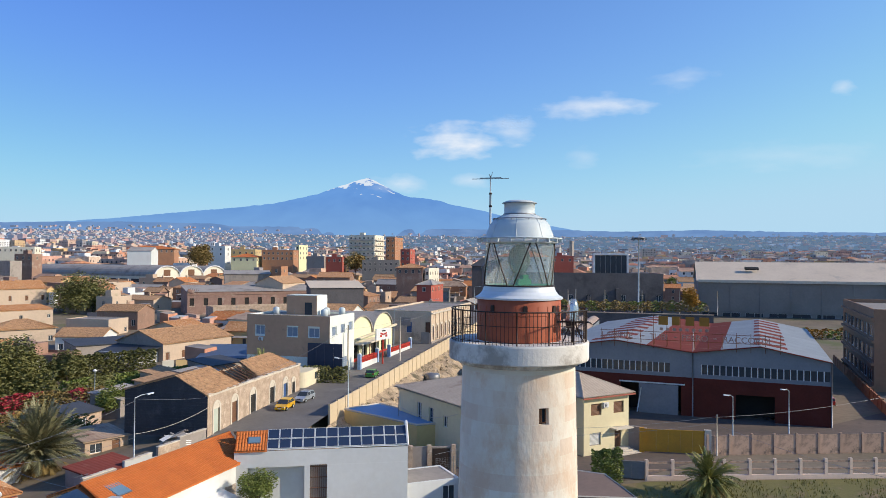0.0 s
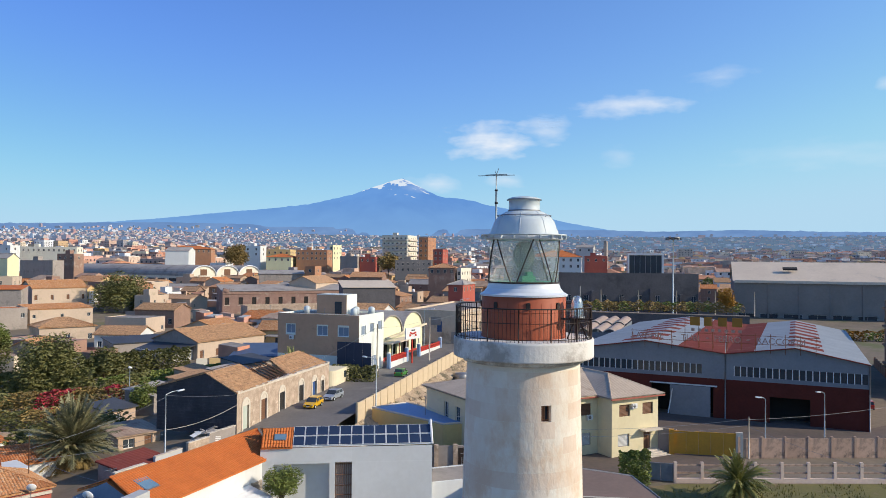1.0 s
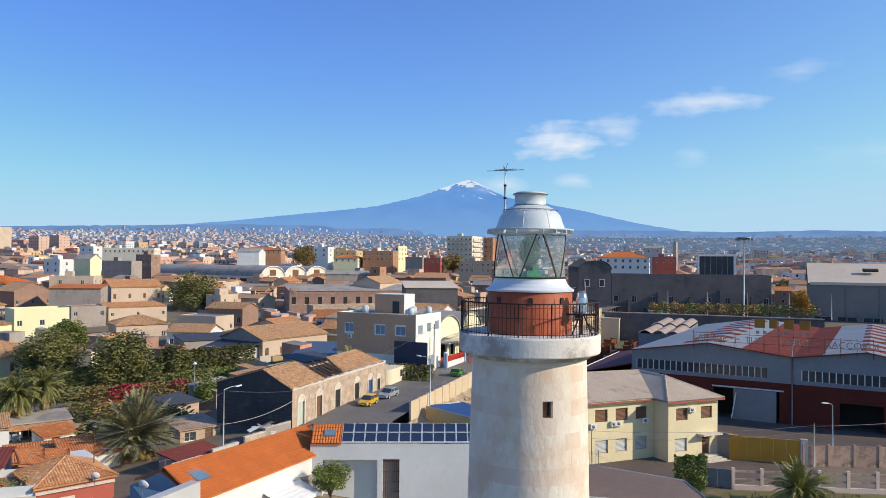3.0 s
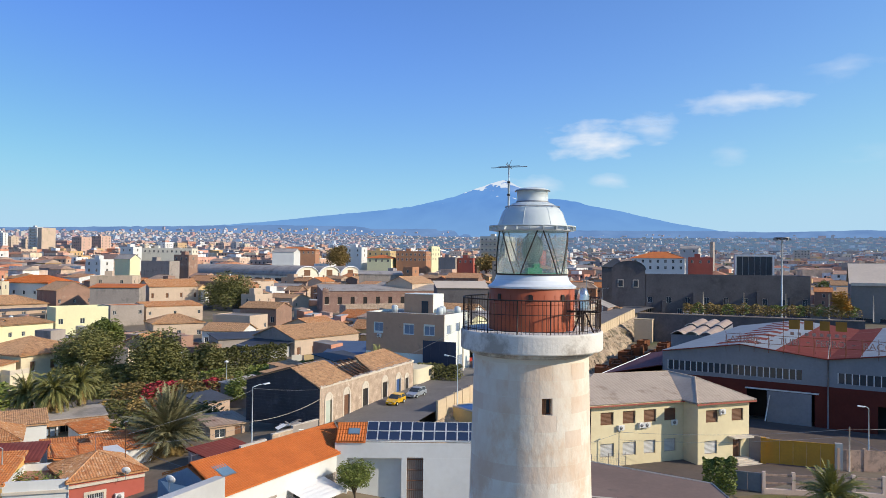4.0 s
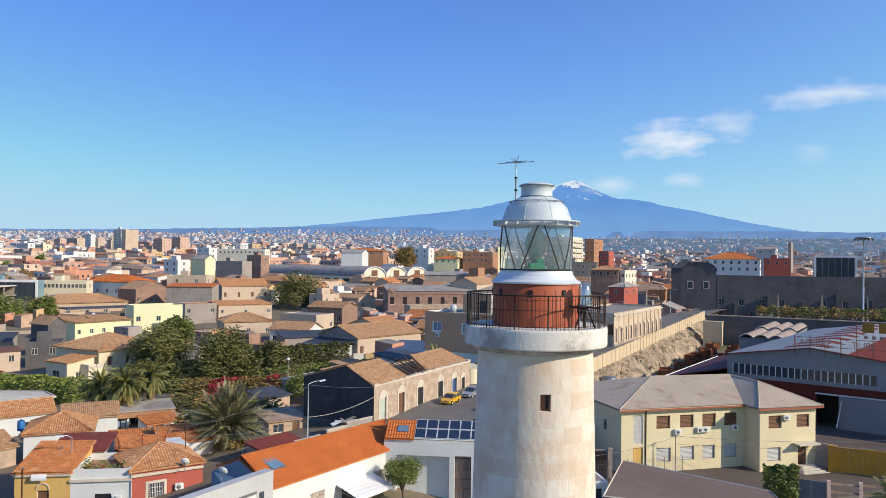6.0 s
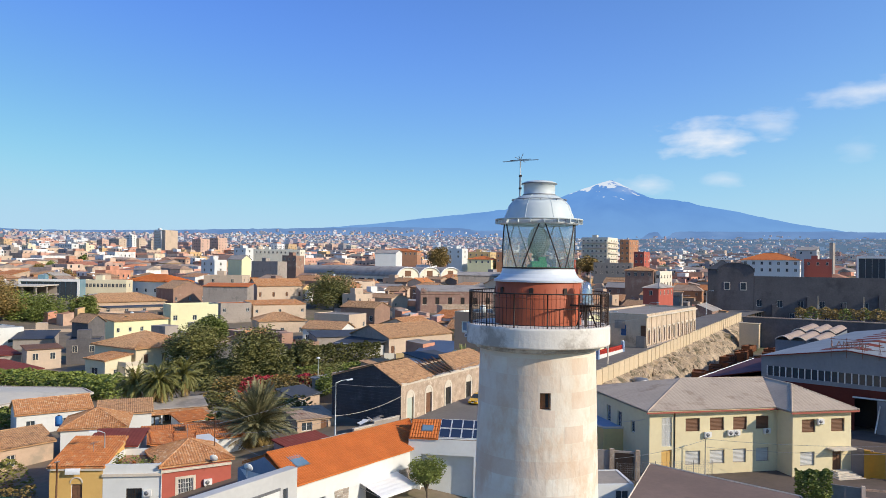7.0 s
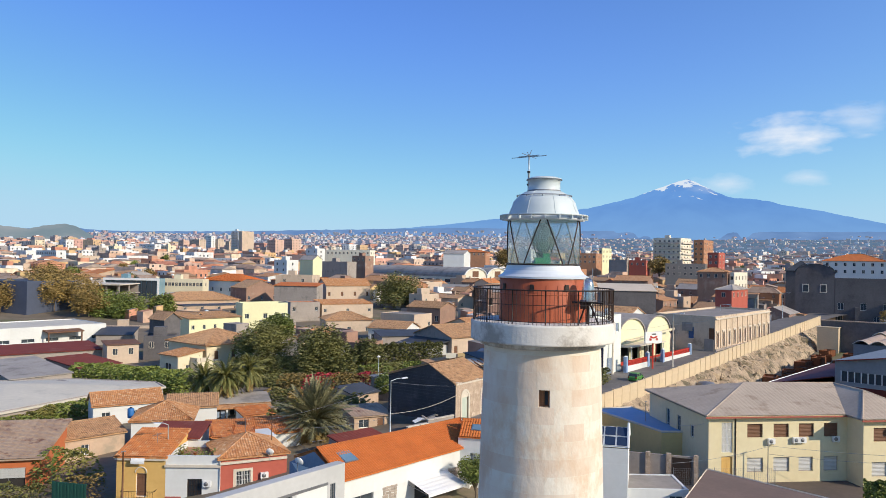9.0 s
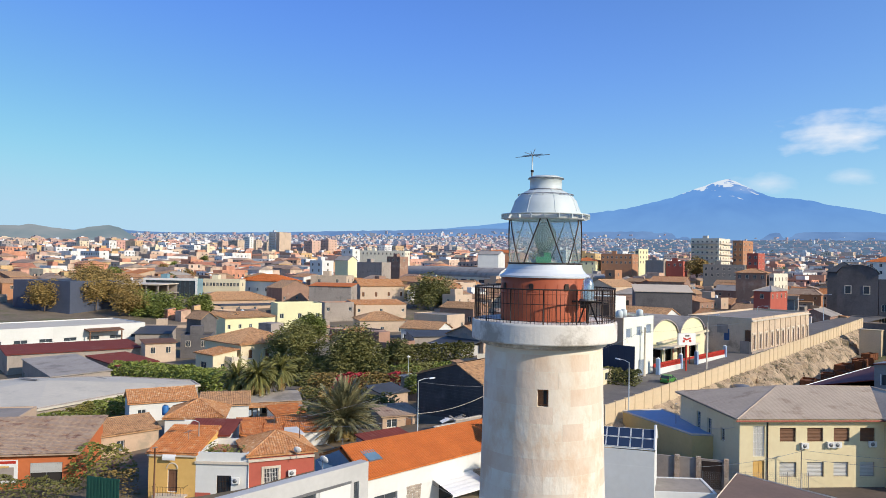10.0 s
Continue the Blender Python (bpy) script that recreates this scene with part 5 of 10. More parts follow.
    # flat-topped annex before the roof's west end
    fb = Mesh()
    q0, q1 = Vector((-16.6, 29.0, 0)), Vector((-5.85, 39.75, 0))
    k = (q1 - q0).normalized()
    kn = Vector((-k.y, k.x, 0))
    span, ht, deep = (q1 - q0).length, 6.6, 0.9
    holes = [(4.0, 2.3, 1.9, 2.7), (7.0, 2.3, 2.6, 2.9), (13.6, 1.6, 0.55, 3.6)]
    wall_face(fb, (q0.x, q0.y, base), k, span, ht, holes, 0.3)
    wall_face(fb, (q1.x, q1.y, base), kn, deep, ht)
    wall_face(fb, (*(q1 + kn * deep).xy, base), -k, span, ht)
    wall_face(fb, (*(q0 + kn * deep).xy, base), -kn, deep, ht)
    fb.face([(*p.xy, base + ht) for p in (q0, q1, q1 + kn * deep, q0 + kn * deep)])
    annex = part("annex_wall", fb, M_GREYL, t, "pale grey rendered annex")
    band = [tuple(p.xy) for p in (q0 + k * 3.6 - kn * 0.05, q1 - k * 1.9 - kn * 0.05, q1 - k * 1.9, q0 + k * 3.6)]
    part("blind_box", Mesh().prism(band, base + 5.2, base + 5.42), M_STEELGREY, annex, "grey shutter box over the windows")
    white = [tuple(p.xy) for p in (q0 + k * 10.0 - kn * 0.03, q1 - k * 2.0 - kn * 0.03, q1 - k * 2.0, q0 + k * 10.0)]
    part("white_panel", Mesh().prism(white, base + 1.6, base + 5.2), M_WHITE, annex, "white rendered wall panel")
    for x, z, w, h in holes:
        put_opening(t, (q0.x, q0.y, base), k, x, z, w, h, "window", M_STEELGREY)
    part("drainpipe", Mesh().tube([(*(w0 - n * 0.12 + u * 0.25).xy, base), (*(w0 - n * 0.12 + u * 0.25).xy, 5.5)], 0.06, 6), M_STEELGREY, t)
    # the west gable, its shade put into the colour as grey-blue
    gw = [w0 - u * 0.02, w0 + n * 7 - u * 0.02]
    part("west_gable", Mesh().face([(*gw[1].xy, base), (*gw[0].xy, base), (*gw[0].xy, 5.75), (*(r0 - u * 0.02).xy, 7.2), (*gw[1].xy, 5.8)]), M_GREYBLUE, t, "gable wall coloured grey-blue for its shade")


M_STONEW = mat("mixed_facing_stone", (0.52, 0.45, 0.37), (0.30, 0.25, 0.21), 1.5, 0.9, rnd=0.35, bump=0.3)
M_SKYL = mat("skylight_glass", (0.16, 0.26, 0.34), (0.13, 0.22, 0.30), 1.0, 0.08, spec=0.8, bump=0.0)
M_GREYBLUE = mat("grey_blue_blind_and_shade", (0.24, 0.30, 0.38), (0.2, 0.25, 0.32), 2.0, 0.6)
M_GREYL = mat("pale_grey_render", (0.52, 0.52, 0.51), (0.45, 0.45, 0.44), 0.8, 0.85)
M_SLATE = mat("dark_sheet", (0.07, 0.075, 0.085), (0.05, 0.055, 0.06), 1.0, 0.6)
tiled_villa()


def dish(parent, p, yaw, r=0.42):
    d = thing("satellite_dish", "pale grey satellite dish on a roof bracket", "dish", pose(*p, 0, 0, yaw), "satellite dishes")
    part("reflector", Mesh().lathe([(0.001, 0.0), (r * 0.5, 0.03), (r * 0.85, 0.10), (r, 0.15), (r * 0.98, 0.16)], 20), M_WHITEP, d, "", pose(0, -0.1, 0.75, 65, 0, 0))
    part("arm", Mesh().tube([(0, -0.15, 0.55), (0, -0.55, 0.85)], 0.02, 5), M_STEELGREY, d)
    part("pole", Mesh().tube([(0, 0, 0), (0, 0, 0.8)], 0.03, 6), M_STEELGREY, d)


dish(None, (-9.9, 43.5, 5.5), 150)
dish(None, (-13.6, 56.9, 3.0), 170)


def aerial(p, h=2.6, yaw=20):
    a = thing("tv_aerial", "thin metal television aerial on a roof", "aerial", pose(*p, 0, 0, yaw), "roof aerials")
    part("pole", Mesh().tube([(0, 0, 0), (0, 0, h)], 0.022, 5), M_STEELGREY, a)
    b = Mesh().tube([(-0.6, 0, h - 0.1), (0.6, 0, h - 0.1)], 0.014, 4)
    for i in range(7):
        b.tube([(-0.6 + 0.2 * i, -0.3, h - 0.1), (-0.6 + 0.2 * i, 0.3, h - 0.1)], 0.009, 3)
    part("boom", b, M_STEELGREY, a)


def colour_row():
    """The ochre, white and red houses in one row."""
    y = house("ochre_house", "small ochre house with an arched door and orange tiles", -28.9, 57.6, -1.6, -8, 5.0, 6.5, 5.15, M_OCHRE, "shed", M_TILEMOT, 1.3, {"f": [(2.0, 1.0, 1.1, 2.4, "door")]}, 0.25)
    part("cornice", Mesh().box(-0.1, 5.1, -0.22, 0.0, 4.75, 5.1), M_TRIM, y)
    part("fanlight", Mesh().lathe([(0.52, -0.05), (0.62, -0.05), (0.62, 0.05), (0.52, 0.05)], 12, False, 0, 180), M_TRIM, y, "", pose(2.55, -0.03, 3.5, 90, 0, 0))
    part("blind", Mesh().lathe([(0.5, -0.7), (0.5, 0.7)], 10, True, 180, 290), M_WHITEP, y, "white fabric blind", pose(2.3, 0.05, 4.6, 0, 90, 0))
    part("balcony_slab", Mesh().box(0.8, 4.2, -0.9, 0, 0.7, 0.9), M_TRIM, y)
    for i in range(13):
        part("balcony_bar", Mesh().tube([(0.85 + i * 0.27, -0.85, 0.9), (0.85 + i * 0.27, -0.85, 1.8)], 0.015, 4), M_IRON, y)
    part("balcony_rail", Mesh().tube([(0.8, 0, 1.8), (0.8, -0.87, 1.8), (4.2, -0.87, 1.8), (4.2, 0, 1.8)], 0.025, 5), M_IRON, y)
    w = house("white_terrace_house", "narrow white house with a planted roof terrace", -23.93, 56.9, -1.6, -6, 5.5, 6.5, 4.5, M_WHITE, "flat", M_TERR, 0, {"f": [(2.2, 0.3, 1.5, 2.6, "grille")]}, parapet=0.75, fillings={"grille": (M_IRON, M_PANE)})
    part("cornice", Mesh().box(-0.05, 5.55, -0.2, 0.0, 4.1, 4.35), M_TRIM, w)
    part("plinth", Mesh().box(0.0, 1.6, -0.04, 0.0, 0.0, 1.1), M_REDR, w)
    part("plinth", Mesh().box(3.9, 5.5, -0.04, 0.0, 0.0, 1.1), M_REDR, w)
    ac_unit(w, 4.3, -0.02, 2.2)
    r = house("red_house", "brick-red house with a hipped old tile roof", -18.45, 56.3, -1.6, 19, 6.9, 7.0, 5.1, M_REDR, "hip", M_TILEMID, 1.5, {"f": [(1.6, 1.6, 1.5, 1.9, "grille")], "r": [(2, 1.5, 1.2, 1.8, "shutter")]}, 0.3, fillings={"grille": (M_WHITEP, M_PANE)})
    part("cornice", Mesh().box(-0.05, 6.9, -0.22, 0.0, 4.35, 4.6), M_TRIM, r)
    part("cornice", Mesh().box(-0.05, 6.9, -0.10, 0.0, 4.75, 4.9), M_TRIM, r)
    part("window_trim", Mesh().box(1.35, 1.6, -0.05, 0, 1.5, 3.7).box(3.1, 3.35, -0.05, 0, 1.5, 3.7).box(1.35, 3.35, -0.06, 0, 3.5, 3.75), M_TRIM, r)
    part("drainpipe", Mesh().tube([(0.0, -0.07, 0.1), (0.0, -0.07, 4.9)], 0.05, 6), M_WHITEP, r)
    ac_unit(r, 4.5, -0.02, 2.6)
    part("red_house_annex", Mesh().box(2.5, 7.5, 7.0, 11.0, 0, 5.2), M_WHITE, r)
    for i, (x0, x1, z) in enumerate(((0.2, 2.6, 5.6), (2.2, 5.0, 5.3))):
        q = Mesh()
        quad_roof(q, (x0, 6.9, z), (x1, 6.9, z - 0.3), (x1 + 1.0, 11.2, z + 0.3), (x0 + 0.6, 11.2, z + 0.6), 0.24, 0.05)
        part("rear_roof", q, M_TILEMOT, r)
    # roofs behind the row
    house("roof_store", "white store with a small flat roof behind the row", -27.0, 63.6, -1.6, -4, 5.0, 5.0, 5.6, M_WHITE, "shed", M_RUSTROOF, 0.6, {}, 0.3, tiles=0.4, amp=0.03)
    house("tile_house", "white house with a hipped brown tile roof", -33.6, 80.0, -1.6, 6, 7.6, 8.0, 4.0, M_WHITE, "hip", M_TILEMID, 1.7, {"f": [(1.4, 0.6, 1.8, 2.0, "window")], "l": [(2, 1, 1.2, 1.6, "window")]}, 0.3)
    house("tile_house", "white house with a long orange-brown tile roof", -43.6, 96.6, -2.4, 24, 10.0, 6.0, 3.6, M_WHITE, "gable", M_TILEMID, 1.5, {"f": [(1.2, 0.8, 1.2, 1.6, "window"), (5.5, 0.8, 1.2, 1.6, "window")]}, 0.3)
    house("old_tile_house", "low rubble house with a sagging pale tile roof", -41.0, 75.0, -2.2, 40, 8.5, 7.5, 3.2, M_TAN, "gable", M_TILEOLD, 1.3, {"f": [(3, 0.8, 1.0, 1.4, "window")]}, 0.3)
    house("old_tile_house", "low rendered house with a pale tile roof", -31.5, 90.5, -2.2, 10, 7.0, 5.0, 4.2, M_WHITE, "shed", M_TILEOLD, 1.0, {"f": [(2.2, 0.8, 1.4, 1.6, "window")]}, 0.3)
    t = thing("water_tank", "blue plastic water tank beside the tile house", "tank", pose(-36.5, 90.6, 0.6))
    part("tank_body", Mesh().lathe([(0.001, 0), (0.44, 0), (0.46, 0.1), (0.46, 1.2), (0.36, 1.35), (0.001, 1.4)], 16), M_BLUETANK, t)
    part("tank_lid", Mesh().lathe([(0.2, 1.38), (0.2, 1.46), (0.001, 1.47)], 10), M_IRON, t)
    # terrace furniture and pots
    for i, (x, yy) in enumerate(((-22.8, 58.0), (-22.0, 57.6), (-20.6, 57.7), (-19.6, 58.4), (-21.5, 59.4), (-23.0, 60.2))):
        p = thing("plant_pot", "terracotta pot with a leafy plant on the terrace", "pot", pose(x, yy, 2.95), "terrace pots")
        part("pot", Mesh().lathe([(0.001, 0), (0.14, 0), (0.2, 0.3), (0.22, 0.3), (0.2, 0.33), (0.001, 0.3)], 10), M_TILEMOT, p)
        lf = Mesh()
        rg = random.Random(i)
        for k in range(60):
            a, e = rg.uniform(0, 6.28), rg.uniform(0.1, 1.3)
            d = Vector((math.cos(a) * math.cos(e), math.sin(a) * math.cos(e), math.sin(e))) * rg.uniform(0.2, 0.75)
            leaf_quad(lf, Vector((0, 0, 0.3)) + d, 0.13, rg)
        part("leaves", lf, M_LEAFB, p)


def leaf_quad(mesh, c, s, rg):
    a, b = rg.uniform(0, 6.28), rg.uniform(-1, 1)
    u = Vector((math.cos(a), math.sin(a), 0.35 * b)) * s
    v = Vector((-math.sin(a) * b, math.cos(a) * b, 1 - 0.5 * abs(b))).normalized() * s * 0.7
    mesh.face([c - u, c + v * 0.6, c + u, c - v * 0.6])


M_TILEMID = mat("weathered_orange_tiles", (0.58, 0.30, 0.13), (0.36, 0.155, 0.065), 6.0, 0.85, bump=0.3, bump_scale=12.0, rnd=0.12, c3=(0.62, 0.45, 0.28), s3=2.2, cover=0.43)
M_TERR = mat("terracotta_terrace", (0.40, 0.20, 0.12), (0.32, 0.17, 0.11), 2.0, 0.85)
M_GREENSH = mat("dark_green_sheet", (0.02, 0.09, 0.065), (0.015, 0.07, 0.05), 1.5, 0.6)
M_BLUETANK = mat("blue_plastic", (0.03, 0.16, 0.42), (0.03, 0.14, 0.38), 2.0, 0.5)
colour_row()
gg = thing("green_sheet_gate", "dark green corrugated sheet gate under the bushes", "gate", pose(-35.0, 57.4, -3.0, 0, 0, -21))
for i in range(10):
    part("gate_sheet", Mesh().box(i * 0.4, i * 0.4 + 0.2, -0.03, 0.03, 0, 4.1).box(i * 0.4 + 0.2, i * 0.4 + 0.4, -0.06, 0.0, 0, 4.1), M_GREENSH, gg)
part("gate_rail", Mesh().box(0, 4.0, 0.0, 0.06, 3.9, 4.15), M_GREENSH, gg)
aerial((-8.2, 43.6, 6.6), 1.6, 30)
aerial((-25.5, 60.0, 3.0), 2.2, 70)
aerial((-16.5, 60.5, 4.2), 2.4, 10)


def stone_terrace():
    """The roofless and tiled old stone houses on the street, one facade with arched doors."""
    o, ang = Vector((8.0, 71.2, 3.3)), 47.0
    W, D, H = 28.0, 9.0, 4.9
    t = thing("stone_terrace", "old rubble stone terrace with arched doors and a tarred gable", "house", pose(*o, 0, 0, ang))
    doors = [(1.4, 0.15, 1.5, 3.0), (6.0, 0.15, 1.5, 3.0), (11.2, 0.15, 1.5, 3.0), (17.2, 0.15, 1.5, 3.0), (21.8, 0.15, 1.5, 2.8), (25.0, 0.9, 1.1, 1.8)]
    m = Mesh()
    wall_face(m, (0, 0, 0), (1, 0, 0), W, H, doors, 0.35)
    wall_face(m, (W, 0, 0), (0, 1, 0), D, H)
    wall_face(m, (W, D, 0), (-1, 0, 0), W, H)
    part("wall", m, M_STONE, t, "rough brown rubble wall")
    fills = (M_PALEGREEN, M_WOODBR, M_DARK, M_DARK, M_BLUEP, M_DARK)
    for (x, z, w, h), fm in zip(doors, fills):
        sur = Mesh().box(x - 0.28, x, -0.07, 0.05, 0, z + h).box(x + w, x + w + 0.28, -0.07, 0.05, 0, z + h)
        cx, cz, r = x + w / 2, z + h, w / 2
        arch = Mesh()
        for k in range(10):
            a0, a1 = math.pi * k / 10, math.pi * (k + 1) / 10
            P = lambda a, rr, y: (cx + rr * math.cos(a), y, cz + rr * math.sin(a))
            arch.face([P(a0, r, -0.07), P(a1, r, -0.07), P(a1, r + 0.28, -0.07), P(a0, r + 0.28, -0.07)][::-1])
            arch.face([P(a0, r + 0.28, -0.07), P(a1, r + 0.28, -0.07), P(a1, r + 0.28, 0.02), P(a0, r + 0.28, 0.02)])
            arch.face([P(a0, 0.02, -0.01), P(a1, 0.02, -0.01), P(a1, r, -0.01), P(a0, r, -0.01)])
        s = part("door_surround", sur.add(arch), M_TRIM, t, "pale dressed stone surround")
        part("door_leaf", Mesh().box(x, x + w, 0.2, 0.26, z, z + h), fm, s)
    g = Mesh()
    ap = (0.0, 4.2, 7.2)
    g.face([(0, D + 2, 0), (0, 0, 0), (0, 0, H), ap, (0, D + 2, 5.3)])
    tar = part("tarred_gable", g, M_LAVA, t, "black tarred end wall")
    for k in range(14):
        z = 0.45 + k * 0.42
        y1 = D + 2 if z < 5.3 else D + 2 - (z - 5.3) / 1.9 * 6.8
        y0 = 0 if z < H else (z - H) / 2.3 * 4.2
        if y1 - y0 > 0.5:
            part("board_lap", Mesh().box(-0.06, 0.0, y0, y1, z - 0.02, z + 0.02), M_LAVA, tar)
    cop = Mesh()
    rg = random.Random(8)
    x = 0.0
    while x < W:
        w = rg.uniform(0.5, 1.1)
        cop.box(x, min(x + w - 0.03, W), -0.12, 0.3, H - 0.02, H + rg.uniform(0.14, 0.34))
        x += w
    part("cornice", cop, M_TRIM, t, "broken pale cornice")
    r = Mesh()
    quad_roof(r, (-0.2, -0.1, H + 0.15), (8.6, -0.1, H + 0.15), (8.0, 4.3, 7.3), (-0.2, 4.2, 7.35), 0.25, 0.06)
    quad_roof(r, (8.0, D + 2, 5.5), (-0.2, D + 2, 5.4), (-0.2, 4.2, 7.35), (8.0, 4.3, 7.3), 0.25, 0.06)
    part("roof", r, M_TILEOLD, t, "pale brown old roof tiles")
    r = Mesh()
    quad_roof(r, (14.2, 0.2, H + 0.1), (W + 0.1, 0.2, H + 0.1), (W - 1.5, 4.5, 6.9), (16.5, 4.4, 6.7), 0.25, 0.07)
    part("roof", r, M_TILEOLD, t, "part-collapsed old roof tiles")
    # bare rafters where the roof has gone
    for i in range(9):
        x = 8.9 + i * 0.75
        part("rafter", Mesh().tube([(x, 0.1, H + 0.1), (x + 0.2, 4.2, 6.6 + 0.3 * math.sin(i * 2.1))], 0.07, 4), M_WOODBR, t)
    # Dark sheet painted for the unlit inside below the rafters.
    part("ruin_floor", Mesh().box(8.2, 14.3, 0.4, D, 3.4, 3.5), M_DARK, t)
    # loose tiles and rubble on the wall heads
    for i in range(26):
        part("rubble", Mesh().obox((0, 0, 0), (rg.uniform(0.2, 0.5), rg.uniform(0.2, 0.4), rg.uniform(0.1, 0.25)), rg.uniform(0, 90)), M_STONE, t, "", pose(rg.uniform(8, W), rg.uniform(0.1, 0.5), H + 0.2))


M_PALEGREEN = mat("faded_green_door", (0.50, 0.55, 0.47), (0.42, 0.47, 0.40), 2.0, 0.8)
stone_terrace()


def shed_row():
    """The patched wall along the lane behind the villa and the shed beyond it."""
    w = thing("garden_wall", "patched grey and tan garden wall along the lane", "wall", pose(-6.5, 60.5, 0.2, 0, 0, 36.3), kind="structure")
    runs = ((0.0, 4.2, 3.1, M_GREYR), (5.2, 9.0, 3.5, M_GREYL), (9.9, 13.2, 3.9, M_STONE), (13.2, 17.6, 4.3, M_GREYR))
    for x0, x1, h, mt in runs:
        part("wall_face", Mesh().box(x0, x1, -0.15, 0.15, 0, h), mt, w)
        x = x0
        while x < x1 - 0.2:
            part("coping", Mesh().box(x, min(x + 0.95, x1), -0.21, 0.21, h, h + 0.09 + 0.03 * math.sin(x * 7)), M_TRIM, w)
            x += 1.0
    # Dark slab fills the open doorway in place of its shade.
    part("door", Mesh().box(4.2, 5.2, -0.05, 0.05, 0, 2.7), M_DARK, w, "dark open doorway")
    part("door", Mesh().box(9.0, 9.9, -0.06, 0.06, 0, 3.0), M_ALU, w, "pale sheet door")
    for i in range(3):
        part("paint_mark", Mesh().obox((14.6, -0.16, 3.2 + 0.22 * i), (0.9, 0.02, 0.1), 0, 0, 12), M_WHITEP, w)
    house("rusty_lean_to", "low lean-to with a rusty red sheet roof behind the wall", -5.6, 61.6, 0.2, 36.3, 6.0, 3.4, 3.0, M_GREYR, "shed", M_RUSTROOF, 0.5, {}, 0.2, tiles=0.5, amp=0.03, category="shed")
    house("tan_block_shed", "small tan block shed with a weathered sheet roof", -4.6, 76.6, 0.8, 18, 5.2, 5.6, 2.5, M_TAN, "shed", M_RUSTCORR, 0.4, {"f": [(0.6, 0.9, 1.4, 1.1, "window"), (3.2, 0.2, 1.0, 1.9, "door")]}, 0.3, tiles=0.5, amp=0.03, category="shed")
    # broken sheets and junk left on the wall by the gable
    rg = random.Random(31)
    for i in range(9):
        j = thing("scrap_sheet", "bent pale scrap sheet lying beside the wall", "scrap", pose(4.6 + rg.uniform(-1.5, 1.8), 70.6 + rg.uniform(-0.4, 1.4), 3.9 + rg.uniform(0, 0.4), rg.uniform(-25, 25), rg.uniform(-25, 25), rg.uniform(0, 180)), "scrap by the wall")
        part("sheet", Mesh().box(-0.6, 0.6, -0.35, 0.35, 0, 0.03).box(-0.6, 0.6, 0.35, 0.39, -0.1, 0.03), (M_WHITEP, M_GREYL, M_ASB)[i % 3], j)
    h = thing("stone_mound", "low stony mound behind the garden wall", "mound", pose(4.6, 71.4, 0.8))
    part("mound", Mesh().lathe([(2.6, 0), (2.3, 1.6), (1.7, 2.7), (0.8, 3.1), (0.001, 3.2)], 11), M_STONE, h)


shed_row()


def yard_huts():
    """The blue-roofed hut, the little store and the brown-roofed hall by the lighthouse."""
    h = thing("blue_roof_hut", "yellow hut with a pale blue membrane roof", "hut")
    pl = [(27.4, 75.2), (29.2, 69.2), (31.2, 61.8), (35.0, 61.2), (34.6, 69.0), (33.2, 76.4)]
    part("wall", Mesh().prism(pl, 0.0, 4.1), M_CREAM2, h)
    part("roof", Mesh().prism(pl, 4.1, 4.22), M_BLUEROOF, h)
    up = Mesh()
    for p, q in zip(pl, pl[1:] + pl[:1]):
        up.tube([(*p, 4.25), (*q, 4.25)], 0.12, 4)
    part("kerb", up, M_TRIM, h)
    s = house("white_store", "small white store with a weathered flat roof", 19.6, 44.6, 0.0, -8, 6.4, 5.0, 2.9, M_WHITE, "flat", M_GREYFLAT, 0, {"f": [(4.6, 0.6, 1.3, 1.8, "window")]}, parapet=0.12, category="shed")
    a = thing("brown_roof_hall", "white hall with a broad brown membrane roof", "hall")
    pa = [(23.0, 38.3), (35.2, 29.5), (37.9, 36.2), (30.2, 48.0)]
    part("wall", Mesh().prism(pa, 0.0, 3.3), M_WHITE, a)
    cx, cy = 31.5, 38.5
    top = [(cx + (x - cx) * 1.05, cy + (y - cy) * 1.05) for x, y in pa]
    part("roof", Mesh().prism(top, 3.3, 3.5), M_BITUM, a)
    part("roof_lip", Mesh().tube([(*p, 3.52) for p in top + top[:1]], 0.08, 4), M_TRIM, a)


M_CREAM2 = mat("sand_yellow_render", (0.66, 0.50, 0.22), (0.58, 0.43, 0.19), 0.8, 0.85, c3=(0.50, 0.38, 0.19), s3=0.4, cover=0.36)
yard_huts()


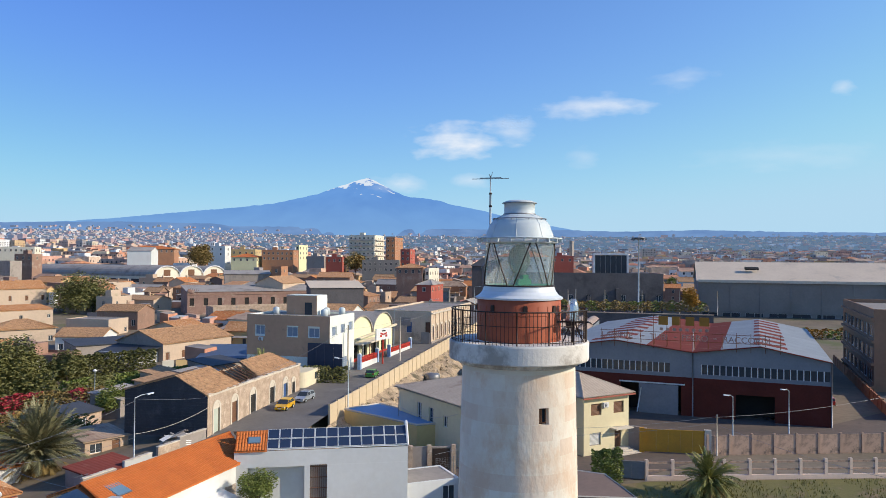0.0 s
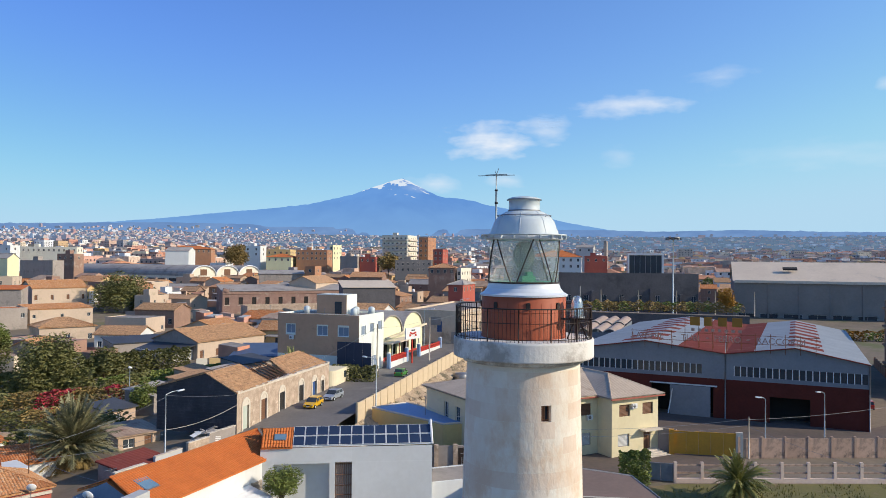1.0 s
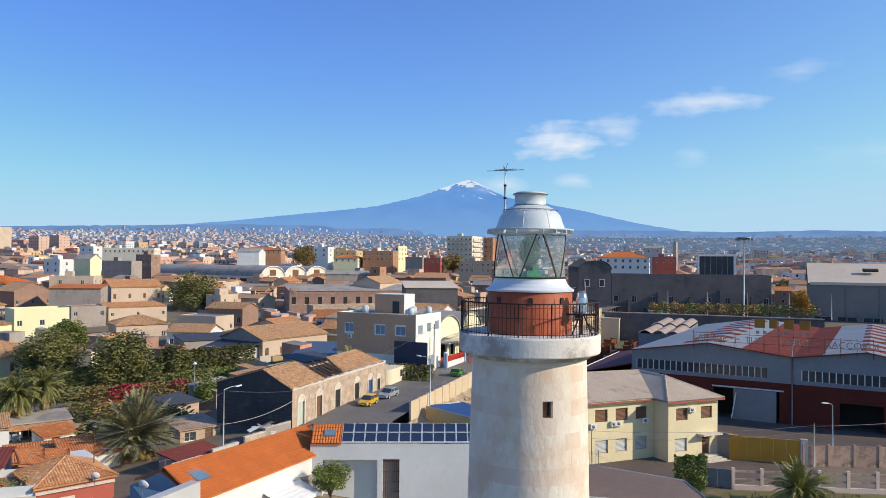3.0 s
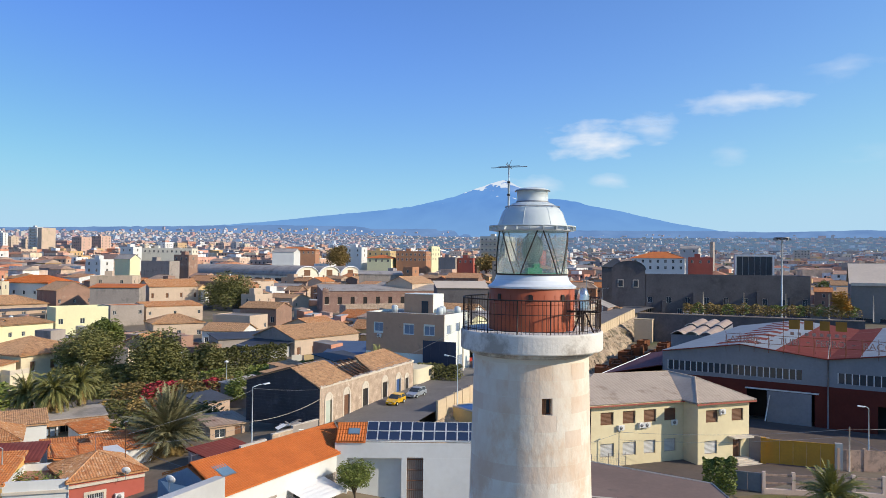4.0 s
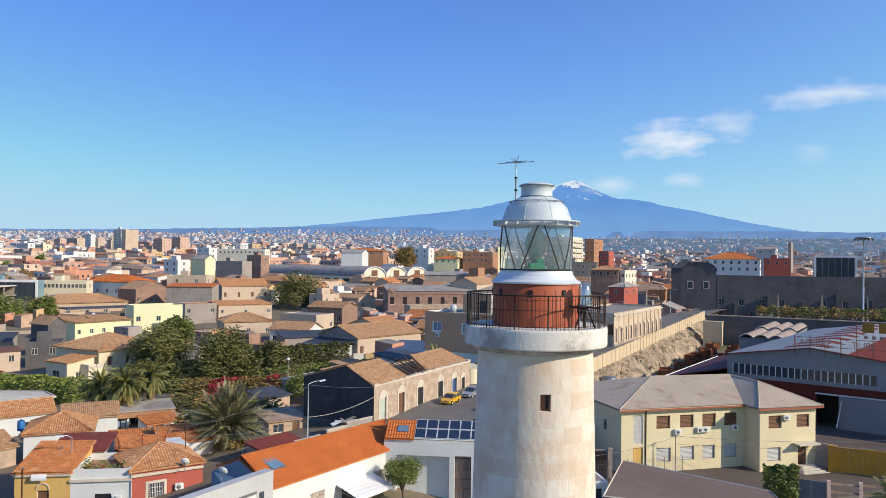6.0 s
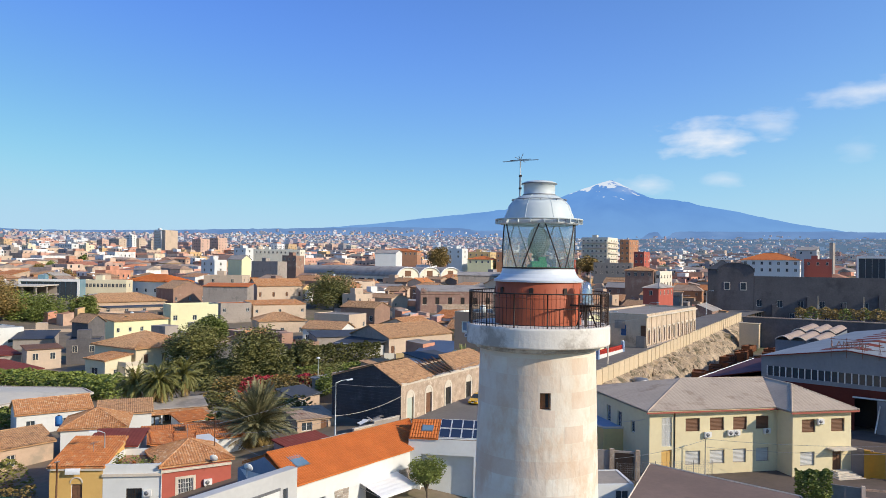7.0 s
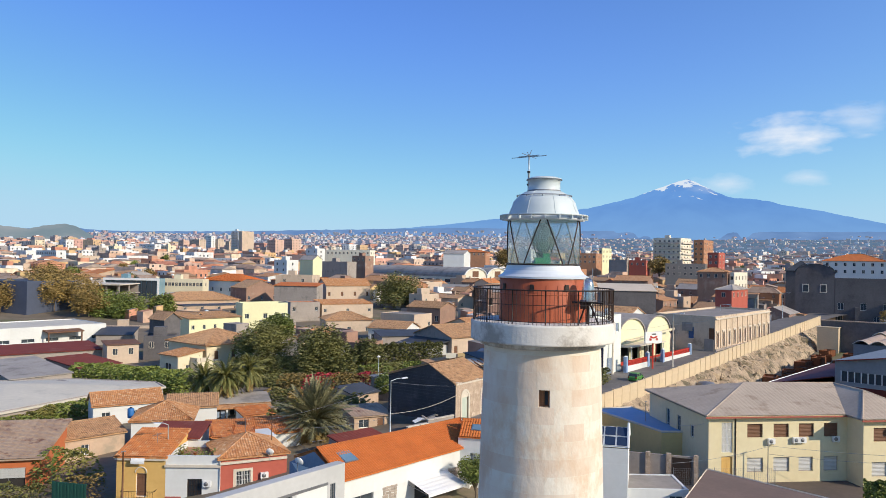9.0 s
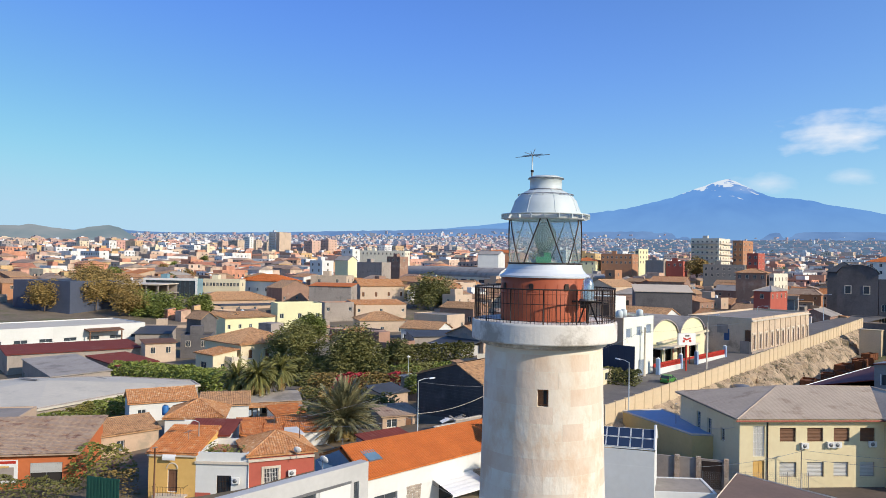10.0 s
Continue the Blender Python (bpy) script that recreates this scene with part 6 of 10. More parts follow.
def shop_and_house():
    """The house by the crossing and the vaulted workshop beside it."""
    h = house("corner_house", "two-storey house, brown on one side and white on the street", 24.8, 111.8, 3.4, -48, 16.0, 10.4, 11.15, M_MINT, "flat", M_GREYFLAT, 0,
              {"f": [(1.7, 8.0, 1.8, 1.6, "window"), (7.9, 7.8, 2.0, 1.7, "window"), (12.0, 7.8, 2.0, 1.6, "window")], "r": [(0.9, 8.0, 1.8, 1.6, "shutter"), (4.4, 8.2, 1.8, 1.6, "shutter"), (7.8, 8.4, 1.8, 1.6, "shutter"), (1.2, 1.0, 2.0, 3.0, "door"), (5.2, 1.0, 2.4, 3.0, "window")]}, parapet=0.35, fillings={"shutter": (M_WHITEP, M_GREYBLUE), "window": (M_WHITEP, M_GREYBLUE)})
    br = Mesh().box(0.0, 16.0, -0.03, 0.0, 9.7, 11.5).box(0.0, 16.0, -0.03, 0.0, 4.4, 7.7)
    for x0, x1 in ((0.0, 1.6), (3.6, 7.8), (10.0, 11.9), (14.1, 16.0)):
        br.box(x0, x1, -0.03, 0.0, 7.7, 9.7)
    part("brown_render", br, M_BROWNR, h, "bare brown render")
    ac_unit(h, 2.9, -0.03, 7.0)
    sr = part("stair_room", Mesh().box(4.5, 10.6, 6.0, 10.2, 11.1, 14.7), M_MINT, h)
    part("stair_side", Mesh().box(4.5, 10.55, 5.96, 6.0, 11.1, 14.6), M_BROWNR, sr)
    part("stair_door", Mesh().box(8.2, 9.6, 5.9, 5.95, 11.2, 13.4), M_PANE, sr)
    for x, y in ((3, 5), (12, 7), (13.5, 3), (14.6, 8)):
        part("roof_tank", Mesh().lathe([(0.001, 0), (0.6, 0), (0.6, 1.1), (0.3, 1.35), (0.001, 1.4)], 12), M_SILVER, h, "", pose(x, y, 11.2))
    for x in (2.0, 6.0, 9.0):
        part("clothes_pole", Mesh().tube([(x, 0.6, 11.1), (x, 0.6, 12.6)], 0.03, 4), M_STEELGREY, h)
    # vaulted workshop
    t = thing("workshop", "cream workshop with two barrel vaults and red trim", "workshop", pose(44.2, 111.4, 4.6, 0, 0, 42.5))
    W, D = 24.0, 14.0
    m = Mesh()
    sp, rr = 5.2, 5.8
    wall_face(m, (0, 0, 0), (1, 0, 0), W, sp, [(1.0, 0, 4.2, 3.6), (6.4, 0.9, 3.0, 2.4), (11.5, 0, 4.4, 3.6), (17.2, 0.9, 3.0, 2.4)], 0.35)
    wall_face(m, (W, 0, 0), (0, 1, 0), D, sp)
    wall_face(m, (0, D, 0), (0, -1, 0), D, sp)
    for cx in (5.9, 17.9):
        pts = [(cx + rr * math.cos(math.pi * k / 16), 0, sp + 3.7 * math.sin(math.pi * k / 16)) for k in range(17)]
        m.face([(cx + rr, 0, sp), *pts[1:-1], (cx - rr, 0, sp)])
        m.face([(p[0], D, p[2]) for p in pts][::-1])
    part("wall", m, M_LEMONP, t)
    for cx in (5.9, 17.9):
        v = Mesh()
        for k in range(16):
            a0, a1 = math.pi * k / 16, math.pi * (k + 1) / 16
            q = lambda a, y, e=0.12: (cx + (rr + e) * math.cos(a), y, sp + (3.7 + e) * math.sin(a))
            v.face([q(a0, -0.3), q(a0, D), q(a1, D), q(a1, -0.3)], True)
            v.face([q(a0, -0.3, -0.1), q(a1, -0.3, -0.1), q(a1, -0.3), q(a0, -0.3)][::-1])
        part("vault_roof", v, M_ASB, t)
    part("canopy", Mesh().box(-0.5, 15.0, -3.0, 0, 3.9, 4.15), M_TRIM, t, "flat forecourt canopy")
    part("parapet_beam", Mesh().obox((11, -1.6, 5.5), (22, 0.5, 0.35), 0, 0, -3), M_CREAM, t)
    for i in range(5):
        part("canopy_post", Mesh().tube([(0.3 + i * 3.5, -2.8, 0), (0.3 + i * 3.5, -2.8, 3.9)], 0.09, 6), M_REDP if i % 2 else M_WHITEP, t)
    part("red_band", Mesh().box(0, W, -0.05, 0, 0.0, 0.9), M_REDP, t)
    # Dark sheet behind the front, standing for the workshop's unlit inside.
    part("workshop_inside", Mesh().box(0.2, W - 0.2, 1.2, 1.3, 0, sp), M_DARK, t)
    # street fence in two lengths with a gate between
    for q0, ln, nm in ((0.0, 9.2, "a"), (16.2, 14.0, "b")):
        f = thing("low_fence", "white low wall with red railings along the street", "fence", pose(43.4, 104.8, 4.55, 0, 0, 43.5), "street fences", kind="structure")
        part("low_wall", Mesh().box(q0, q0 + ln, -0.15, 0.15, 0, 1.25), M_WHITE, f)
        for i in range(int(ln / 0.33)):
            part("red_slat", Mesh().box(q0 + 0.4 + i * 0.33, q0 + 0.62 + i * 0.33, -0.04, 0.04, 1.25, 2.2), M_REDP, f)
        part("red_rail", Mesh().box(q0, q0 + ln, -0.05, 0.05, 1.9, 2.05), M_REDP, f)
        for x in (q0, q0 + ln):
            part("gate_pillar", Mesh().box(x - 0.3, x + 0.3, -0.3, 0.3, 0, 2.9), M_BLUEW, f)
            part("pillar_cap", Mesh().lathe([(0.36, 2.9), (0.36, 3.0), (0.001, 3.15)], 4), M_WHITEP, f, "", pose(x, 0, 0, 0, 0, 45))
    s = thing("shop_sign", "white roadside sign board with a red figure shape", "sign", pose(50.0, 108.6, 4.6, 0, 0, 20))
    part("sign_post", Mesh().box(-0.12, 0.12, -0.1, 0.1, 0, 5.2), M_REDP, s)
    part("sign_board", Mesh().box(-2.0, 2.0, -0.25, 0.05, 4.9, 7.0), M_WHITEP, s)
    part("sign_mark", Mesh().obox((-0.5, -0.27, 6.0), (0.9, 0.03, 0.3), 0, 0, 20).obox((0.4, -0.27, 6.0), (0.9, 0.03, 0.3), 0, 0, -15).obox((-0.8, -0.27, 5.6), (0.5, 0.03, 0.4)).obox((0.7, -0.27, 5.6), (0.5, 0.03, 0.4)), M_REDP, s)
    part("sign_mark", Mesh().obox((0, -0.27, 6.55), (1.0, 0.03, 0.22)), M_IRON, s)
    # navy sheet fence and the round-cornered gatehouse
    n = thing("sheet_fence", "tall dark navy sheet fence", "fence", pose(32.0, 101.06, 4.3, 0, 0, -48), kind="structure")
    for i in range(4):
        part("sheet", Mesh().box(i * 1.6, i * 1.6 + 1.56, -0.04, 0.04, 0, 6.2), M_NAVY, n)
    gt = thing("gatehouse", "small cream gatehouse with a rounded corner", "hut", pose(28.3, 92.6, 4.2, 0, 0, 47))
    pl = [(6.5, 0), (6.5, 4.5), (-0.3, 4.5), (-0.3, 1.4)] + [(1.2 - 1.5 * math.cos(radians(a)), 1.4 - 1.4 * math.sin(radians(a))) for a in (15, 30, 45, 60, 75, 90)]
    part("wall", Mesh().prism(pl, 0, 2.6), M_CREAM, gt)
    part("window", Mesh().box(4.2, 5.0, -0.03, 0.02, 1.0, 2.1), M_PANE, gt)
    part("window", Mesh().box(-0.33, -0.28, 2.4, 3.2, 1.0, 2.0), M_PANE, gt)
    # terrace of low old houses further up the street
    oh = house("old_street_house", "long low rendered house with tall windows on the street", 73.0, 129.5, 5.0, 43.5, 40.0, 14.0, 7.4, M_OLDST, "flat", M_GREYFLAT, 0,
          {"f": row_holes(40, 11, 1.2, 1.2, 3.0, "shutter"), "l": [(3, 2.8, 1.3, 2.6, "shutter"), (8, 2.8, 1.3, 2.6, "door"), (12.5, 2.8, 1.3, 2.6, "shutter")]}, parapet=0.5, fillings={"shutter": (M_TRIM, M_WOODBR), "door": (M_TRIM, M_BLUEP)})
    part("cornice", Mesh().box(-0.2, 40.2, -0.35, 0.0, 7.15, 7.45), M_TRIM, oh, "weathered stone cornice")
    part("base_course", Mesh().box(0.0, 40.0, -0.12, 0.0, 0.0, 0.9), M_GREYR, oh)
    for q in row_holes(40, 11, 1.2, 1.2, 3.0):
        part("window_surround", Mesh().box(q[0] - 0.25, q[0], -0.1, 0.0, 1.1, 4.4).box(q[0] + 1.2, q[0] + 1.45, -0.1, 0.0, 1.1, 4.4).box(q[0] - 0.35, q[0] + 1.55, -0.16, 0.0, 4.4, 4.75), M_TRIM, oh)
        part("pilaster", Mesh().box(q[0] - 1.35, q[0] - 0.85, -0.14, 0.0, 0.9, 7.15), M_OLDST, oh)
    part("render_patch", Mesh().box(-0.03, 0.0, 0.5, 2.4, 0.2, 3.0).box(-0.03, 0.0, 5.0, 7.4, 4.4, 6.3).box(-0.03, 0.0, 10.2, 12.0, 0.4, 2.4), M_GREYR, oh, "bare patches in the side wall's render")
    house("pale_house", "cream gabled house with brown shutters behind the workshop", 60.0, 146.0, 4.8, 43, 9.0, 12.0, 7.0, M_WHITE, "gable", M_TILEOLD, 1.8, {"f": row_holes(9, 2, 3.4, 1.1, 1.6, "shutter")}, 0.3, ridge="y")


M_OLDST = mat("weathered_pale_stone", (0.66, 0.53, 0.39), (0.52, 0.40, 0.29), 1.2, 0.9, bump=0.3, bump_scale=5.0, c3=(0.34, 0.26, 0.19), s3=0.35, cover=0.42)
M_MINT = mat("pale_mint_render", (0.78, 0.80, 0.72), (0.70, 0.72, 0.65), 0.6, 0.85, c3=(0.62, 0.63, 0.56), s3=0.3, cover=0.34)
M_LEMONP = mat("pale_lemon_render", (0.78, 0.76, 0.50), (0.70, 0.67, 0.44), 0.6, 0.85, c3=(0.62, 0.58, 0.40), s3=0.3, cover=0.36)
M_BROWNR = mat("brown_float_render", (0.60, 0.37, 0.235), (0.50, 0.31, 0.195), 0.5, 0.9, c3=(0.20, 0.16, 0.12), s3=0.3, cover=0.36)
M_BLUEW = mat("blue_white_pillar", (0.30, 0.42, 0.62), (0.26, 0.36, 0.54), 2.0, 0.6)
shop_and_house()


def garden_fill():
    """Low white houses, walls and sheds between the row and the garden."""
    wl = house("white_low_house", "low white house with dark doors behind the palms", -29.5, 96.5, -2.0, 14, 12.0, 4.6, 3.3, M_WHITE, "shed", M_ASB, 0.6, {"f": [(0.8, 0.3, 1.3, 2.3, "door"), (3.4, 0.3, 1.3, 2.3, "door"), (6.0, 0.8, 1.5, 1.5, "window"), (9.2, 0.3, 1.4, 2.3, "door")]}, 0.35, tiles=0)
    for x in (0.2, 2.6, 5.4, 8.3, 11.6):
        part("porch_post", Mesh().box(x - 0.12, x + 0.12, -2.0, -1.76, 0, 2.7), M_WHITE, wl)
    part("porch_roof", Mesh().obox((6, -1.0, 2.85), (12.4, 2.4, 0.12), 0, 7), M_TILEMID, wl, "old tile porch roof")
    part("washing", Mesh().box(2.8, 3.5, -1.9, -1.87, 1.2, 2.3).box(3.7, 4.3, -1.9, -1.87, 1.4, 2.3).box(4.5, 5.1, -1.9, -1.87, 1.0, 2.3), M_GREYBLUE, wl, "washing hung on a line")
    house("tile_outhouse", "small white outhouse with an orange tile roof", -20.5, 91.0, -1.8, 30, 4.6, 3.4, 2.4, M_WHITE, "shed", M_TILEMOT, 0.6, {"f": [(1.0, 0.3, 1.1, 1.9, "door")]}, 0.3)
    house("orange_tile_shed", "small shed with bright orange tiles behind the row", -22.5, 71.0, -1.7, 8, 5.5, 4.5, 4.0, M_TAN, "shed", M_TILEMOT, 0.9, {}, 0.3)
    house("orange_tile_shed", "narrow shed with an orange tile roof by the red house", -17.0, 70.0, -1.6, 14, 6.0, 4.0, 4.4, M_WHITE, "shed", M_TILEMOT, 1.0, {}, 0.3)
    w = thing("garden_wall", "broken tan stone garden wall", "wall", pose(-18.0, 96.5, -1.4, 0, 0, -14), kind="structure")
    part("wall_face", Mesh().box(0, 17, -0.2, 0.2, 0, 2.4), M_STONE, w)
    part("wall_face", Mesh().box(17, 17.4, -0.2, 10, 0, 2.6), M_TAN, w)
    for i, (x, y, a, wd, d, h) in enumerate(((2.0, 96.5, 46, 8, 5, 3.2), (-4.5, 91.5, 40, 5, 4, 2.8), (9.5, 101.0, 46, 9, 6, 3.4), (16.0, 109.0, 40, 7, 5, 3.2), (21.0, 121.0, 30, 8, 6, 3.4), (12.0, 118.0, 40, 6, 5, 3.0))):
        house("yard_shed", "low dark shed with a sheet roof among the gardens", x, y, ground_z(x, y) - 0.3, a, wd, d, h, (M_GREYR, M_TAN)[i % 2], "shed", (M_ASB, M_SLATE, M_TILEOLD)[i % 3], 0.7, {"f": [(1.2, 0.8, 1.1, 1.3, "window")]}, 0.3, tiles=0, category="shed", group="garden sheds")
    b = thing("yellow_low_wall", "low blue yard wall with yellow panels", "wall", pose(16.0, 140.0, 1.2, 0, 0, -4), kind="structure")
    for i in range(8):
        part("wall_panel", Mesh().box(i * 2.6, i * 2.6 + 2.2, -0.1, 0.1, 0, 2.6), M_OCHREL if i % 2 else M_CREAM3, b)
    part("wall_base", Mesh().box(0, 21, -0.16, 0.16, 0, 1.2), M_GREYBLUE, b)
    bl = thing("blue_awning", "broad dark blue sheet roof beside the corner house", "canopy", pose(22.5, 139.5, 1.0, 0, 0, -23))
    part("awning_roof", Mesh().obox((5, 10, 3.2), (10.5, 20, 0.2), 0, 2), M_NAVYB, bl)
    for x in (0.5, 5, 9.5):
        part("awning_post", Mesh().tube([(x, 1, 0), (x, 1, 2.8)], 0.1, 5), M_STEELGREY, bl)


M_NAVYB = mat("blue_sheet_roof", (0.09, 0.13, 0.20), (0.07, 0.10, 0.16), 0.8, 0.6)
garden_fill()


# ---- the town: landmarks ----
TAKEN = []


def keep(x, y, ang, w, d, pad=2.0):
    """Marks a plot as built on, as circles along it."""
    n = max(1, int(w / max(min(d, w), 4)))
    m = max(1, int(d / max(min(d, w), 4)))
    a = radians(ang)
    for i in range(n):
        for j in range(m):
            u, v = w * (i + 0.5) / n, d * (j + 0.5) / m
            TAKEN.append((x + u * math.cos(a) - v * math.sin(a), y + u * math.sin(a) + v * math.cos(a), 0.55 * math.hypot(w / n, d / m) + pad))


def town(name, label, x, y, z, ang, w, d, h, *args, **kw):
    keep(x, y, ang, w, d)
    return house(name, label, x, y, z - 1.0, ang, w, d, h + 1.0, *args, **kw)


WCACHE = {}


def far_window(parent, p, ang, w, h, fill):
    """A window seen from afar: frame and pane in one shared mesh."""
    key = (round(w, 1), round(h, 1), fill.name)
    if key not in WCACHE:
        m = Mesh()
        m.box(0, w, 0.0, 0.06, 0, 0.09).box(0, w, 0, 0.06, h - 0.09, h).box(0, 0.09, 0, 0.06, 0.09, h - 0.09).box(w - 0.09, w, 0, 0.06, 0.09, h - 0.09).box(w / 2 - 0.04, w / 2 + 0.04, 0, 0.06, 0.09, h - 0.09)
        m.cur = 1
        m.face([(0.09, 0.04, 0.09), (w - 0.09, 0.04, 0.09), (w - 0.09, 0.04, h - 0.09), (0.09, 0.04, h - 0.09)])
        WCACHE[key] = m.data("window", M_TRIM, fill)
    return part("window", WCACHE[key], None, parent, "", pose(*p, 0, 0, ang))


# yellow villas and houses west of the gardens
v = town("cream_villa", "cream two-storey villa with a hipped brown tile roof", -46.5, 158.0, -1.6, -46, 15.0, 15.0, 6.4, M_CREAM, "hip", M_TILEOLD, 2.6, {"f": [(3, 4.0, 1.3, 1.5, "window"), (9.5, 4, 1.3, 1.5, "window")], "r": [(2, 3.8, 1.2, 2.0, "shutter"), (6.5, 3.8, 1.2, 2.0, "shutter"), (11, 3.8, 1.2, 2.0, "shutter")]}, 0.7, tiles=0.4)
part("terrace", Mesh().box(6.0, 17.5, -4.0, 0.0, 0, 4.0), M_CREAM, v)
part("terrace_rail", Mesh().box(6.0, 17.5, -4.0, -3.9, 4.0, 4.9).box(17.4, 17.5, -4.0, 0, 4.0, 4.9), M_TRIM, v)
town("villa_annex", "small cream annex with a tile lean-to roof", -46.0, 147.5, -1.8, -46, 7.0, 6.0, 4.6, M_CREAM, "shed", M_TILEMID, 0.8, {"f": [(2, 2.4, 2.4, 1.4, "window")], "r": [(2, 2, 1.2, 1.5, "window")]}, 0.4, tiles=0.4)
town("yellow_house_long", "long lemon-yellow house with a brown sheet roof", -52.5, 210.3, -1.0, 40, 17.5, 11.0, 6.4, M_LEMON, "shed", M_TILEOLD, 1.0, {"f": row_holes(17.5, 5, 4.0, 1.0, 1.3)}, 0.5, tiles=0.55)
town("yellow_stepped_house", "pale lemon house with a stepped parapet", -39.0, 226.0, -0.4, 22, 15.0, 9.0, 9.0, M_LEMON, "flat", M_GREYFLAT, 0, {"f": row_holes(15, 3, 5.6, 1.3, 1.6) + row_holes(15, 3, 1.8, 1.3, 1.8)}, parapet=0.6)
town("grey_wall_house", "grey and cream rendered house with an orange roof", -25.5, 250.0, 0.6, 20, 11.0, 9.0, 7.4, M_GREYR, "flat", M_TILE, 0, {"f": row_holes(11, 2, 5.5, 1.1, 1.4)}, parapet=0.3)
town("cream_wall_house", "cream blank-walled house with a sloping top", -14.5, 255.0, 1.0, 20, 20.0, 10.0, 6.4, M_TANL, "shed", M_TILEMID, 1.2, {"f": row_holes(20, 3, 4.5, 1.0, 1.2)}, 0.2, tiles=0.55)
town("tan_gable_house", "tan two-storey house with shutters and a tile roof", -14.0, 292.0, 3.6, 22, 20.0, 11.0, 9.5, M_TANL, "gable", M_TILEMID, 2.6, {"f": row_holes(20, 4, 5.8, 1.1, 2.0, "shutter") + row_holes(20, 4, 1.8, 1.1, 2.0, "shutter")}, 0.4, tiles=0.55)
town("brick_gable_house", "brown brick gabled house with small windows", -46.4, 292.2, 3.7, 40, 15.0, 12.0, 8.0, M_BRICKB, "gable", M_TILEOLD, 3.0, {"f": row_holes(15, 3, 4, 1.0, 1.5)}, 0.3, tiles=0, ridge="y")
town("orange_roof_house", "white house with a broad orange hipped roof", -72.9, 340.0, 6.0, -38, 25.0, 16.0, 7.5, M_WHITE, "hip", M_TILE, 2.8, {"f": row_holes(25, 5, 3.5, 1.3, 1.6), "r": row_holes(16, 3, 3.5, 1.3, 1.6)}, 0.6, tiles=0.55)
town("low_tile_hall", "broad low hall with a brown hipped tile roof", -75.0, 275.0, 2.6, 30, 30.0, 16.0, 4.6, M_TAN, "hip", M_TILEOLD, 2.8, {"f": row_holes(30, 5, 1.2, 1.2, 1.5)}, 0.5, tiles=0.55)
c = thing("dark_canopy", "long flat dark canopy on steel posts", "canopy", pose(-64.0, 258.0, 0.9, 0, 0, 30))
part("canopy_roof", Mesh().box(0, 46, 0, 9, 5.0, 5.4), M_SLATE, c)
for i in range(8):
    part("canopy_post", Mesh().tube([(1 + i * 6.3, 0.3, 0), (1 + i * 6.3, 0.3, 5.0)], 0.12, 5), M_STEELGREY, c)
keep(-64, 258, 30, 46, 9)
# low sheds and halls on the west side
town("white_hall", "long white flat-roofed workshop with strip windows", -121.0, 166.0, -2.4, 43, 62.0, 22.0, 6.2, M_WHITE, "flat", M_MEMB, 0, {"f": row_holes(62, 10, 3.3, 3.4, 1.0)}, parapet=0.3)
p = thing("porch", "timber porch against the white workshop", "porch", pose(-84.5, 199.0, -2.5, 0, 0, 43))
part("porch_roof", Mesh().obox((0, 0, 5.4), (10, 5, 0.3), 0, 8), M_WOODBR, p)
for x in (-4.5, 4.5):
    part("porch_post", Mesh().box(x - 0.15, x + 0.15, -2.2, -1.9, 0, 5.2), M_WOODBR, p)
town("red_shed", "low shed with a broad brick-red sheet roof", -89.0, 153.5, -3.5, 33, 29.0, 12.5, 4.7, M_GREYR, "shed", M_RUSTROOF, 0.8, {}, 0.4, tiles=0.6, amp=0.04, category="shed")
town("red_shed", "narrow shed with a faded red sheet roof", -72.2, 154.8, -3.4, -52, 20.0, 8.5, 4.3, M_GREYR, "shed", M_RUSTROOF, 0.3, {}, 0.3, tiles=0.6, amp=0.04, category="shed")
town("grey_shed_low", "long low shed with grey sheet roofing", -84.2, 150.4, -3.6, -56, 30.0, 10.6, 4.3, M_GREYR, "shed", M_ASB, 0.4, {"f": row_holes(30, 4, 1.2, 1.6, 1.2)}, 0.3, tiles=0.9, amp=0.03, category="shed")
hall = thing("membrane_hall", "wide low hall under a pale grey membrane roof", "hall")
hp = [(-57.0, 96.0), (-47.3, 112.0), (-38.5, 118.5), (-41.0, 123.5), (-57.0, 127.5), (-72.5, 125.0), (-88.0, 112.0), (-84.0, 94.0)]
part("hall_wall", Mesh().prism(hp, -4.5, 0.3), M_GREYR, hall)
hm = Mesh()
cen = Vector((-63.0, 113.5, 1.9))
for i in range(len(hp)):
    a, b = Vector((*hp[i], 0.4)), Vector((*hp[(i + 1) % len(hp)], 0.4))
    a += (a - cen).normalized() * 0.5
    b += (b - cen).normalized() * 0.5
    hm.face([a, b, cen])
    hm.face([a - Vector((0, 0, 0.3)), b - Vector((0, 0, 0.3)), b, a])
part("hall_roof", hm, M_MEMB, hall)
for p0, p1 in (((-71.5, 121.5, 1.02), (-65.5, 115.0, 1.72)), ((-58.0, 123.0, 0.98), (-48.6, 114.6, 0.66))):
    u = (Vector(p1) - Vector(p0)).normalized()
    v = Vector((-u.y, u.x, 0)) * 0.6
    part("roof_light", Mesh().face([Vector(p0) - v, Vector(p1) - v, Vector(p1) + v, Vector(p0) + v]).tube([p0, p1], 0.12, 4), M_ASB, hall, "grey ribbed roof-light strip")
for k in range(6):
    q0, q1 = Vector((*hp[k], 0.42)), Vector((*hp[k + 1], 0.42))
    part("eave_trim", Mesh().tube([q0, q1], 0.14, 5), M_GREYR, hall)
keep(-80, 92, 20, 46, 24)
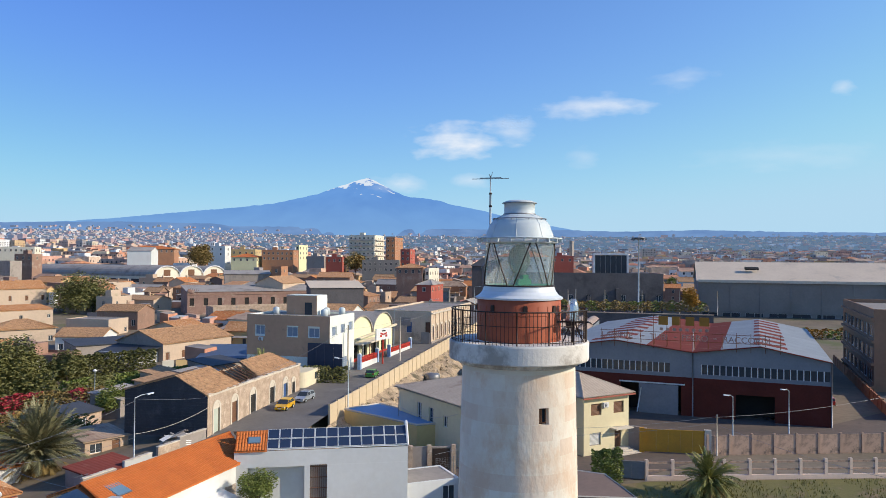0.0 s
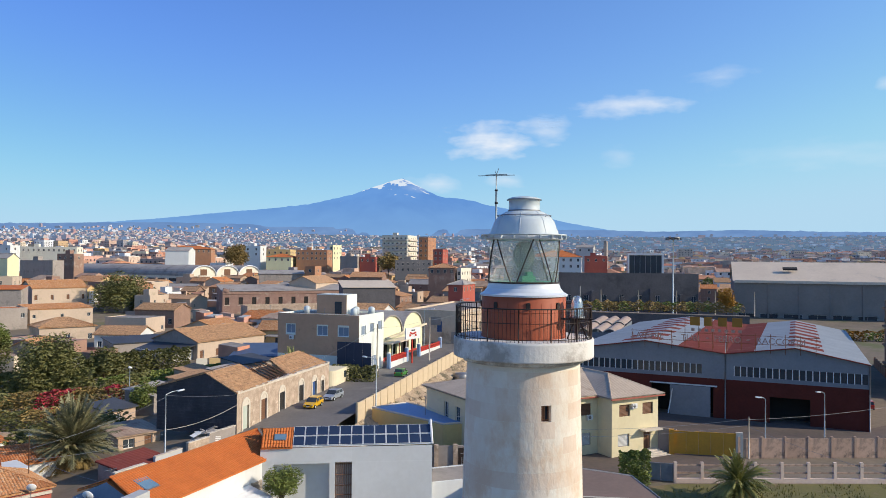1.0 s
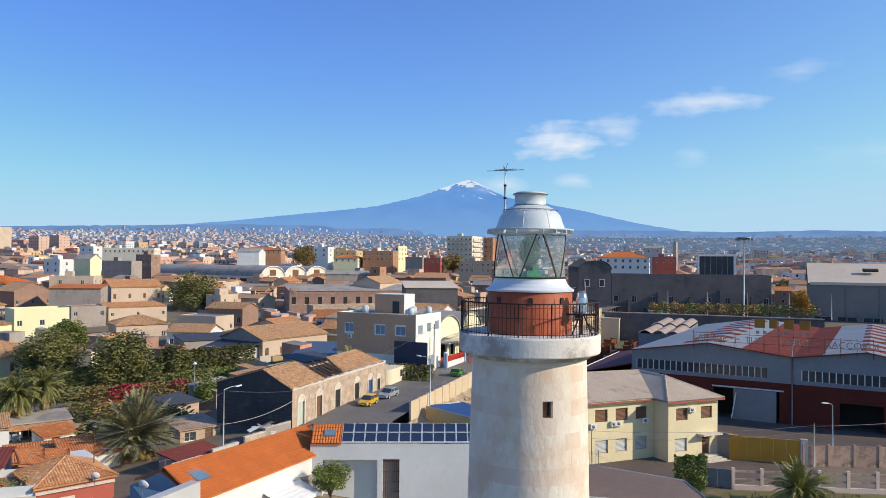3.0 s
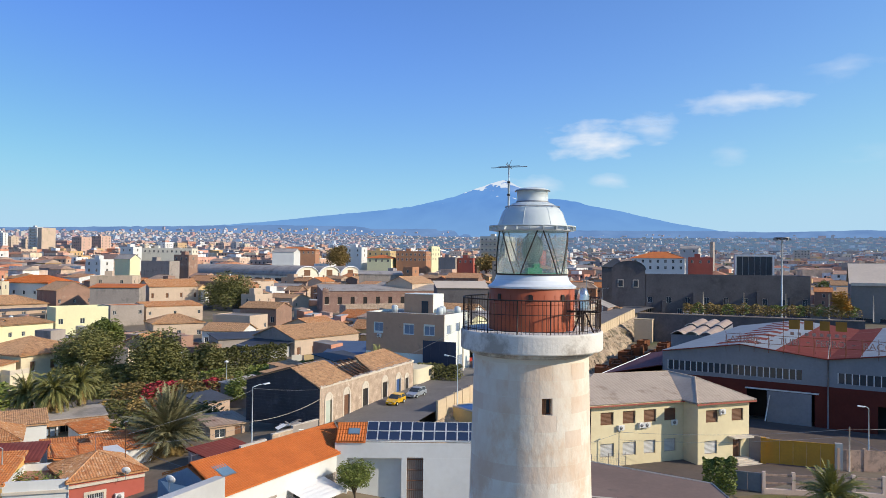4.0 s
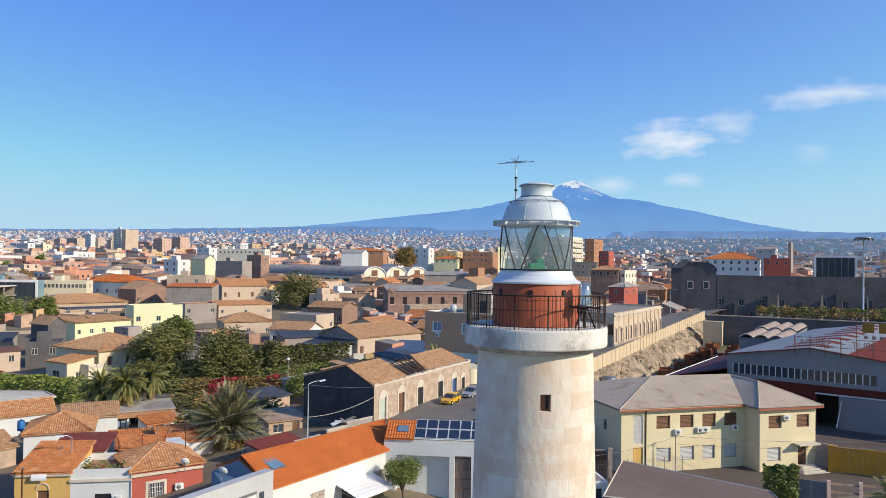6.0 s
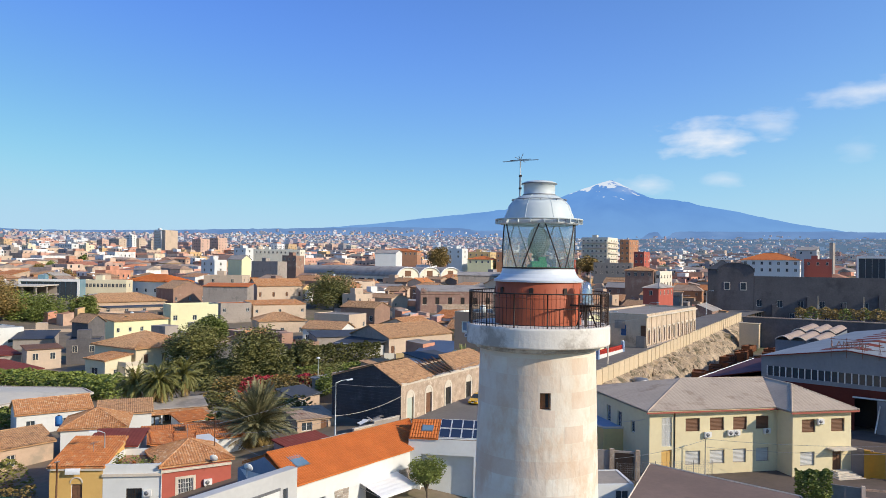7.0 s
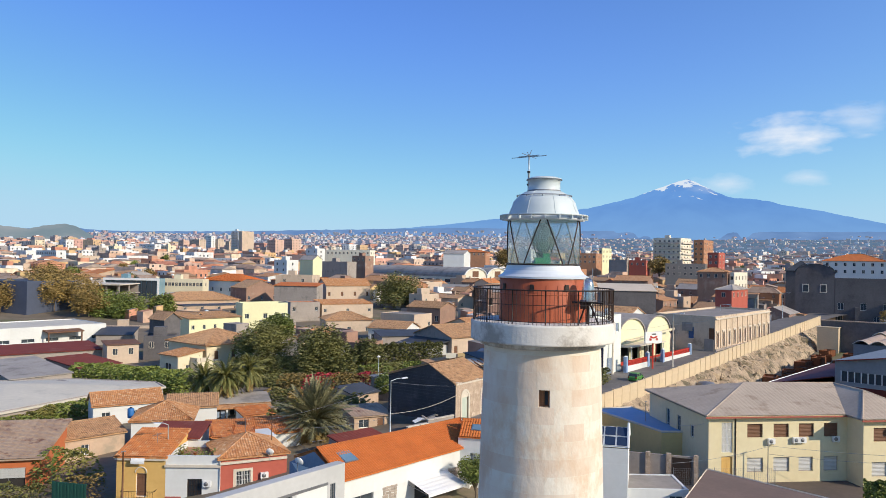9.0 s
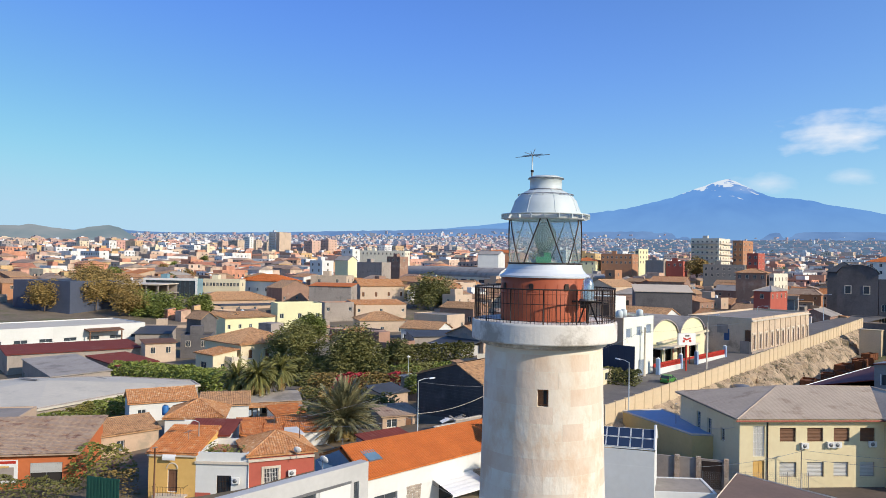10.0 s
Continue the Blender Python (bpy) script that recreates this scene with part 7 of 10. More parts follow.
# The window's dark fill is painted shade under the half-raised shutter.
o = house("orange_shop", "orange shop with a rusty corrugated roof and roller door", -52.0, 63.6, -3.2, 6, 13.0, 11.5, 4.9, M_ORANGER, "shed", M_RUSTCORR, 1.6, {"f": [(8.2, 0.2, 3.4, 3.6, "window")]}, 0.5, tiles=0.9, amp=0.05, fillings={"window": (M_STEELGREY, M_DARK)}, category="shop")
sh = part("roller_shutter", Mesh().box(8.2, 11.6, 0.02, 0.16, 3.76, 3.98), M_ALU, o, "half-raised grey roller shutter")
slat = Mesh().obox((0, 0, 0), (3.3, 0.05, 0.125)).data("shutter_slat", M_ALU)
for i in range(8):
    part("shutter_slat", slat, None, sh, "", pose(9.9, 0.08 + 0.02 * (i % 2), 2.75 + i * 0.135))
pst = part("poster", Mesh().box(2.0, 7.0, -0.06, -0.02, 1.6, 4.2), M_WHITEP, o, "weathered painted panel")
for i, (x, z, w, hh, mm) in enumerate(((2.2, 3.8, 4.6, 0.3, M_REDP), (2.4, 1.9, 1.1, 1.4, M_TAN), (3.7, 2.0, 1.2, 1.2, M_ORANGER), (5.1, 1.9, 1.5, 1.5, M_GREYR), (2.9, 3.3, 3.2, 0.25, M_OCHRE))):
    part("painted_patch", Mesh().box(x, x + w, -0.085, -0.062, z, z + hh), mm, pst)
house("brown_block", "plain brown block with a dark side wall", -60.0, 74.5, -3.2, 8, 9.5, 8.0, 6.2, M_TAN, "flat", M_GREYFLAT, 0, {}, parapet=0.2)
TAKEN.append((-45, 80, 22))
# mid-distance on the street side
town("low_brick_house", "low brown brick house with a tile roof", 16.0, 247.0, 1.4, -38, 14.0, 11.0, 6.0, M_BRICKB, "gable", M_TILEOLD, 1.8, {"f": row_holes(14, 2, 2.2, 1.4, 2.0, "window")}, 0.4, tiles=0.55)
b = town("long_tile_house", "long low house with a pale tile roof and dark gable", 20.6, 163.3, 0.4, 33, 23.0, 15.0, 4.4, M_TANL, "gable", M_TILEOLD, 2.6, {"f": row_holes(23, 5, 1.3, 1.2, 1.9, "shutter")}, 0.4, tiles=0.5)
part("dark_gable", Mesh().face([(-0.05, 15, 0), (-0.05, 0, 0), (-0.05, 0, 5.4), (-0.05, 7.5, 8.0), (-0.05, 15, 5.4)]), M_GREYR, b)
lean = part("lean_to", Mesh().box(-6.0, -0.1, 1.5, 14.0, 0, 3.4), M_GREYL, b, "grey lean-to with small white windows")
part("lean_to_roof", Mesh().obox((-3.0, 7.7, 3.9), (7.2, 14.4, 0.16), 0, 0, -13), M_SLATE, lean)
for i in range(3):
    part("lean_to_window", Mesh().box(-6.08, -6.0, 3.2 + i * 3.6, 4.4 + i * 3.6, 1.3, 2.8), M_WHITEP, lean)
town("tan_box_house", "tan rendered low house with a flat roof", 6.1, 236.0, 0.6, -42, 14.5, 10.0, 5.0, M_TANL, "flat", M_GREYFLAT, 0, {"r": row_holes(10, 2, 2, 1.2, 1.4)}, parapet=0.3)
town("tile_cottage", "low cottage with a broad brown tile roof", -12.0, 222.0, 0.0, 12, 15.0, 12.0, 4.4, M_TANL, "hip", M_TILEOLD, 2.2, {"f": row_holes(15, 3, 1.4, 1.2, 1.6)}, 0.5, tiles=0.55)
town("tile_cottage", "low white cottage with a brown tile roof", 1.0, 203.0, -0.2, -30, 12.0, 10.0, 4.0, M_WHITE, "gable", M_TILEOLD, 1.8, {"f": row_holes(12, 2, 1.4, 1.2, 1.6)}, 0.5, tiles=0.55)
town("blue_sheet_shed", "long shed with a dark blue-grey sheet roof", 4.0, 182.0, -0.8, 12, 24.0, 9.0, 4.0, M_GREYR, "shed", M_SLATE, 0.8, {}, 0.4, tiles=0, category="shed")
# the old brick works, its walls patched and its windows boarded brown
bw = town("brick_works", "long old red-brown brick works with boarded windows", 50.0, 272.0, 3.0, -2, 50.0, 13.0, 9.0, M_BRICKRED, "shed", M_ASB, 2.0, {"f": row_holes(50, 10, 4.6, 1.7, 2.9, "shutter")}, 0.3, tiles=0, fillings={"shutter": (M_BRICKB, M_DARK)})
part("string_course", Mesh().box(-0.1, 50.1, -0.2, 0.0, 8.7, 9.0), M_BRICKB, bw)
for q in row_holes(50, 10, 4.6, 1.7, 2.9):
    part("window_sill", Mesh().box(q[0] - 0.2, q[0] + 1.9, -0.15, 0.0, 4.4, 4.6), M_TRIM, bw)
part("broken_corner", Mesh().obox((1.2, 0.2, 10.2), (2.2, 1.0, 1.2), 0, 0, 18), M_BRICKRED, bw)
for i in range(5):
    part("roof_debris", Mesh().tube([(0.5 + i * 0.9, 0.2, 9.6), (1.6 + i * 0.7, 1.8, 11.4 - 0.2 * i)], 0.07, 4), M_WOODBR, bw)
town("ruin_wall_house", "roofless pale stone ruin in front of the brick works", 54.0, 250.0, 2.0, 0, 40.0, 10.0, 4.6, M_STONE, "flat", M_ASB, 0, {"f": row_holes(40, 7, 1.5, 1.3, 2.0)}, parapet=0.8)
# three vaulted sheds
vt = thing("vaulted_sheds", "three cream barrel-vaulted sheds with grey roofs", "warehouse", pose(61.4, 402.0, 6.5, 0, 0, 31))
keep(61.4, 402, 31, 52, 130)
m = Mesh()
wall_face(m, (0, 130, 0), (0, -1, 0), 130, 8.2, [(4 + i * 9, 5.0, 6.5, 1.8) for i in range(14)], 0.3)
wall_face(m, (52, 0, 0), (0, 1, 0), 130, 8.2)
for k in range(3):
    cx, r = 8.67 + 17.33 * k, 8.67
    arc = [(cx + r * math.cos(math.pi * i / 14), 0, 8.2 + 5.4 * math.sin(math.pi * i / 14)) for i in range(15)]
    m.face([(cx - r, 0, 0), (cx + r, 0, 0), *arc])
    vm = Mesh()
    for i in range(14):
        a0, a1 = math.pi * i / 14, math.pi * (i + 1) / 14
        q = lambda a, y: (cx + (r + 0.2) * math.cos(a), y, 8.2 + 5.6 * math.sin(a))
        vm.face([q(a0, -0.6), q(a0, 130), q(a1, 130), q(a1, -0.6)], True)
    part("vault_roof", vm, M_ASB, vt)
    part("vault_rim", Mesh().tube([(cx + (r + 0.1) * math.cos(math.pi * i / 14), -0.5, 8.2 + 5.5 * math.sin(math.pi * i / 14)) for i in range(15)], 0.35, 4), M_WHITEP, vt)
    part("vault_window", Mesh().box(cx - 2.3, cx + 2.3, -0.12, 0.02, 8.4, 11.8), M_WOODBR, vt)
part("wall", m, M_CREAM3, vt)
part("side_glass", Mesh().box(0.25, 0.3, 2, 129, 4.9, 6.9), M_PANE, vt)
# dark tuff works on the right, its vaulted end and the great hangar
dk = town("dark_stone_works", "long dark stone industrial hall with small windows", 163.0, 218.0, 4.2, -33.7, 58.0, 18.0, 15.0, M_DARKST, "flat", M_GREYFLAT, 0, {"f": row_holes(58, 9, 6.0, 1.8, 2.4) + row_holes(58, 6, 2.0, 1.6, 2.0), "r": [(4, 6, 2, 3), (11, 6, 2, 3)]}, parapet=0.8)
part("end_wall", Mesh().box(58.0, 58.15, 0, 18, 0, 16.9), M_BRICKB, dk, "tan brick end wall")
ve = thing("vaulted_hall", "dark vaulted stone hall beside the street", "hall", pose(152.5, 224.9, 3.4, 0, 0, -33.7))
keep(152, 225, -33.7, 14, 22)
vm = Mesh()
arc = [(6.2 + 6.2 * math.cos(math.pi * i / 12), 0, 18.2 + 3.5 * math.sin(math.pi * i / 12)) for i in range(13)]
vm.face([(0, 0, 0), (12.4, 0, 0), *arc])
wall_face(vm, (0, 22, 0), (0, -1, 0), 22, 18.2)
part("wall", vm, M_DARKST, ve)
vr = Mesh()
for i in range(12):
    a0, a1 = math.pi * i / 12, math.pi * (i + 1) / 12
    q = lambda a, y: (6.2 + 6.5 * math.cos(a), y, 18.2 + 3.8 * math.sin(a))
    vr.face([q(a0, -0.4), q(a0, 22), q(a1, 22), q(a1, -0.4)], True)
part("roof", vr, M_SLATE, ve)
for x in (2.2, 7.8):
    part("window", Mesh().box(x, x + 2.2, -0.08, 0.02, 11.5, 14.5), M_TRIM, ve)
    part("window", Mesh().box(x + 0.3, x + 1.9, -0.12, 0.0, 11.8, 14.2), M_PANE, ve)
house("yard_hut", "low tan yard building at the foot of the vaulted hall", 150.5, 219.0, 3.6, -30, 11.0, 5.0, 3.4, M_TAN, "flat", M_GREYFLAT, 0, {"f": [(2, 1.0, 1.2, 1.4, "window")]}, parapet=0.4, category="hut")
house("yard_hut", "small white hut in the works yard", 172.5, 207.5, 3.6, -33, 5.0, 3.5, 2.6, M_WHITE, "shed", M_ASB, 0.4, {"f": [(1.6, 0.2, 1.0, 2.0, "door")]}, 0.2, tiles=0, category="hut")
for i in range(5):
    part("wall_buttress", Mesh().box(6.0 + i * 11.2, 7.2 + i * 11.2, -1.2, 0.0, 0, 7.0 + (i * 3) % 5), M_DARKST, dk)
for i in range(16):
    part("parapet_block", Mesh().box(1.0 + i * 3.55, 2.2 + i * 3.55 + (i * 7 % 5) * 0.2, -0.02, 0.5, 15.8, 15.95 + (i * 5 % 7) * 0.09), M_DARKST, dk)
hg = town("great_hangar", "huge grey hangar with a pale ridged roof", 219.0, 175.4, 3.5, -48, 130.0, 40.0, 14.5, M_HANGAR, "gable", M_CREAMROOF, 7.0, {"f": row_holes(130, 16, 1.2, 6.2, 2.0)}, 0.6, tiles=0)
part("eave_band", Mesh().box(0, 130, -0.7, -0.55, 14.6, 15.6), M_TRIM, hg)
part("roof_hatch", Mesh().obox((20, 9, 20.0), (5, 2.0, 0.6), 0, 19), M_DARK, hg)
for i in range(13):
    part("pilaster", Mesh().box(i * 10.5 + 1, i * 10.5 + 1.6, -0.25, 0.0, 0, 14.8), M_HANGAR, hg)
br = house("brown_depot", "four-storey brown depot with deep bands of windows", 132.0, 61.0, -0.5, -53, 30.0, 46.0, 15.5, M_DEPOT, "flat", M_GREYFLAT, 0, {"l": [(2 + i * 6.2, 2.0 + j * 4.4, 5.0, 2.4, "window") for i in range(7) for j in range(3)]}, parapet=0.9)
for j in range(4):
    part("floor_band", Mesh().box(-0.5, 0.0, 0, 46, 1.0 + j * 4.4, 1.5 + j * 4.4), M_DEPOT, br)
TAKEN.append((165, 70, 45))
# lamp mast and a few tall blocks
mast = thing("floodlight_mast", "tall grey floodlight mast behind the works", "mast", pose(196.0, 184.0, 5.0))
part("pole", Mesh().tube([(0, 0, 0), (0, 0, 29)], 0.32, 8, 0.2), M_SILVER, mast)
part("head_frame", Mesh().lathe([(0.4, 28.0), (2.6, 28.6), (2.6, 28.9), (0.4, 29.0)], 12), M_STEELGREY, mast)
for i in range(8):
    a = math.pi * i / 4
    part("floodlight", Mesh().obox((0, 0, 0), (0.9, 0.5, 0.7)), M_STEELGREY, mast, "", pose(2.5 * math.cos(a), 2.5 * math.sin(a), 28.2, 0, 0, 45 * i))


# ---- tall blocks that stand out of the city ----
def landmark(name, label, x, y, ang, w, d, top, wall, roof="flat", roof_mat=None, rise=2.0, rows=0, cols=0, balconies=False, bays=0, side_rows=0):
    """A building that stands out of the town: its front's left end at x, y, its wall head at the height top."""
    keep(x, y, ang, w, d)
    z = min(ground_z(x, y), ground_z(x + 12, y + 12)) - 1.5
    h = top - z - (0.5 if roof == "flat" else 0.0)
    t = house(name, label, x, y, z, ang, w, d, h, wall, roof, roof_mat, rise, {}, 0.4, "building", "landmarks of the town", parapet=0.5, tiles=0)
    top_z = h - 1.0
    step = 3.3 if rows * 3.3 < h else h / rows
    for j in range(rows):
        zz = top_z - 1.6 - j * step
        for i in range(cols):
            far_window(t, ((i + 0.5) * w / cols - 0.6, -0.07, zz), 0, 1.2, 1.6, M_PANE)
        for i in range(max(1, int(d / 4.5))):
            far_window(t, (w + 0.07, (i + 0.5) * d / max(1, int(d / 4.5)) - 0.6, zz), 90, 1.2, 1.6, M_WOODBR if i % 2 else M_PANE)
        if balconies:
            part("balcony", Mesh().box(0.5, w - 0.5, -1.3, -0.05, zz - 0.5, zz - 0.3).box(0.5, w - 0.5, -1.3, -1.2, zz - 0.3, zz + 0.6), M_TRIM, t)
            part("balcony", Mesh().box(w + 0.05, w + 1.2, 0.8, d - 0.8, zz - 0.5, zz - 0.3).box(w + 1.1, w + 1.2, 0.8, d - 0.8, zz - 0.3, zz + 0.6), M_TRIM, t)
    if bays:
        part("frame", Mesh().box(-0.4, w + 0.4, -0.5, 0.0, h - 0.3, h + 0.7).box(-0.4, 0.4, -0.5, 0.0, 0, h - 0.3).box(w - 0.4, w + 0.4, -0.5, 0.0, 0, h - 0.3), M_WHITEP, t, "white concrete frame")
        for i in range(bays):
            part("glazed_bay", Mesh().box(0.6 + i * (w - 1.2) / bays, 0.4 + (i + 1) * (w - 1.2) / bays, -0.12, -0.02, 1.0, h - 0.5), M_PANE, t)
    if roof == "flat" and w > 7:
        part("stair_head", Mesh().box(w * 0.25, w * 0.25 + 3.0, d * 0.4, d * 0.4 + 3.0, h, h + 2.4), wall, t)
    return t


landmark("white_hall", "blank white gabled hall among the town roofs", 59.0, 477.3, -22.0, 14.2, 20.0, 29.2, M_WHITE, "gable", M_ASB, 2.2, 0, 0)
landmark("orange_block", "long brick-orange block under a bright tiled roof", 68.5, 538.9, -20.0, 30.8, 20.0, 31.2, M_BRICKR, "hip", M_TILE, 2.0, 1, 9)
landmark("pale_block", "pale grey block with a white end wall", 111.5, 490.8, -44.0, 12.5, 8.1, 33.1, M_WHITE, "flat", M_GREYFLAT, 0.0, 2, 2)
landmark("yellow_house", "lemon-yellow house under an orange hipped roof", 120.1, 465.6, -30.0, 16.4, 20.0, 25.8, M_LEMON, "hip", M_TILE, 2.2, 1, 4)
landmark("yellow_block", "upper storeys in faded yellow and ochre render", 128.0, 494.6, -30.0, 16.4, 20.0, 31.1, M_OCHREL, "flat", M_TERR, 0.0, 1, 4)
landmark("orange_block", "orange-brown block with a row of windows", 138.7, 460.3, -30.0, 20.5, 19.6, 30.6, M_BRICKR, "flat", M_TERR, 0.0, 2, 7)
landmark("yellow_block", "tall bright yellow narrow house", 165.0, 469.4, -44.0, 2.5, 15.0, 34.4, M_LEMON, "flat", M_GREYFLAT, 0.0, 3, 1)
landmark("grey_block", "plain dark grey rendered block", 158.9, 432.8, -44.0, 11.9, 7.5, 26.6, M_GREYR, "flat", M_GREYFLAT, 0.0, 0, 0)
landmark("red_house", "dark red house between the grey blocks", 169.6, 426.1, -35.0, 10.4, 10.7, 26.3, M_REDR, "flat", M_ASB, 0.0, 1, 3)
landmark("brick_tower", "square brown brick roof tower with an orange top", 106.1, 342.9, -44.0, 5.2, 7.9, 21.0, M_BRICKR, "flat", M_TERR, 0.0, 1, 1)
landmark("tile_house", "low house with a broad brown tile gable", 87.4, 272.6, 46.0, 22.4, 12.0, 14.9, M_TANL, "gable", M_TILEOLD, 2.6, 0, 0)
landmark("tile_house", "brown tiled house in front of the round bushes", 114.1, 302.6, -30.0, 14.9, 20.0, 16.6, M_BRICKB, "gable", M_TILEMID, 2.0, 0, 0)
landmark("long_shed", "long shed with a pale ribbed fibre-cement roof", 80.7, 224.7, -14.0, 18.5, 12.0, 14.9, M_DARKST, "shed", M_CREAMROOF, 2.0, 0, 0)
landmark("long_shed", "low shed with a grey corrugated roof", 85.1, 351.0, -14.0, 22.1, 12.0, 17.1, M_GREYR, "shed", M_ASB, 1.6, 0, 0)
landmark("apartment_block", "shaded grey apartment block with balcony rows", 184.3, 423.8, -44.0, 17.2, 20.0, 40.5, M_CREAM3, "flat", M_GREYFLAT, 0.0, 6, 6, balconies=True)
landmark("apartment_block", "lower orange-brown annex beside the apartment block", 213.1, 428.0, -44.0, 6.2, 20.0, 39.8, M_BRICKR, "flat", M_GREYFLAT, 0.0, 5, 2)
landmark("blue_grey_block", "long blue-grey block with tall windows", 169.0, 371.1, -30.0, 20.9, 20.0, 24.6, M_HANGAR, "flat", M_GREYFLAT, 0.0, 2, 7)
landmark("brown_house", "brown house with a hipped tile roof on the street", 140.0, 274.1, -36.0, 11.7, 10.8, 21.4, M_BRICKB, "hip", M_TILEMID, 1.6, 1, 4)
landmark("red_block", "dark red rendered block with a flat roof", 193.4, 370.4, -44.0, 5.8, 11.6, 31.0, M_REDR, "flat", M_GREYFLAT, 0.0, 3, 2)
landmark("red_house", "small red-fronted house under a grey sheet roof", 119.0, 218.3, -44.0, 5.4, 20.0, 15.8, M_REDR, "hip", M_ASB, 1.6, 1, 1)
landmark("cream_house", "ornate cream corner house with tall windows", 151.0, 268.1, -44.0, 1.9, 20.0, 21.1, M_CREAM3, "flat", M_GREYFLAT, 0.0, 2, 1)
# Wall colour darkened to sink into the shaded street below.
landmark("dark_shed", "dark slate-roofed hip shed beside the vaulted hall", 170.9, 260.3, -34.0, 11.0, 10.0, 22.6, M_DARKST, "hip", M_SLATE, 3.4, 0, 0)
landmark("hotel", "white two-storey hotel under a bright orange hipped roof", 219.5, 307.6, -40.0, 26.3, 20.0, 27.1, M_WHITE, "hip", M_TILE, 3.2, 2, 7)
landmark("red_block", "dark red block beside the hotel", 256.7, 309.1, -40.0, 12.6, 12.0, 27.7, M_REDR, "flat", M_GREYFLAT, 0.0, 1, 3)
landmark("grey_block", "blue-grey gabled block behind the hotel", 300.6, 371.3, -44.0, 11.3, 20.0, 33.9, M_GREYL, "gable", M_ASB, 1.8, 1, 2)
landmark("glazed_works", "works block with a white frame and dark glazed bays", 277.0, 295.9, -38.0, 18.6, 12.0, 29.2, M_GREYL, "flat", M_GREYFLAT, 0.0, 0, 0, bays=6)
landmark("chimney_block", "narrow dark concrete tower", 326.9, 374.4, -44.0, 2.0, 20.0, 38.8, M_GREYR, "flat", M_GREYFLAT, 0.0, 0, 0)
landmark("tower_block", "tall tan tower block with a blank end wall", -135.3, 905.6, -44.0, 6.3, 17.7, 56.1, M_TANL, "flat", M_GREYFLAT, 0.0, 0, 0)
landmark("tower_block", "tall grey and white slab with balcony bands", -149.0, 940.0, -44.0, 13.8, 7.5, 57.6, M_WHITE, "flat", M_GREYFLAT, 0.0, 10, 2, balconies=True)
landmark("balcony_house", "white corner house with two floors of balconies", -46.0, 405.3, -44.0, 10.4, 8.5, 23.2, M_WHITE, "flat", M_GREYFLAT, 0.0, 2, 2, side_rows=2)
landmark("lemon_house", "gabled house with a lemon-yellow end wall", -33.9, 436.7, -44.0, 11.5, 7.5, 23.7, M_LEMON, "gable", M_ASB, 2.4, 0, 0)
landmark("dark_workshop", "long low dark grey workshop", -19.6, 412.7, -44.0, 19.8, 7.5, 22.7, M_GREYR, "flat", M_SLATE, 0.0, 0, 0)
landmark("long_block", "long cream block with regular windows", -24.2, 555.2, -25.0, 39.4, 10.1, 31.2, M_CREAM3, "flat", M_GREYFLAT, 0.0, 1, 12)
landmark("pale_block", "blue-grey and white corner block", -34.9, 526.8, -44.0, 11.5, 7.5, 31.5, M_WHITE, "flat", M_GREYFLAT, 0.0, 2, 2)
landmark("brick_block", "brown brick block with few windows", -2.3, 446.4, -44.0, 11.1, 7.5, 26.3, M_BRICKB, "flat", M_TERR, 0.0, 1, 3)
landmark("red_roof_house", "long low house with a flat red roof", -34.4, 283.1, -14.0, 17.5, 9.0, 13.2, M_GREYR, "shed", M_TILE, 1.0, 0, 0)
landmark("white_ruin", "roofless stone hall with arched openings", -36.7, 312.8, -14.0, 16.5, 12.3, 16.7, M_TANL, "flat", M_GREYFLAT, 0.0, 1, 2)
landmark("city_block", "city apartment block in faded pink", -239.5, 1062.9, -44.0, 12.1, 9.5, 47.0, M_PINK, "flat", M_GREYFLAT, 0.0, 7, 4)
landmark("city_block", "city apartment block in warm tan render", -236.7, 1123.7, -44.0, 23.2, 12.3, 50.0, M_TANL, "flat", M_GREYFLAT, 0.0, 7, 8)
landmark("city_block", "city apartment block in white render", -222.8, 1170.6, -44.0, 15.4, 7.5, 57.0, M_WHITE, "flat", M_GREYFLAT, 0.0, 7, 5)
landmark("city_block", "city apartment block in tan render", -207.1, 1166.5, -44.0, 7.1, 11.1, 52.0, M_TANL, "flat", M_GREYFLAT, 0.0, 7, 2)
landmark("city_block", "city apartment block in cream render", -192.0, 765.5, -44.0, 11.3, 8.9, 35.3, M_CREAM, "flat", M_GREYFLAT, 0.0, 4, 4)
landmark("city_block", "city apartment block in white render", -213.6, 786.6, -44.0, 17.8, 7.5, 36.5, M_WHITE, "flat", M_GREYFLAT, 0.0, 4, 6)
landmark("city_block", "city apartment block in cream render", -227.2, 713.4, -44.0, 9.4, 7.5, 33.2, M_CREAM, "flat", M_GREYFLAT, 0.0, 4, 3)
landmark("city_block", "city apartment block in grey render", -241.3, 711.1, -44.0, 11.6, 7.5, 31.3, M_GREYR, "flat", M_GREYFLAT, 0.0, 4, 4)
landmark("city_block", "city apartment block in white render", -240.2, 581.6, -44.0, 30.6, 7.5, 27.3, M_WHITE, "flat", M_GREYFLAT, 0.0, 4, 11)
landmark("city_block", "city apartment block in tan render", -219.3, 579.6, -44.0, 20.8, 16.9, 23.8, M_TANL, "flat", M_GREYFLAT, 0.0, 4, 7)
landmark("city_block", "city apartment block in tan render", -161.0, 971.4, -44.0, 7.3, 9.2, 45.0, M_TANL, "flat", M_GREYFLAT, 0.0, 7, 2)
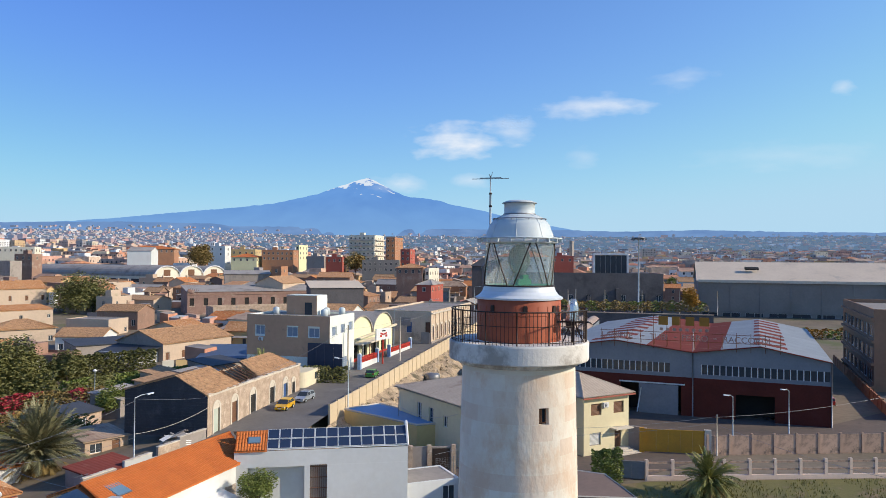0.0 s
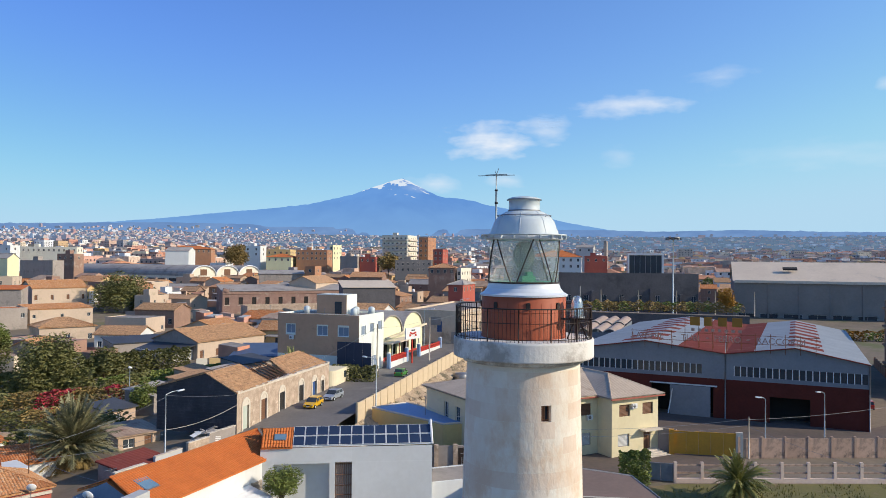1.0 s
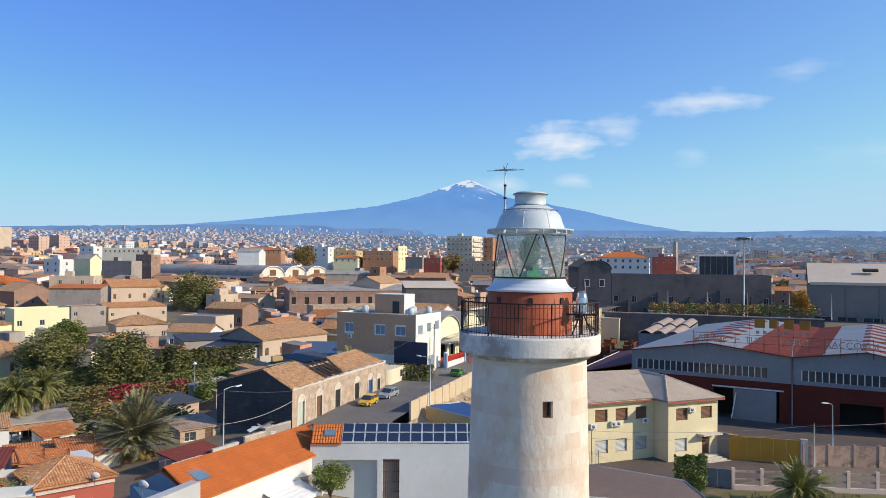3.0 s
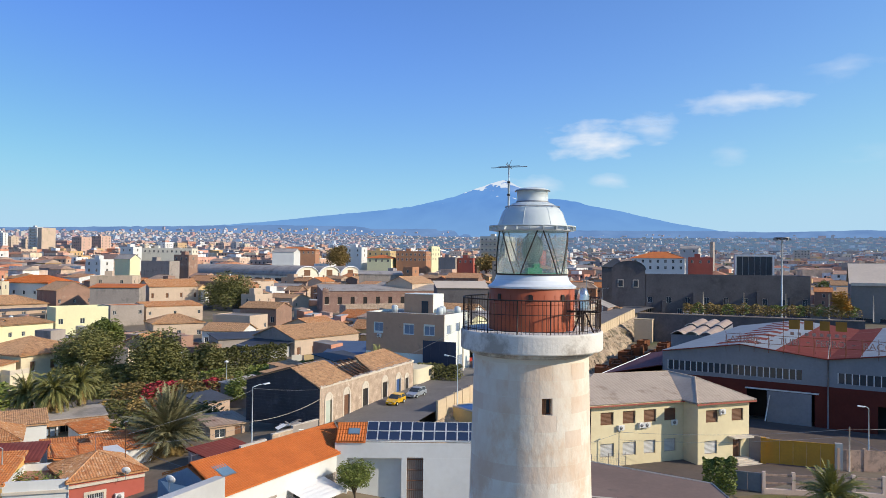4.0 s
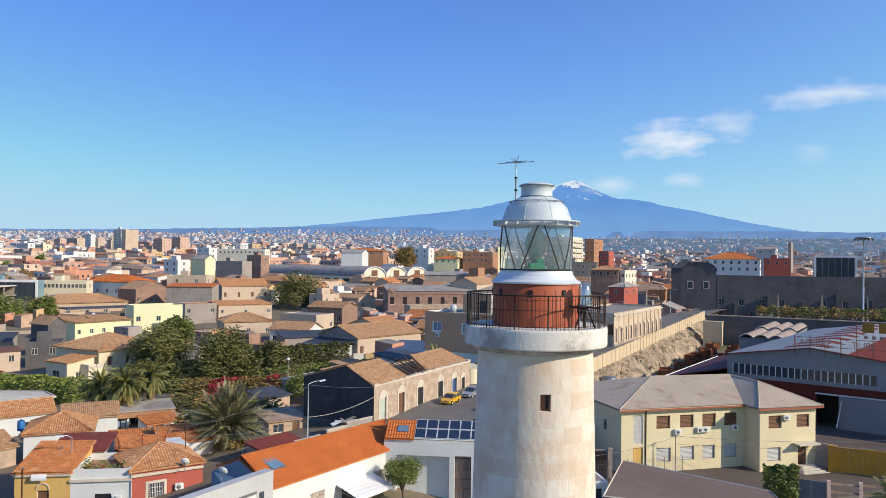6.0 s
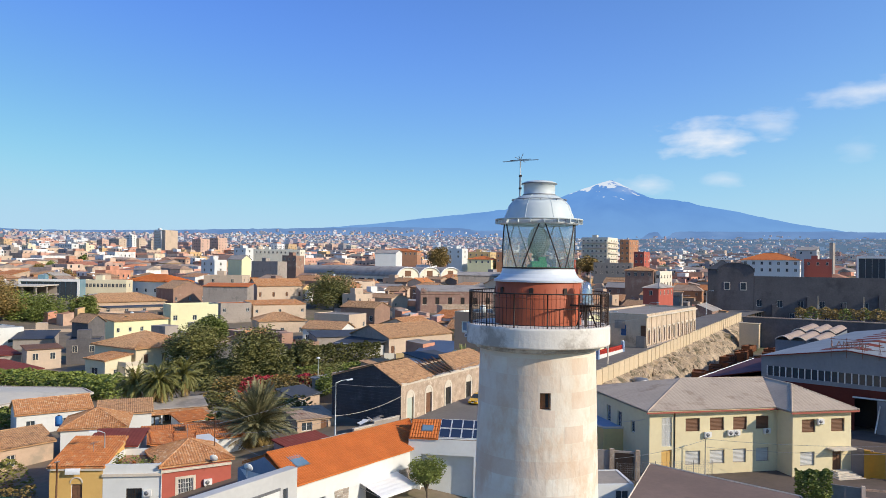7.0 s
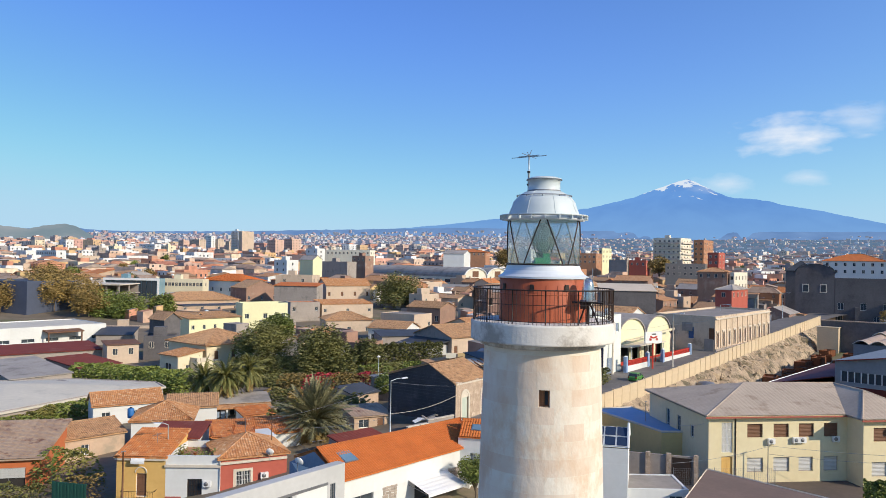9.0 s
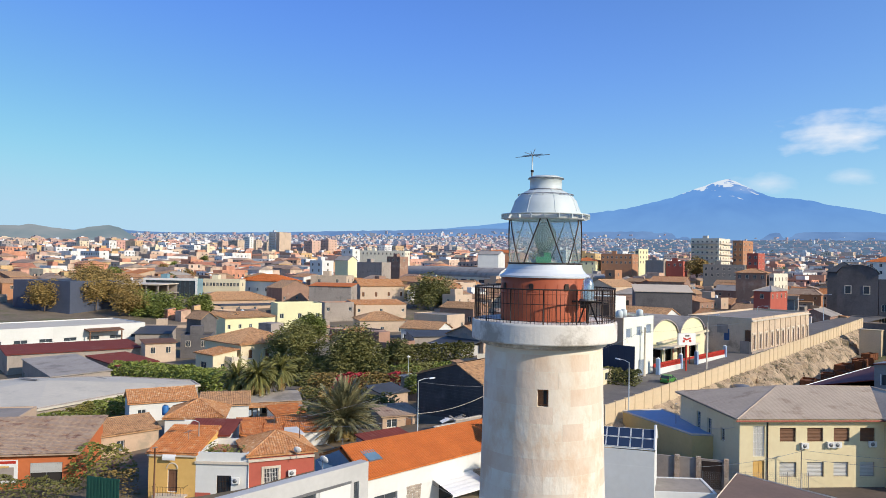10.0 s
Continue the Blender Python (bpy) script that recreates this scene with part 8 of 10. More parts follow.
landmark("city_block", "city apartment block in pinkish render", -99.1, 883.8, -44.0, 14.4, 13.2, 45.9, M_PINK, "flat", M_GREYFLAT, 0.0, 7, 5)
landmark("city_block", "city apartment block in faded pink", -82.1, 915.4, -44.0, 14.6, 14.1, 48.4, M_PINK, "flat", M_GREYFLAT, 0.0, 7, 5)
landmark("city_block", "city apartment block in white render", -33.7, 542.5, -44.0, 7.7, 7.5, 31.6, M_WHITE, "flat", M_GREYFLAT, 0.0, 4, 2)
# Walls take the dark stone colour in place of shade.
landmark("lane_house", "lane house with shade-dark walls and a brown tile roof", -59.6, 192.8, -44.0, 7.0, 5.0, 7.0, M_DARKST, "gable", M_TILEOLD, 1.8, 0, 0)
landmark("lane_shed", "dark sloping sheet roof beside the white workshop", -75.9, 200.0, 3.0, 9.5, 9.0, 1.6, M_GREYR, "shed", M_SLATE, 1.4, 0, 0)
landmark("lane_wall", "long tan rendered yard wall behind the sheds", -84.0, 232.0, 4.0, 18.0, 1.0, 1.2, M_TANL, "flat", M_TANL, 0.0, 0, 0)
# Shade on these walls is put into their colour.
landmark("lane_house", "low brown-roofed house with walls darkened for tree shade", -62.0, 222.0, -40.0, 11.0, 8.0, 4.6, M_DARKST, "gable", M_TILEOLD, 2.0, 0, 0)
landmark("lane_shed", "shed with walls darkened for shade and a small window", -56.0, 173.0, 6.0, 7.5, 8.0, 4.0, M_DARKST, "flat", M_SLATE, 0.0, 1, 2)
landmark("lane_house", "small tan house with a brown porch roof", -62.2, 164.8, 28.0, 7.2, 5.0, 2.7, M_TANL, "shed", M_WOODBR, 0.5, 1, 2)
landmark("glazed_office", "teal glazed office under a broad white roof", -109.4, 316.5, -8.0, 23.4, 7.5, 14.3, M_GLASSB, "flat", M_WHROOF, 0.0, 0, 0, bays=10)
landmark("cream_office", "cream office with a row of square windows", -88.0, 325.2, -10.0, 19.0, 7.5, 14.0, M_CREAM, "flat", M_WHROOF, 0.0, 1, 12)
town("blank_warehouse", "blue-grey blank-walled warehouse block", -143.0, 270.0, 3.0, -25, 28.0, 26.0, 11.0, M_BLUEGREY, "flat", M_SLATE, 0, {}, parapet=0.4, category="warehouse")
uf = thing("unfinished_building", "unfinished concrete building with open floors", "building", pose(-126.0, 283.0, 2.0, 0, 0, -8))
keep(-126, 283, -8, 34, 18)
for f in range(3):
    part("floor_slab", Mesh().box(-0.6, 34.6, -0.6, 18, 3.4 + f * 3.6, 3.8 + f * 3.6), M_TRIM if f == 2 else M_GREYR, uf)
    for i in range(8):
        for j in (0, 1):
            part("column", Mesh().box(i * 4.8, i * 4.8 + 0.45, j * 9, j * 9 + 0.45, f * 3.6 + (0.0 if f == 0 else 0.2), 3.4 + f * 3.6), M_GREYR, uf)
    part("back_wall", Mesh().box(0, 34, 17.5, 17.8, f * 3.6 + 0.2, 3.4 + f * 3.6), M_GREYR, uf)
for i, (x0, x1, f) in enumerate(((5, 9.3, 1), (14.5, 19, 0), (24, 28.6, 1), (0.5, 4.6, 2), (19.4, 23.8, 2))):
    part("infill_wall", Mesh().box(x0, x1, 0.1, 0.3, f * 3.6 + 0.2, f * 3.6 + 2.6), M_WHITE if i == 3 else M_BRICKB, uf)

# ---- the rest of the town ----
TAKEN += [(-104.0, 224.0, 32.0), (-88.0, 196.0, 26.0), (-66.0, 186.0, 14.0), (-118.0, 248.0, 30.0), (10.0, 268.0, 14.0), (2.0, 282.0, 12.0)]
rg = random.Random(11)
WALLS = [M_WHITE, M_TANL, M_BRICKB, M_TAN, M_BRICKB, M_GREYR, M_CREAM3, M_BRICKR, M_BRICKB, M_OCHREL, M_TAN, M_GREYR, M_BRICKRED]
ROOFS = [M_TILEOLD, M_TILEOLD, M_TILEMID, M_ASB, M_TILEOLD, M_TILEMOT, M_RUSTCORR]


def plots(r0, r1, cell, jitter, prob):
    """Free plots in the part of the plain that can be seen, nearest first."""
    out = []
    n = int(r1 / cell) + 2
    for i in range(-n, n):
        for j in range(-n, n):
            u, v = (i + rg.uniform(-jitter, jitter)) * cell, (j + rg.uniform(-jitter, jitter)) * cell
            p = RU * u + RN * v
            r = math.hypot(p.x, p.y)
            if not r0 <= r < r1 or rg.random() > prob:
                continue
            be = math.degrees(math.atan2(p.x + 9, p.y + 21))
            if not -31 < be < 66:
                continue
            east = min(max((be - 10.0) / 12.0, 0.0), 1.0)
            if r > 950 and rg.random() < east * (0.45 if r < 2000 else 0.72):
                continue
            q = p - RA
            s, t = q.dot(RN), q.dot(RU)
            if r < 345 and s < 12 and t < 270:
                continue
            if -16 < s + (0 if t < 150 else (t - 150) ** 2 * 0.0012) < 14 and t < 300:
                continue
            if r < 700 and any((p.x - a) ** 2 + (p.y - b) ** 2 < (c + cell * 0.42) ** 2 for a, b, c in TAKEN):
                continue
            out.append((r, p.x, p.y))
    return sorted(out)


CHIMNEY = Mesh().box(-0.3, 0.3, -0.3, 0.3, 0, 2.0).box(-0.38, 0.38, -0.38, 0.38, 2.0, 2.15).data("chimney", M_TAN)
near_plots = plots(165, 460, 15.0, 0.26, 0.92)
n_things = 230
for r, x, y in near_plots[:n_things]:
    ang = (-44 if rg.random() < 0.75 else 46) + rg.uniform(-7, 7)
    w, d = rg.uniform(6.5, 15.5), rg.uniform(6, 12)
    h = rg.choice((2.6, 3.0, 3.2, 3.4, 3.8, 4.2)) if r < 260 else rg.choice((3.6, 4.0, 4.4, 6.4, 6.6, 7.0))
    kind = rg.choice(("gable", "gable", "gable", "hip", "flat", "flat", "shed", "shed"))
    wm = rg.choice(WALLS)
    rm = rg.choice(ROOFS) if kind != "flat" else rg.choice((M_GREYFLAT, M_GREYFLAT, M_TERR, M_ASB))
    a = radians(ang)
    x0, y0 = x - (w * math.cos(a) - d * math.sin(a)) / 2, y - (w * math.sin(a) + d * math.cos(a)) / 2
    z = ground_z(x, y) - 1.0
    words = {"gable": "gabled", "hip": "hipped", "flat": "flat", "shed": "sloping"}[kind]
    lab = f"{wm.name.replace('_', ' ')} town house with a {words} roof"
    t = house("town_house", lab, x0, y0, z, ang, w, d, h + 1.0, wm, kind, rm, rg.uniform(1.3, 2.2), {}, 0.4, tiles=0.7 if r < 235 and rm.name.endswith("tiles") else 0, parapet=rg.uniform(0.3, 0.9), group="houses of the town")
    for side, (o, u, ln) in {"f": ((0, 0), 0, w), "r": ((w, 0), 90, d)}.items():
        for f in range(max(1, int(h / 3.1))):
            k = max(1, int(ln / 4.2))
            for i in range(k):
                if rg.random() < 0.25:
                    continue
                s = (i + 0.5) * ln / k - 0.55 + rg.uniform(-0.3, 0.3)
                fill = rg.choice((M_PANE, M_PANE, M_WOODBR, M_DARK))
                zz = 1.9 + f * 3.0
                if u == 0:
                    far_window(t, (s, -0.07, zz), 0, 1.1, 1.4, fill)
                else:
                    far_window(t, (w + 0.07, s, zz), 90, 1.1, 1.4, fill)
    if r < 340:
        if rg.random() < 0.7:
            lw, ld, lh = rg.uniform(2.5, w * 0.6), rg.uniform(1.8, 3.6), rg.uniform(2.9, h + 0.4)
            lx = rg.uniform(0, w - lw)
            lt = part("lean_to", Mesh().box(lx, lx + lw, -ld, -0.02, 0, lh), rg.choice(WALLS), t)
            part("lean_to_roof", Mesh().obox((lx + lw / 2, -ld / 2 - 0.1, lh + 0.22), (lw + 0.4, ld + 0.5, 0.1), 0, 7), rg.choice((M_ASB, M_RUSTCORR, M_TILEOLD, M_SLATE, M_TILEMID)), lt)
            part("lean_to_door", Mesh().box(lx + lw * 0.3, lx + lw * 0.3 + 0.9, -ld - 0.04, -ld, 1.0, min(3.0, lh - 0.2)), rg.choice((M_WOODBR, M_DARK, M_PANE)), lt)
        if rg.random() < 0.6:
            yl = rg.uniform(4.0, 9.0)
            part("yard_wall", Mesh().box(w, w + 0.25, -yl, 0, 0, rg.uniform(2.4, 3.2)).box(w - yl * 0.7, w, -yl, -yl + 0.25, 0, rg.uniform(2.2, 3.0)), rg.choice((M_TAN, M_GREYR, M_BRICKB, M_STONE)), t)
        if rg.random() < 0.35:
            part("aerial", Mesh().tube([(w * 0.5, d * 0.5, h + 1.0), (w * 0.5, d * 0.5, h + 4.6)], 0.05, 4).obox((w * 0.5, d * 0.5, h + 4.4), (1.1, 0.06, 0.06), 30).obox((w * 0.5, d * 0.5, h + 4.0), (0.8, 0.06, 0.06), 30), M_STEELGREY, t)
    if kind in ("gable", "hip") and rg.random() < 0.6:
        part("chimney", CHIMNEY, None, t, "", pose(w * rg.uniform(0.3, 0.7), d * rg.uniform(0.35, 0.6), h + 1.6))
    if kind == "flat" and rg.random() < 0.5:
        part("roof_room", Mesh().box(w * 0.2, w * 0.55, d * 0.3, d * 0.8, h + 1.0, h + 3.6), wm, t)
    if kind == "flat" and rg.random() < 0.5:
        part("roof_tank", Mesh().lathe([(0.001, 0), (0.6, 0), (0.6, 1.2), (0.001, 1.4)], 8), rg.choice((M_SILVER, M_BLUETANK, M_WHITEP)), t, "", pose(w * 0.75, d * 0.3, h + 1.05))


def hill_z(x, y):
    """The height of the hills that close the plain, for the houses that climb them."""
    r = math.hypot(x, y)
    f = (r - HILL_R + HILL_D) / HILL_D
    if f <= 0:
        return 0.0
    b = math.degrees(math.atan2(x, y))
    for (p0, e0), (p1, e1) in zip(HILLS, HILLS[1:]):
        if p0 <= b <= p1:
            el = e0 + (e1 - e0) * (b - p0) / (p1 - p0)
            return (24.0 + HILL_R * math.tan(radians(el))) * min(f, 1.0) ** 1.15
    return 0.0


def city_mesh(name, label, spots, hmin, hmax, size, mats, windows, tall=0.05, kind="stuff"):
    """Joined houses too many and too far to count: walls, roofs, parapets and dark windows. The old town to the west stands taller and closer."""
    m = Mesh()
    for r, x, y in spots:
        ang = radians((-44 if rg.random() < 0.7 else 46) + rg.uniform(-14, 14))
        west = min(max((16.0 - math.degrees(math.atan2(x + 9, y + 21))) / 14.0, 0.0), 1.0)
        w, d = rg.uniform(*size), rg.uniform(*size) * rg.choice((0.7, 0.9, 1.0))
        if rg.random() < 0.12:
            w *= 1.9
        h = hmin + (hmax - hmin) * rg.random() ** 1.5
        if r > 620:
            h *= 1.0 + 0.35 * west
        if r > 850 and rg.random() < tall * (1.0 + 2.0 * west):
            h = min(h * rg.uniform(1.4, 2.0), 21.0)
        z = max(ground_z(x, y), hill_z(x, y)) - 3
        ca, sa = math.cos(ang), math.sin(ang)
        P = lambda u, v, zz: (x + u * ca - v * sa, y + u * sa + v * ca, z + zz)
        k = len(m.v)
        H = h + 3
        m.v += [P(-w / 2, -d / 2, 0), P(w / 2, -d / 2, 0), P(w / 2, d / 2, 0), P(-w / 2, d / 2, 0), P(-w / 2, -d / 2, H), P(w / 2, -d / 2, H), P(w / 2, d / 2, H), P(-w / 2, d / 2, H)]
        flat = rg.random() < (0.5 if r < 620 else 0.74) or h > 10
        m.f += [(k, k + 1, k + 5, k + 4), (k + 1, k + 2, k + 6, k + 5), (k + 2, k + 3, k + 7, k + 6), (k + 3, k, k + 4, k + 7)]
        m.s += [False] * 4
        m.mi += [0] * 4
        e = 0.0 if flat else 0.5
        q = [P(-w / 2 - e, -d / 2 - e, H + 0.02), P(w / 2 + e, -d / 2 - e, H + 0.02), P(w / 2 + e, d / 2 + e, H + 0.02), P(-w / 2 - e, d / 2 + e, H + 0.02)]
        if flat:
            m.cur = 2
            m.face([P(-w / 2, -d / 2, H - 0.5), P(w / 2, -d / 2, H - 0.5), P(w / 2, d / 2, H - 0.5), P(-w / 2, d / 2, H - 0.5)])
            if rg.random() < 0.5:
                m.cur = 0
                kk = len(m.v)
                b = Mesh().box(-w * 0.2, w * 0.15, -d * 0.2, d * 0.25, H - 0.5, H + 2.2)
                m.v += [P(*p) for p in b.v]
                m.f += [tuple(kk + i for i in f) for f in b.f]
                m.s += b.s
                m.mi += [0] * len(b.f)
        else:
            m.cur = 1
            rz = H + rg.uniform(1.2, 2.4)
            i0 = rg.choice((0.0, 0.3)) * w
            r0, r1 = P(-w / 2 + i0, 0, rz), P(w / 2 - i0, 0, rz)
            kk = len(m.v)
            m.v += [*q, r0, r1]
            m.f += [(kk, kk + 1, kk + 5, kk + 4), (kk + 2, kk + 3, kk + 4, kk + 5), (kk + 1, kk + 2, kk + 5), (kk + 3, kk, kk + 4)]
            m.s += [False] * 4
            m.mi += [1] * 4
        if windows:
            m.cur = 3
            for side, ln in (((1, 0), w), ((0, 1), d)):
                nn = max(1, int(ln / 3.6))
                for fl in range(max(1, int(h / 3.1))):
                    for i in range(nn):
                        if rg.random() < 0.2:
                            continue
                        a, zz = -ln / 2 + (i + 0.5) * ln / nn, 4.2 + fl * 3.05
                        if side[0]:
                            m.face([P(a - 0.6, -d / 2 - 0.06, zz), P(a + 0.6, -d / 2 - 0.06, zz), P(a + 0.6, -d / 2 - 0.06, zz + 1.5), P(a - 0.6, -d / 2 - 0.06, zz + 1.5)])
                        else:
                            m.face([P(w / 2 + 0.06, a - 0.6, zz), P(w / 2 + 0.06, a + 0.6, zz), P(w / 2 + 0.06, a + 0.6, zz + 1.5), P(w / 2 + 0.06, a - 0.6, zz + 1.5)])
        m.cur = 0
    solid(name, m, mats, label, "houses", kind=kind)


def island_colours(name, cols, rough=0.9, haze=None):
    """House colours that change from house to house; far ones have the air's haze painted in as emission."""
    mt = bpy.data.materials.new(name)
    mt.use_nodes = True
    n, l = mt.node_tree.nodes, mt.node_tree.links
    b = n["Principled BSDF"]
    b.inputs["Roughness"].default_value = rough
    geo = n.new("ShaderNodeNewGeometry")
    rp = n.new("ShaderNodeValToRGB")
    rp.color_ramp.interpolation = "CONSTANT"
    el = rp.color_ramp.elements
    while len(el) < len(cols):
        el.new(0.5)
    for i, c in enumerate(cols):
        el[i].position = i / len(cols)
        el[i].color = (*c, 1)
    l.new(geo.outputs["Random Per Island"], rp.inputs[0])
    tc = n.new("ShaderNodeTexCoord")
    no = n.new("ShaderNodeTexNoise")
    no.inputs["Scale"].default_value, no.inputs["Detail"].default_value = 0.35, 6.0
    l.new(tc.outputs["Object"], no.inputs[0])
    mr = n.new("ShaderNodeMapRange")
    mr.inputs[1].default_value, mr.inputs[2].default_value, mr.inputs[3].default_value, mr.inputs[4].default_value = 0.3, 0.7, 0.72, 1.12
    l.new(no.outputs[0], mr.inputs[0])
    hs = n.new("ShaderNodeHueSaturation")
    l.new(mr.outputs[0], hs.inputs["Value"])
    l.new(rp.outputs[0], hs.inputs["Color"])
    l.new(hs.outputs[0], b.inputs["Base Color"])
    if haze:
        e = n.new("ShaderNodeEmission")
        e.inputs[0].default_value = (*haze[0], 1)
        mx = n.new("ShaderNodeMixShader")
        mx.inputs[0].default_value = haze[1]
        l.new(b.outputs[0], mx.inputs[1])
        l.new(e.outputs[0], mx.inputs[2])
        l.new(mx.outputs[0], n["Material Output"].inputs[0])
    return mt


WALLC = [(0.78, 0.76, 0.72), (0.62, 0.47, 0.35), (0.74, 0.62, 0.45), (0.56, 0.31, 0.21), (0.80, 0.79, 0.77), (0.60, 0.40, 0.29), (0.36, 0.31, 0.28), (0.64, 0.30, 0.19), (0.70, 0.52, 0.40), (0.66, 0.44, 0.22), (0.80, 0.79, 0.78), (0.55, 0.37, 0.30), (0.34, 0.31, 0.31), (0.68, 0.38, 0.29)]
ROOFC = [(0.46, 0.28, 0.19), (0.40, 0.27, 0.19), (0.53, 0.25, 0.14), (0.36, 0.29, 0.24), (0.46, 0.33, 0.24), (0.48, 0.20, 0.12)]
FLATC = [(0.30, 0.28, 0.26), (0.40, 0.38, 0.35), (0.25, 0.23, 0.21), (0.42, 0.26, 0.18), (0.50, 0.49, 0.46)]
# Air haze mixed into far walls, roofs and fields as blue emission.
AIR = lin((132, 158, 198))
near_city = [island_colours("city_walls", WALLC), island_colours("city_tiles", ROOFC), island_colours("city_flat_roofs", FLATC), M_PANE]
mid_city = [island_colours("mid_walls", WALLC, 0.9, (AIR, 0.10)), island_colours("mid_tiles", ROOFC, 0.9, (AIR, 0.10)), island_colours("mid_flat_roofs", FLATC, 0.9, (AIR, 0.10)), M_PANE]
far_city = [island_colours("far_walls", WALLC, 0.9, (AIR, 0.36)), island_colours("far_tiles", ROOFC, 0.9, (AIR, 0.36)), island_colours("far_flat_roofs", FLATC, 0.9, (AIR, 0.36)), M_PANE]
fp = Mesh()
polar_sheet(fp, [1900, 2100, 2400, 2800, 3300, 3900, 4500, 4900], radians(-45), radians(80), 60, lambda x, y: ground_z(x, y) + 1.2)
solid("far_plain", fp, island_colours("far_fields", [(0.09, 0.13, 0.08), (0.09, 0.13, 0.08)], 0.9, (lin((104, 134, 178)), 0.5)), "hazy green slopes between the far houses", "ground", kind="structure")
city_mesh("town_fill", "closely packed low town houses with tiled and flat roofs", near_plots[n_things:], 4, 9, (9, 14), near_city, True, 0.0)
city_mesh("town_fill", "dense rows of town houses in cream, tan and white", plots(460, 1000, 17.5, 0.34, 0.93), 3.6, 10.5, (7, 19), near_city, True, 0.01)
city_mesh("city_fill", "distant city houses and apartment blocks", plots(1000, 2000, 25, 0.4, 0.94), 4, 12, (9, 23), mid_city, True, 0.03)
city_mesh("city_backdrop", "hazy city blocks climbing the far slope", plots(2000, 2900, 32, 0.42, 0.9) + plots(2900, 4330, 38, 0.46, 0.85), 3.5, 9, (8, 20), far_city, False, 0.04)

# low sheds, yard walls, roof rooms and tanks between the houses
cl = Mesh()
for r, x, y in plots(150, 560, 9.0, 0.45, 0.5):
    z = ground_z(x, y) - 1
    a = radians(rg.choice((-44, 46)) + rg.uniform(-10, 10))
    w, d, h = rg.uniform(2, 6), rg.uniform(2, 5), rg.uniform(2.2, 4.6) + 1
    ca, sa = math.cos(a), math.sin(a)
    b = Mesh().box(-w / 2, w / 2, -d / 2, d / 2, 0, h)
    k = len(cl.v)
    cl.v += [(x + p[0] * ca - p[1] * sa, y + p[0] * sa + p[1] * ca, z + p[2] + (0.5 if p[1] > 0 and p[2] > 1 else 0)) for p in b.v]
    cl.f += [tuple(k + i for i in f) for f in b.f]
    cl.s += b.s
    cl.mi += [1, rg.choice((1, 2, 2)), 0, 0, 0, 0]
solid("town_clutter", cl, [near_city[0], near_city[1], near_city[2]], "sheds and lean-tos crowded between the town houses", "sheds", kind="stuff")


# ---- trees, palms, hedges ----
def tree(label, x, y, h, r, leaf_mat, n=1800, size=0.34, seed=1, z=None, flat=0.85, name="tree", clumps=16, trunk=0.22, category="tree", group=""):
    rg2 = random.Random(seed)
    z = ground_z(x, y) - 0.2 if z is None else z
    t = thing(name, label, category, pose(x, y, z), group)
    cz = h - r * flat
    tm = Mesh()
    tm.tube([(0, 0, 0), (0.08, 0.05, cz * 0.45), (-0.05, 0.1, cz)], trunk, 7, trunk * 0.55)
    clumps, n, size = int(clumps * 1.7), int(n * 3.6), size * 0.74
    cs = []
    for i in range(clumps):
        a, e, d = rg2.uniform(0, 6.28), math.asin(rg2.uniform(-0.8, 0.98)), rg2.uniform(0.25, 0.80)
        c = Vector((math.cos(a) * math.cos(e) * r * d, math.sin(a) * math.cos(e) * r * d, cz + math.sin(e) * r * flat * d))
        cs.append((c, r * rg2.uniform(0.28, 0.46)))
        if i % 2 == 0:
            tm.tube([(0, 0.05, cz * 0.55), tuple(c * 0.5 + Vector((0, 0, cz * 0.4))), tuple(c)], trunk * 0.4, 5, 0.03)
    part("trunk", tm, M_BARK, t)
    lm = Mesh()
    for i in range(n):
        c, cr = cs[rg2.randrange(clumps)]
        d = Vector((rg2.gauss(0, 1), rg2.gauss(0, 1), rg2.gauss(0, 0.85))).normalized() * cr * rg2.uniform(0.6, 1.1)
        leaf_quad(lm, c + d, size * rg2.uniform(0.6, 1.25), rg2)
    crown = part("crown", lm, leaf_mat, t)
    return t


def hedge(label, pts, h, width, leaf_mat, per_m=90, size=0.22, seed=3, base=None, name="hedge", extra=None):
    """A band of leaves along a line; extra puts a second leaf colour over part of it."""
    rg2 = random.Random(seed)
    t = thing(name, label, "hedge")
    lm, ex, core = Mesh(), Mesh(), Mesh()
    for (x0, y0), (x1, y1) in zip(pts, pts[1:]):
        ln = math.hypot(x1 - x0, y1 - y0)
        for i in range(int(ln * per_m)):
            f = rg2.random()
            hh = h * (0.72 + 0.28 * noise.noise((f * ln * 0.5 + seed, 1.0, 0)) + 0.1 * noise.noise((f * ln * 2.0, 4.0, seed)))
            a = rg2.uniform(0, math.pi)
            px, pz = math.cos(a) * width / 2 * rg2.uniform(0.8, 1.1), (math.sin(a) ** 0.6) * hh
            if rg2.random() < 0.35:
                pz *= rg2.random()
            ox, oy = -(y1 - y0) / ln * px, (x1 - x0) / ln * px
            x, y = x0 + (x1 - x0) * f + ox, y0 + (y1 - y0) * f + oy
            b = ground_z(x, y) if base is None else base
            tgt = ex if extra and noise.noise((x * 0.22, y * 0.22, 7.0)) > extra[1] else lm
            leaf_quad(tgt, Vector((x, y, b + pz)), size * rg2.uniform(0.6, 1.3), rg2)
    part("leaves", lm, leaf_mat, t)
    if extra:
        part("blossom", ex, extra[0], t)
    return t


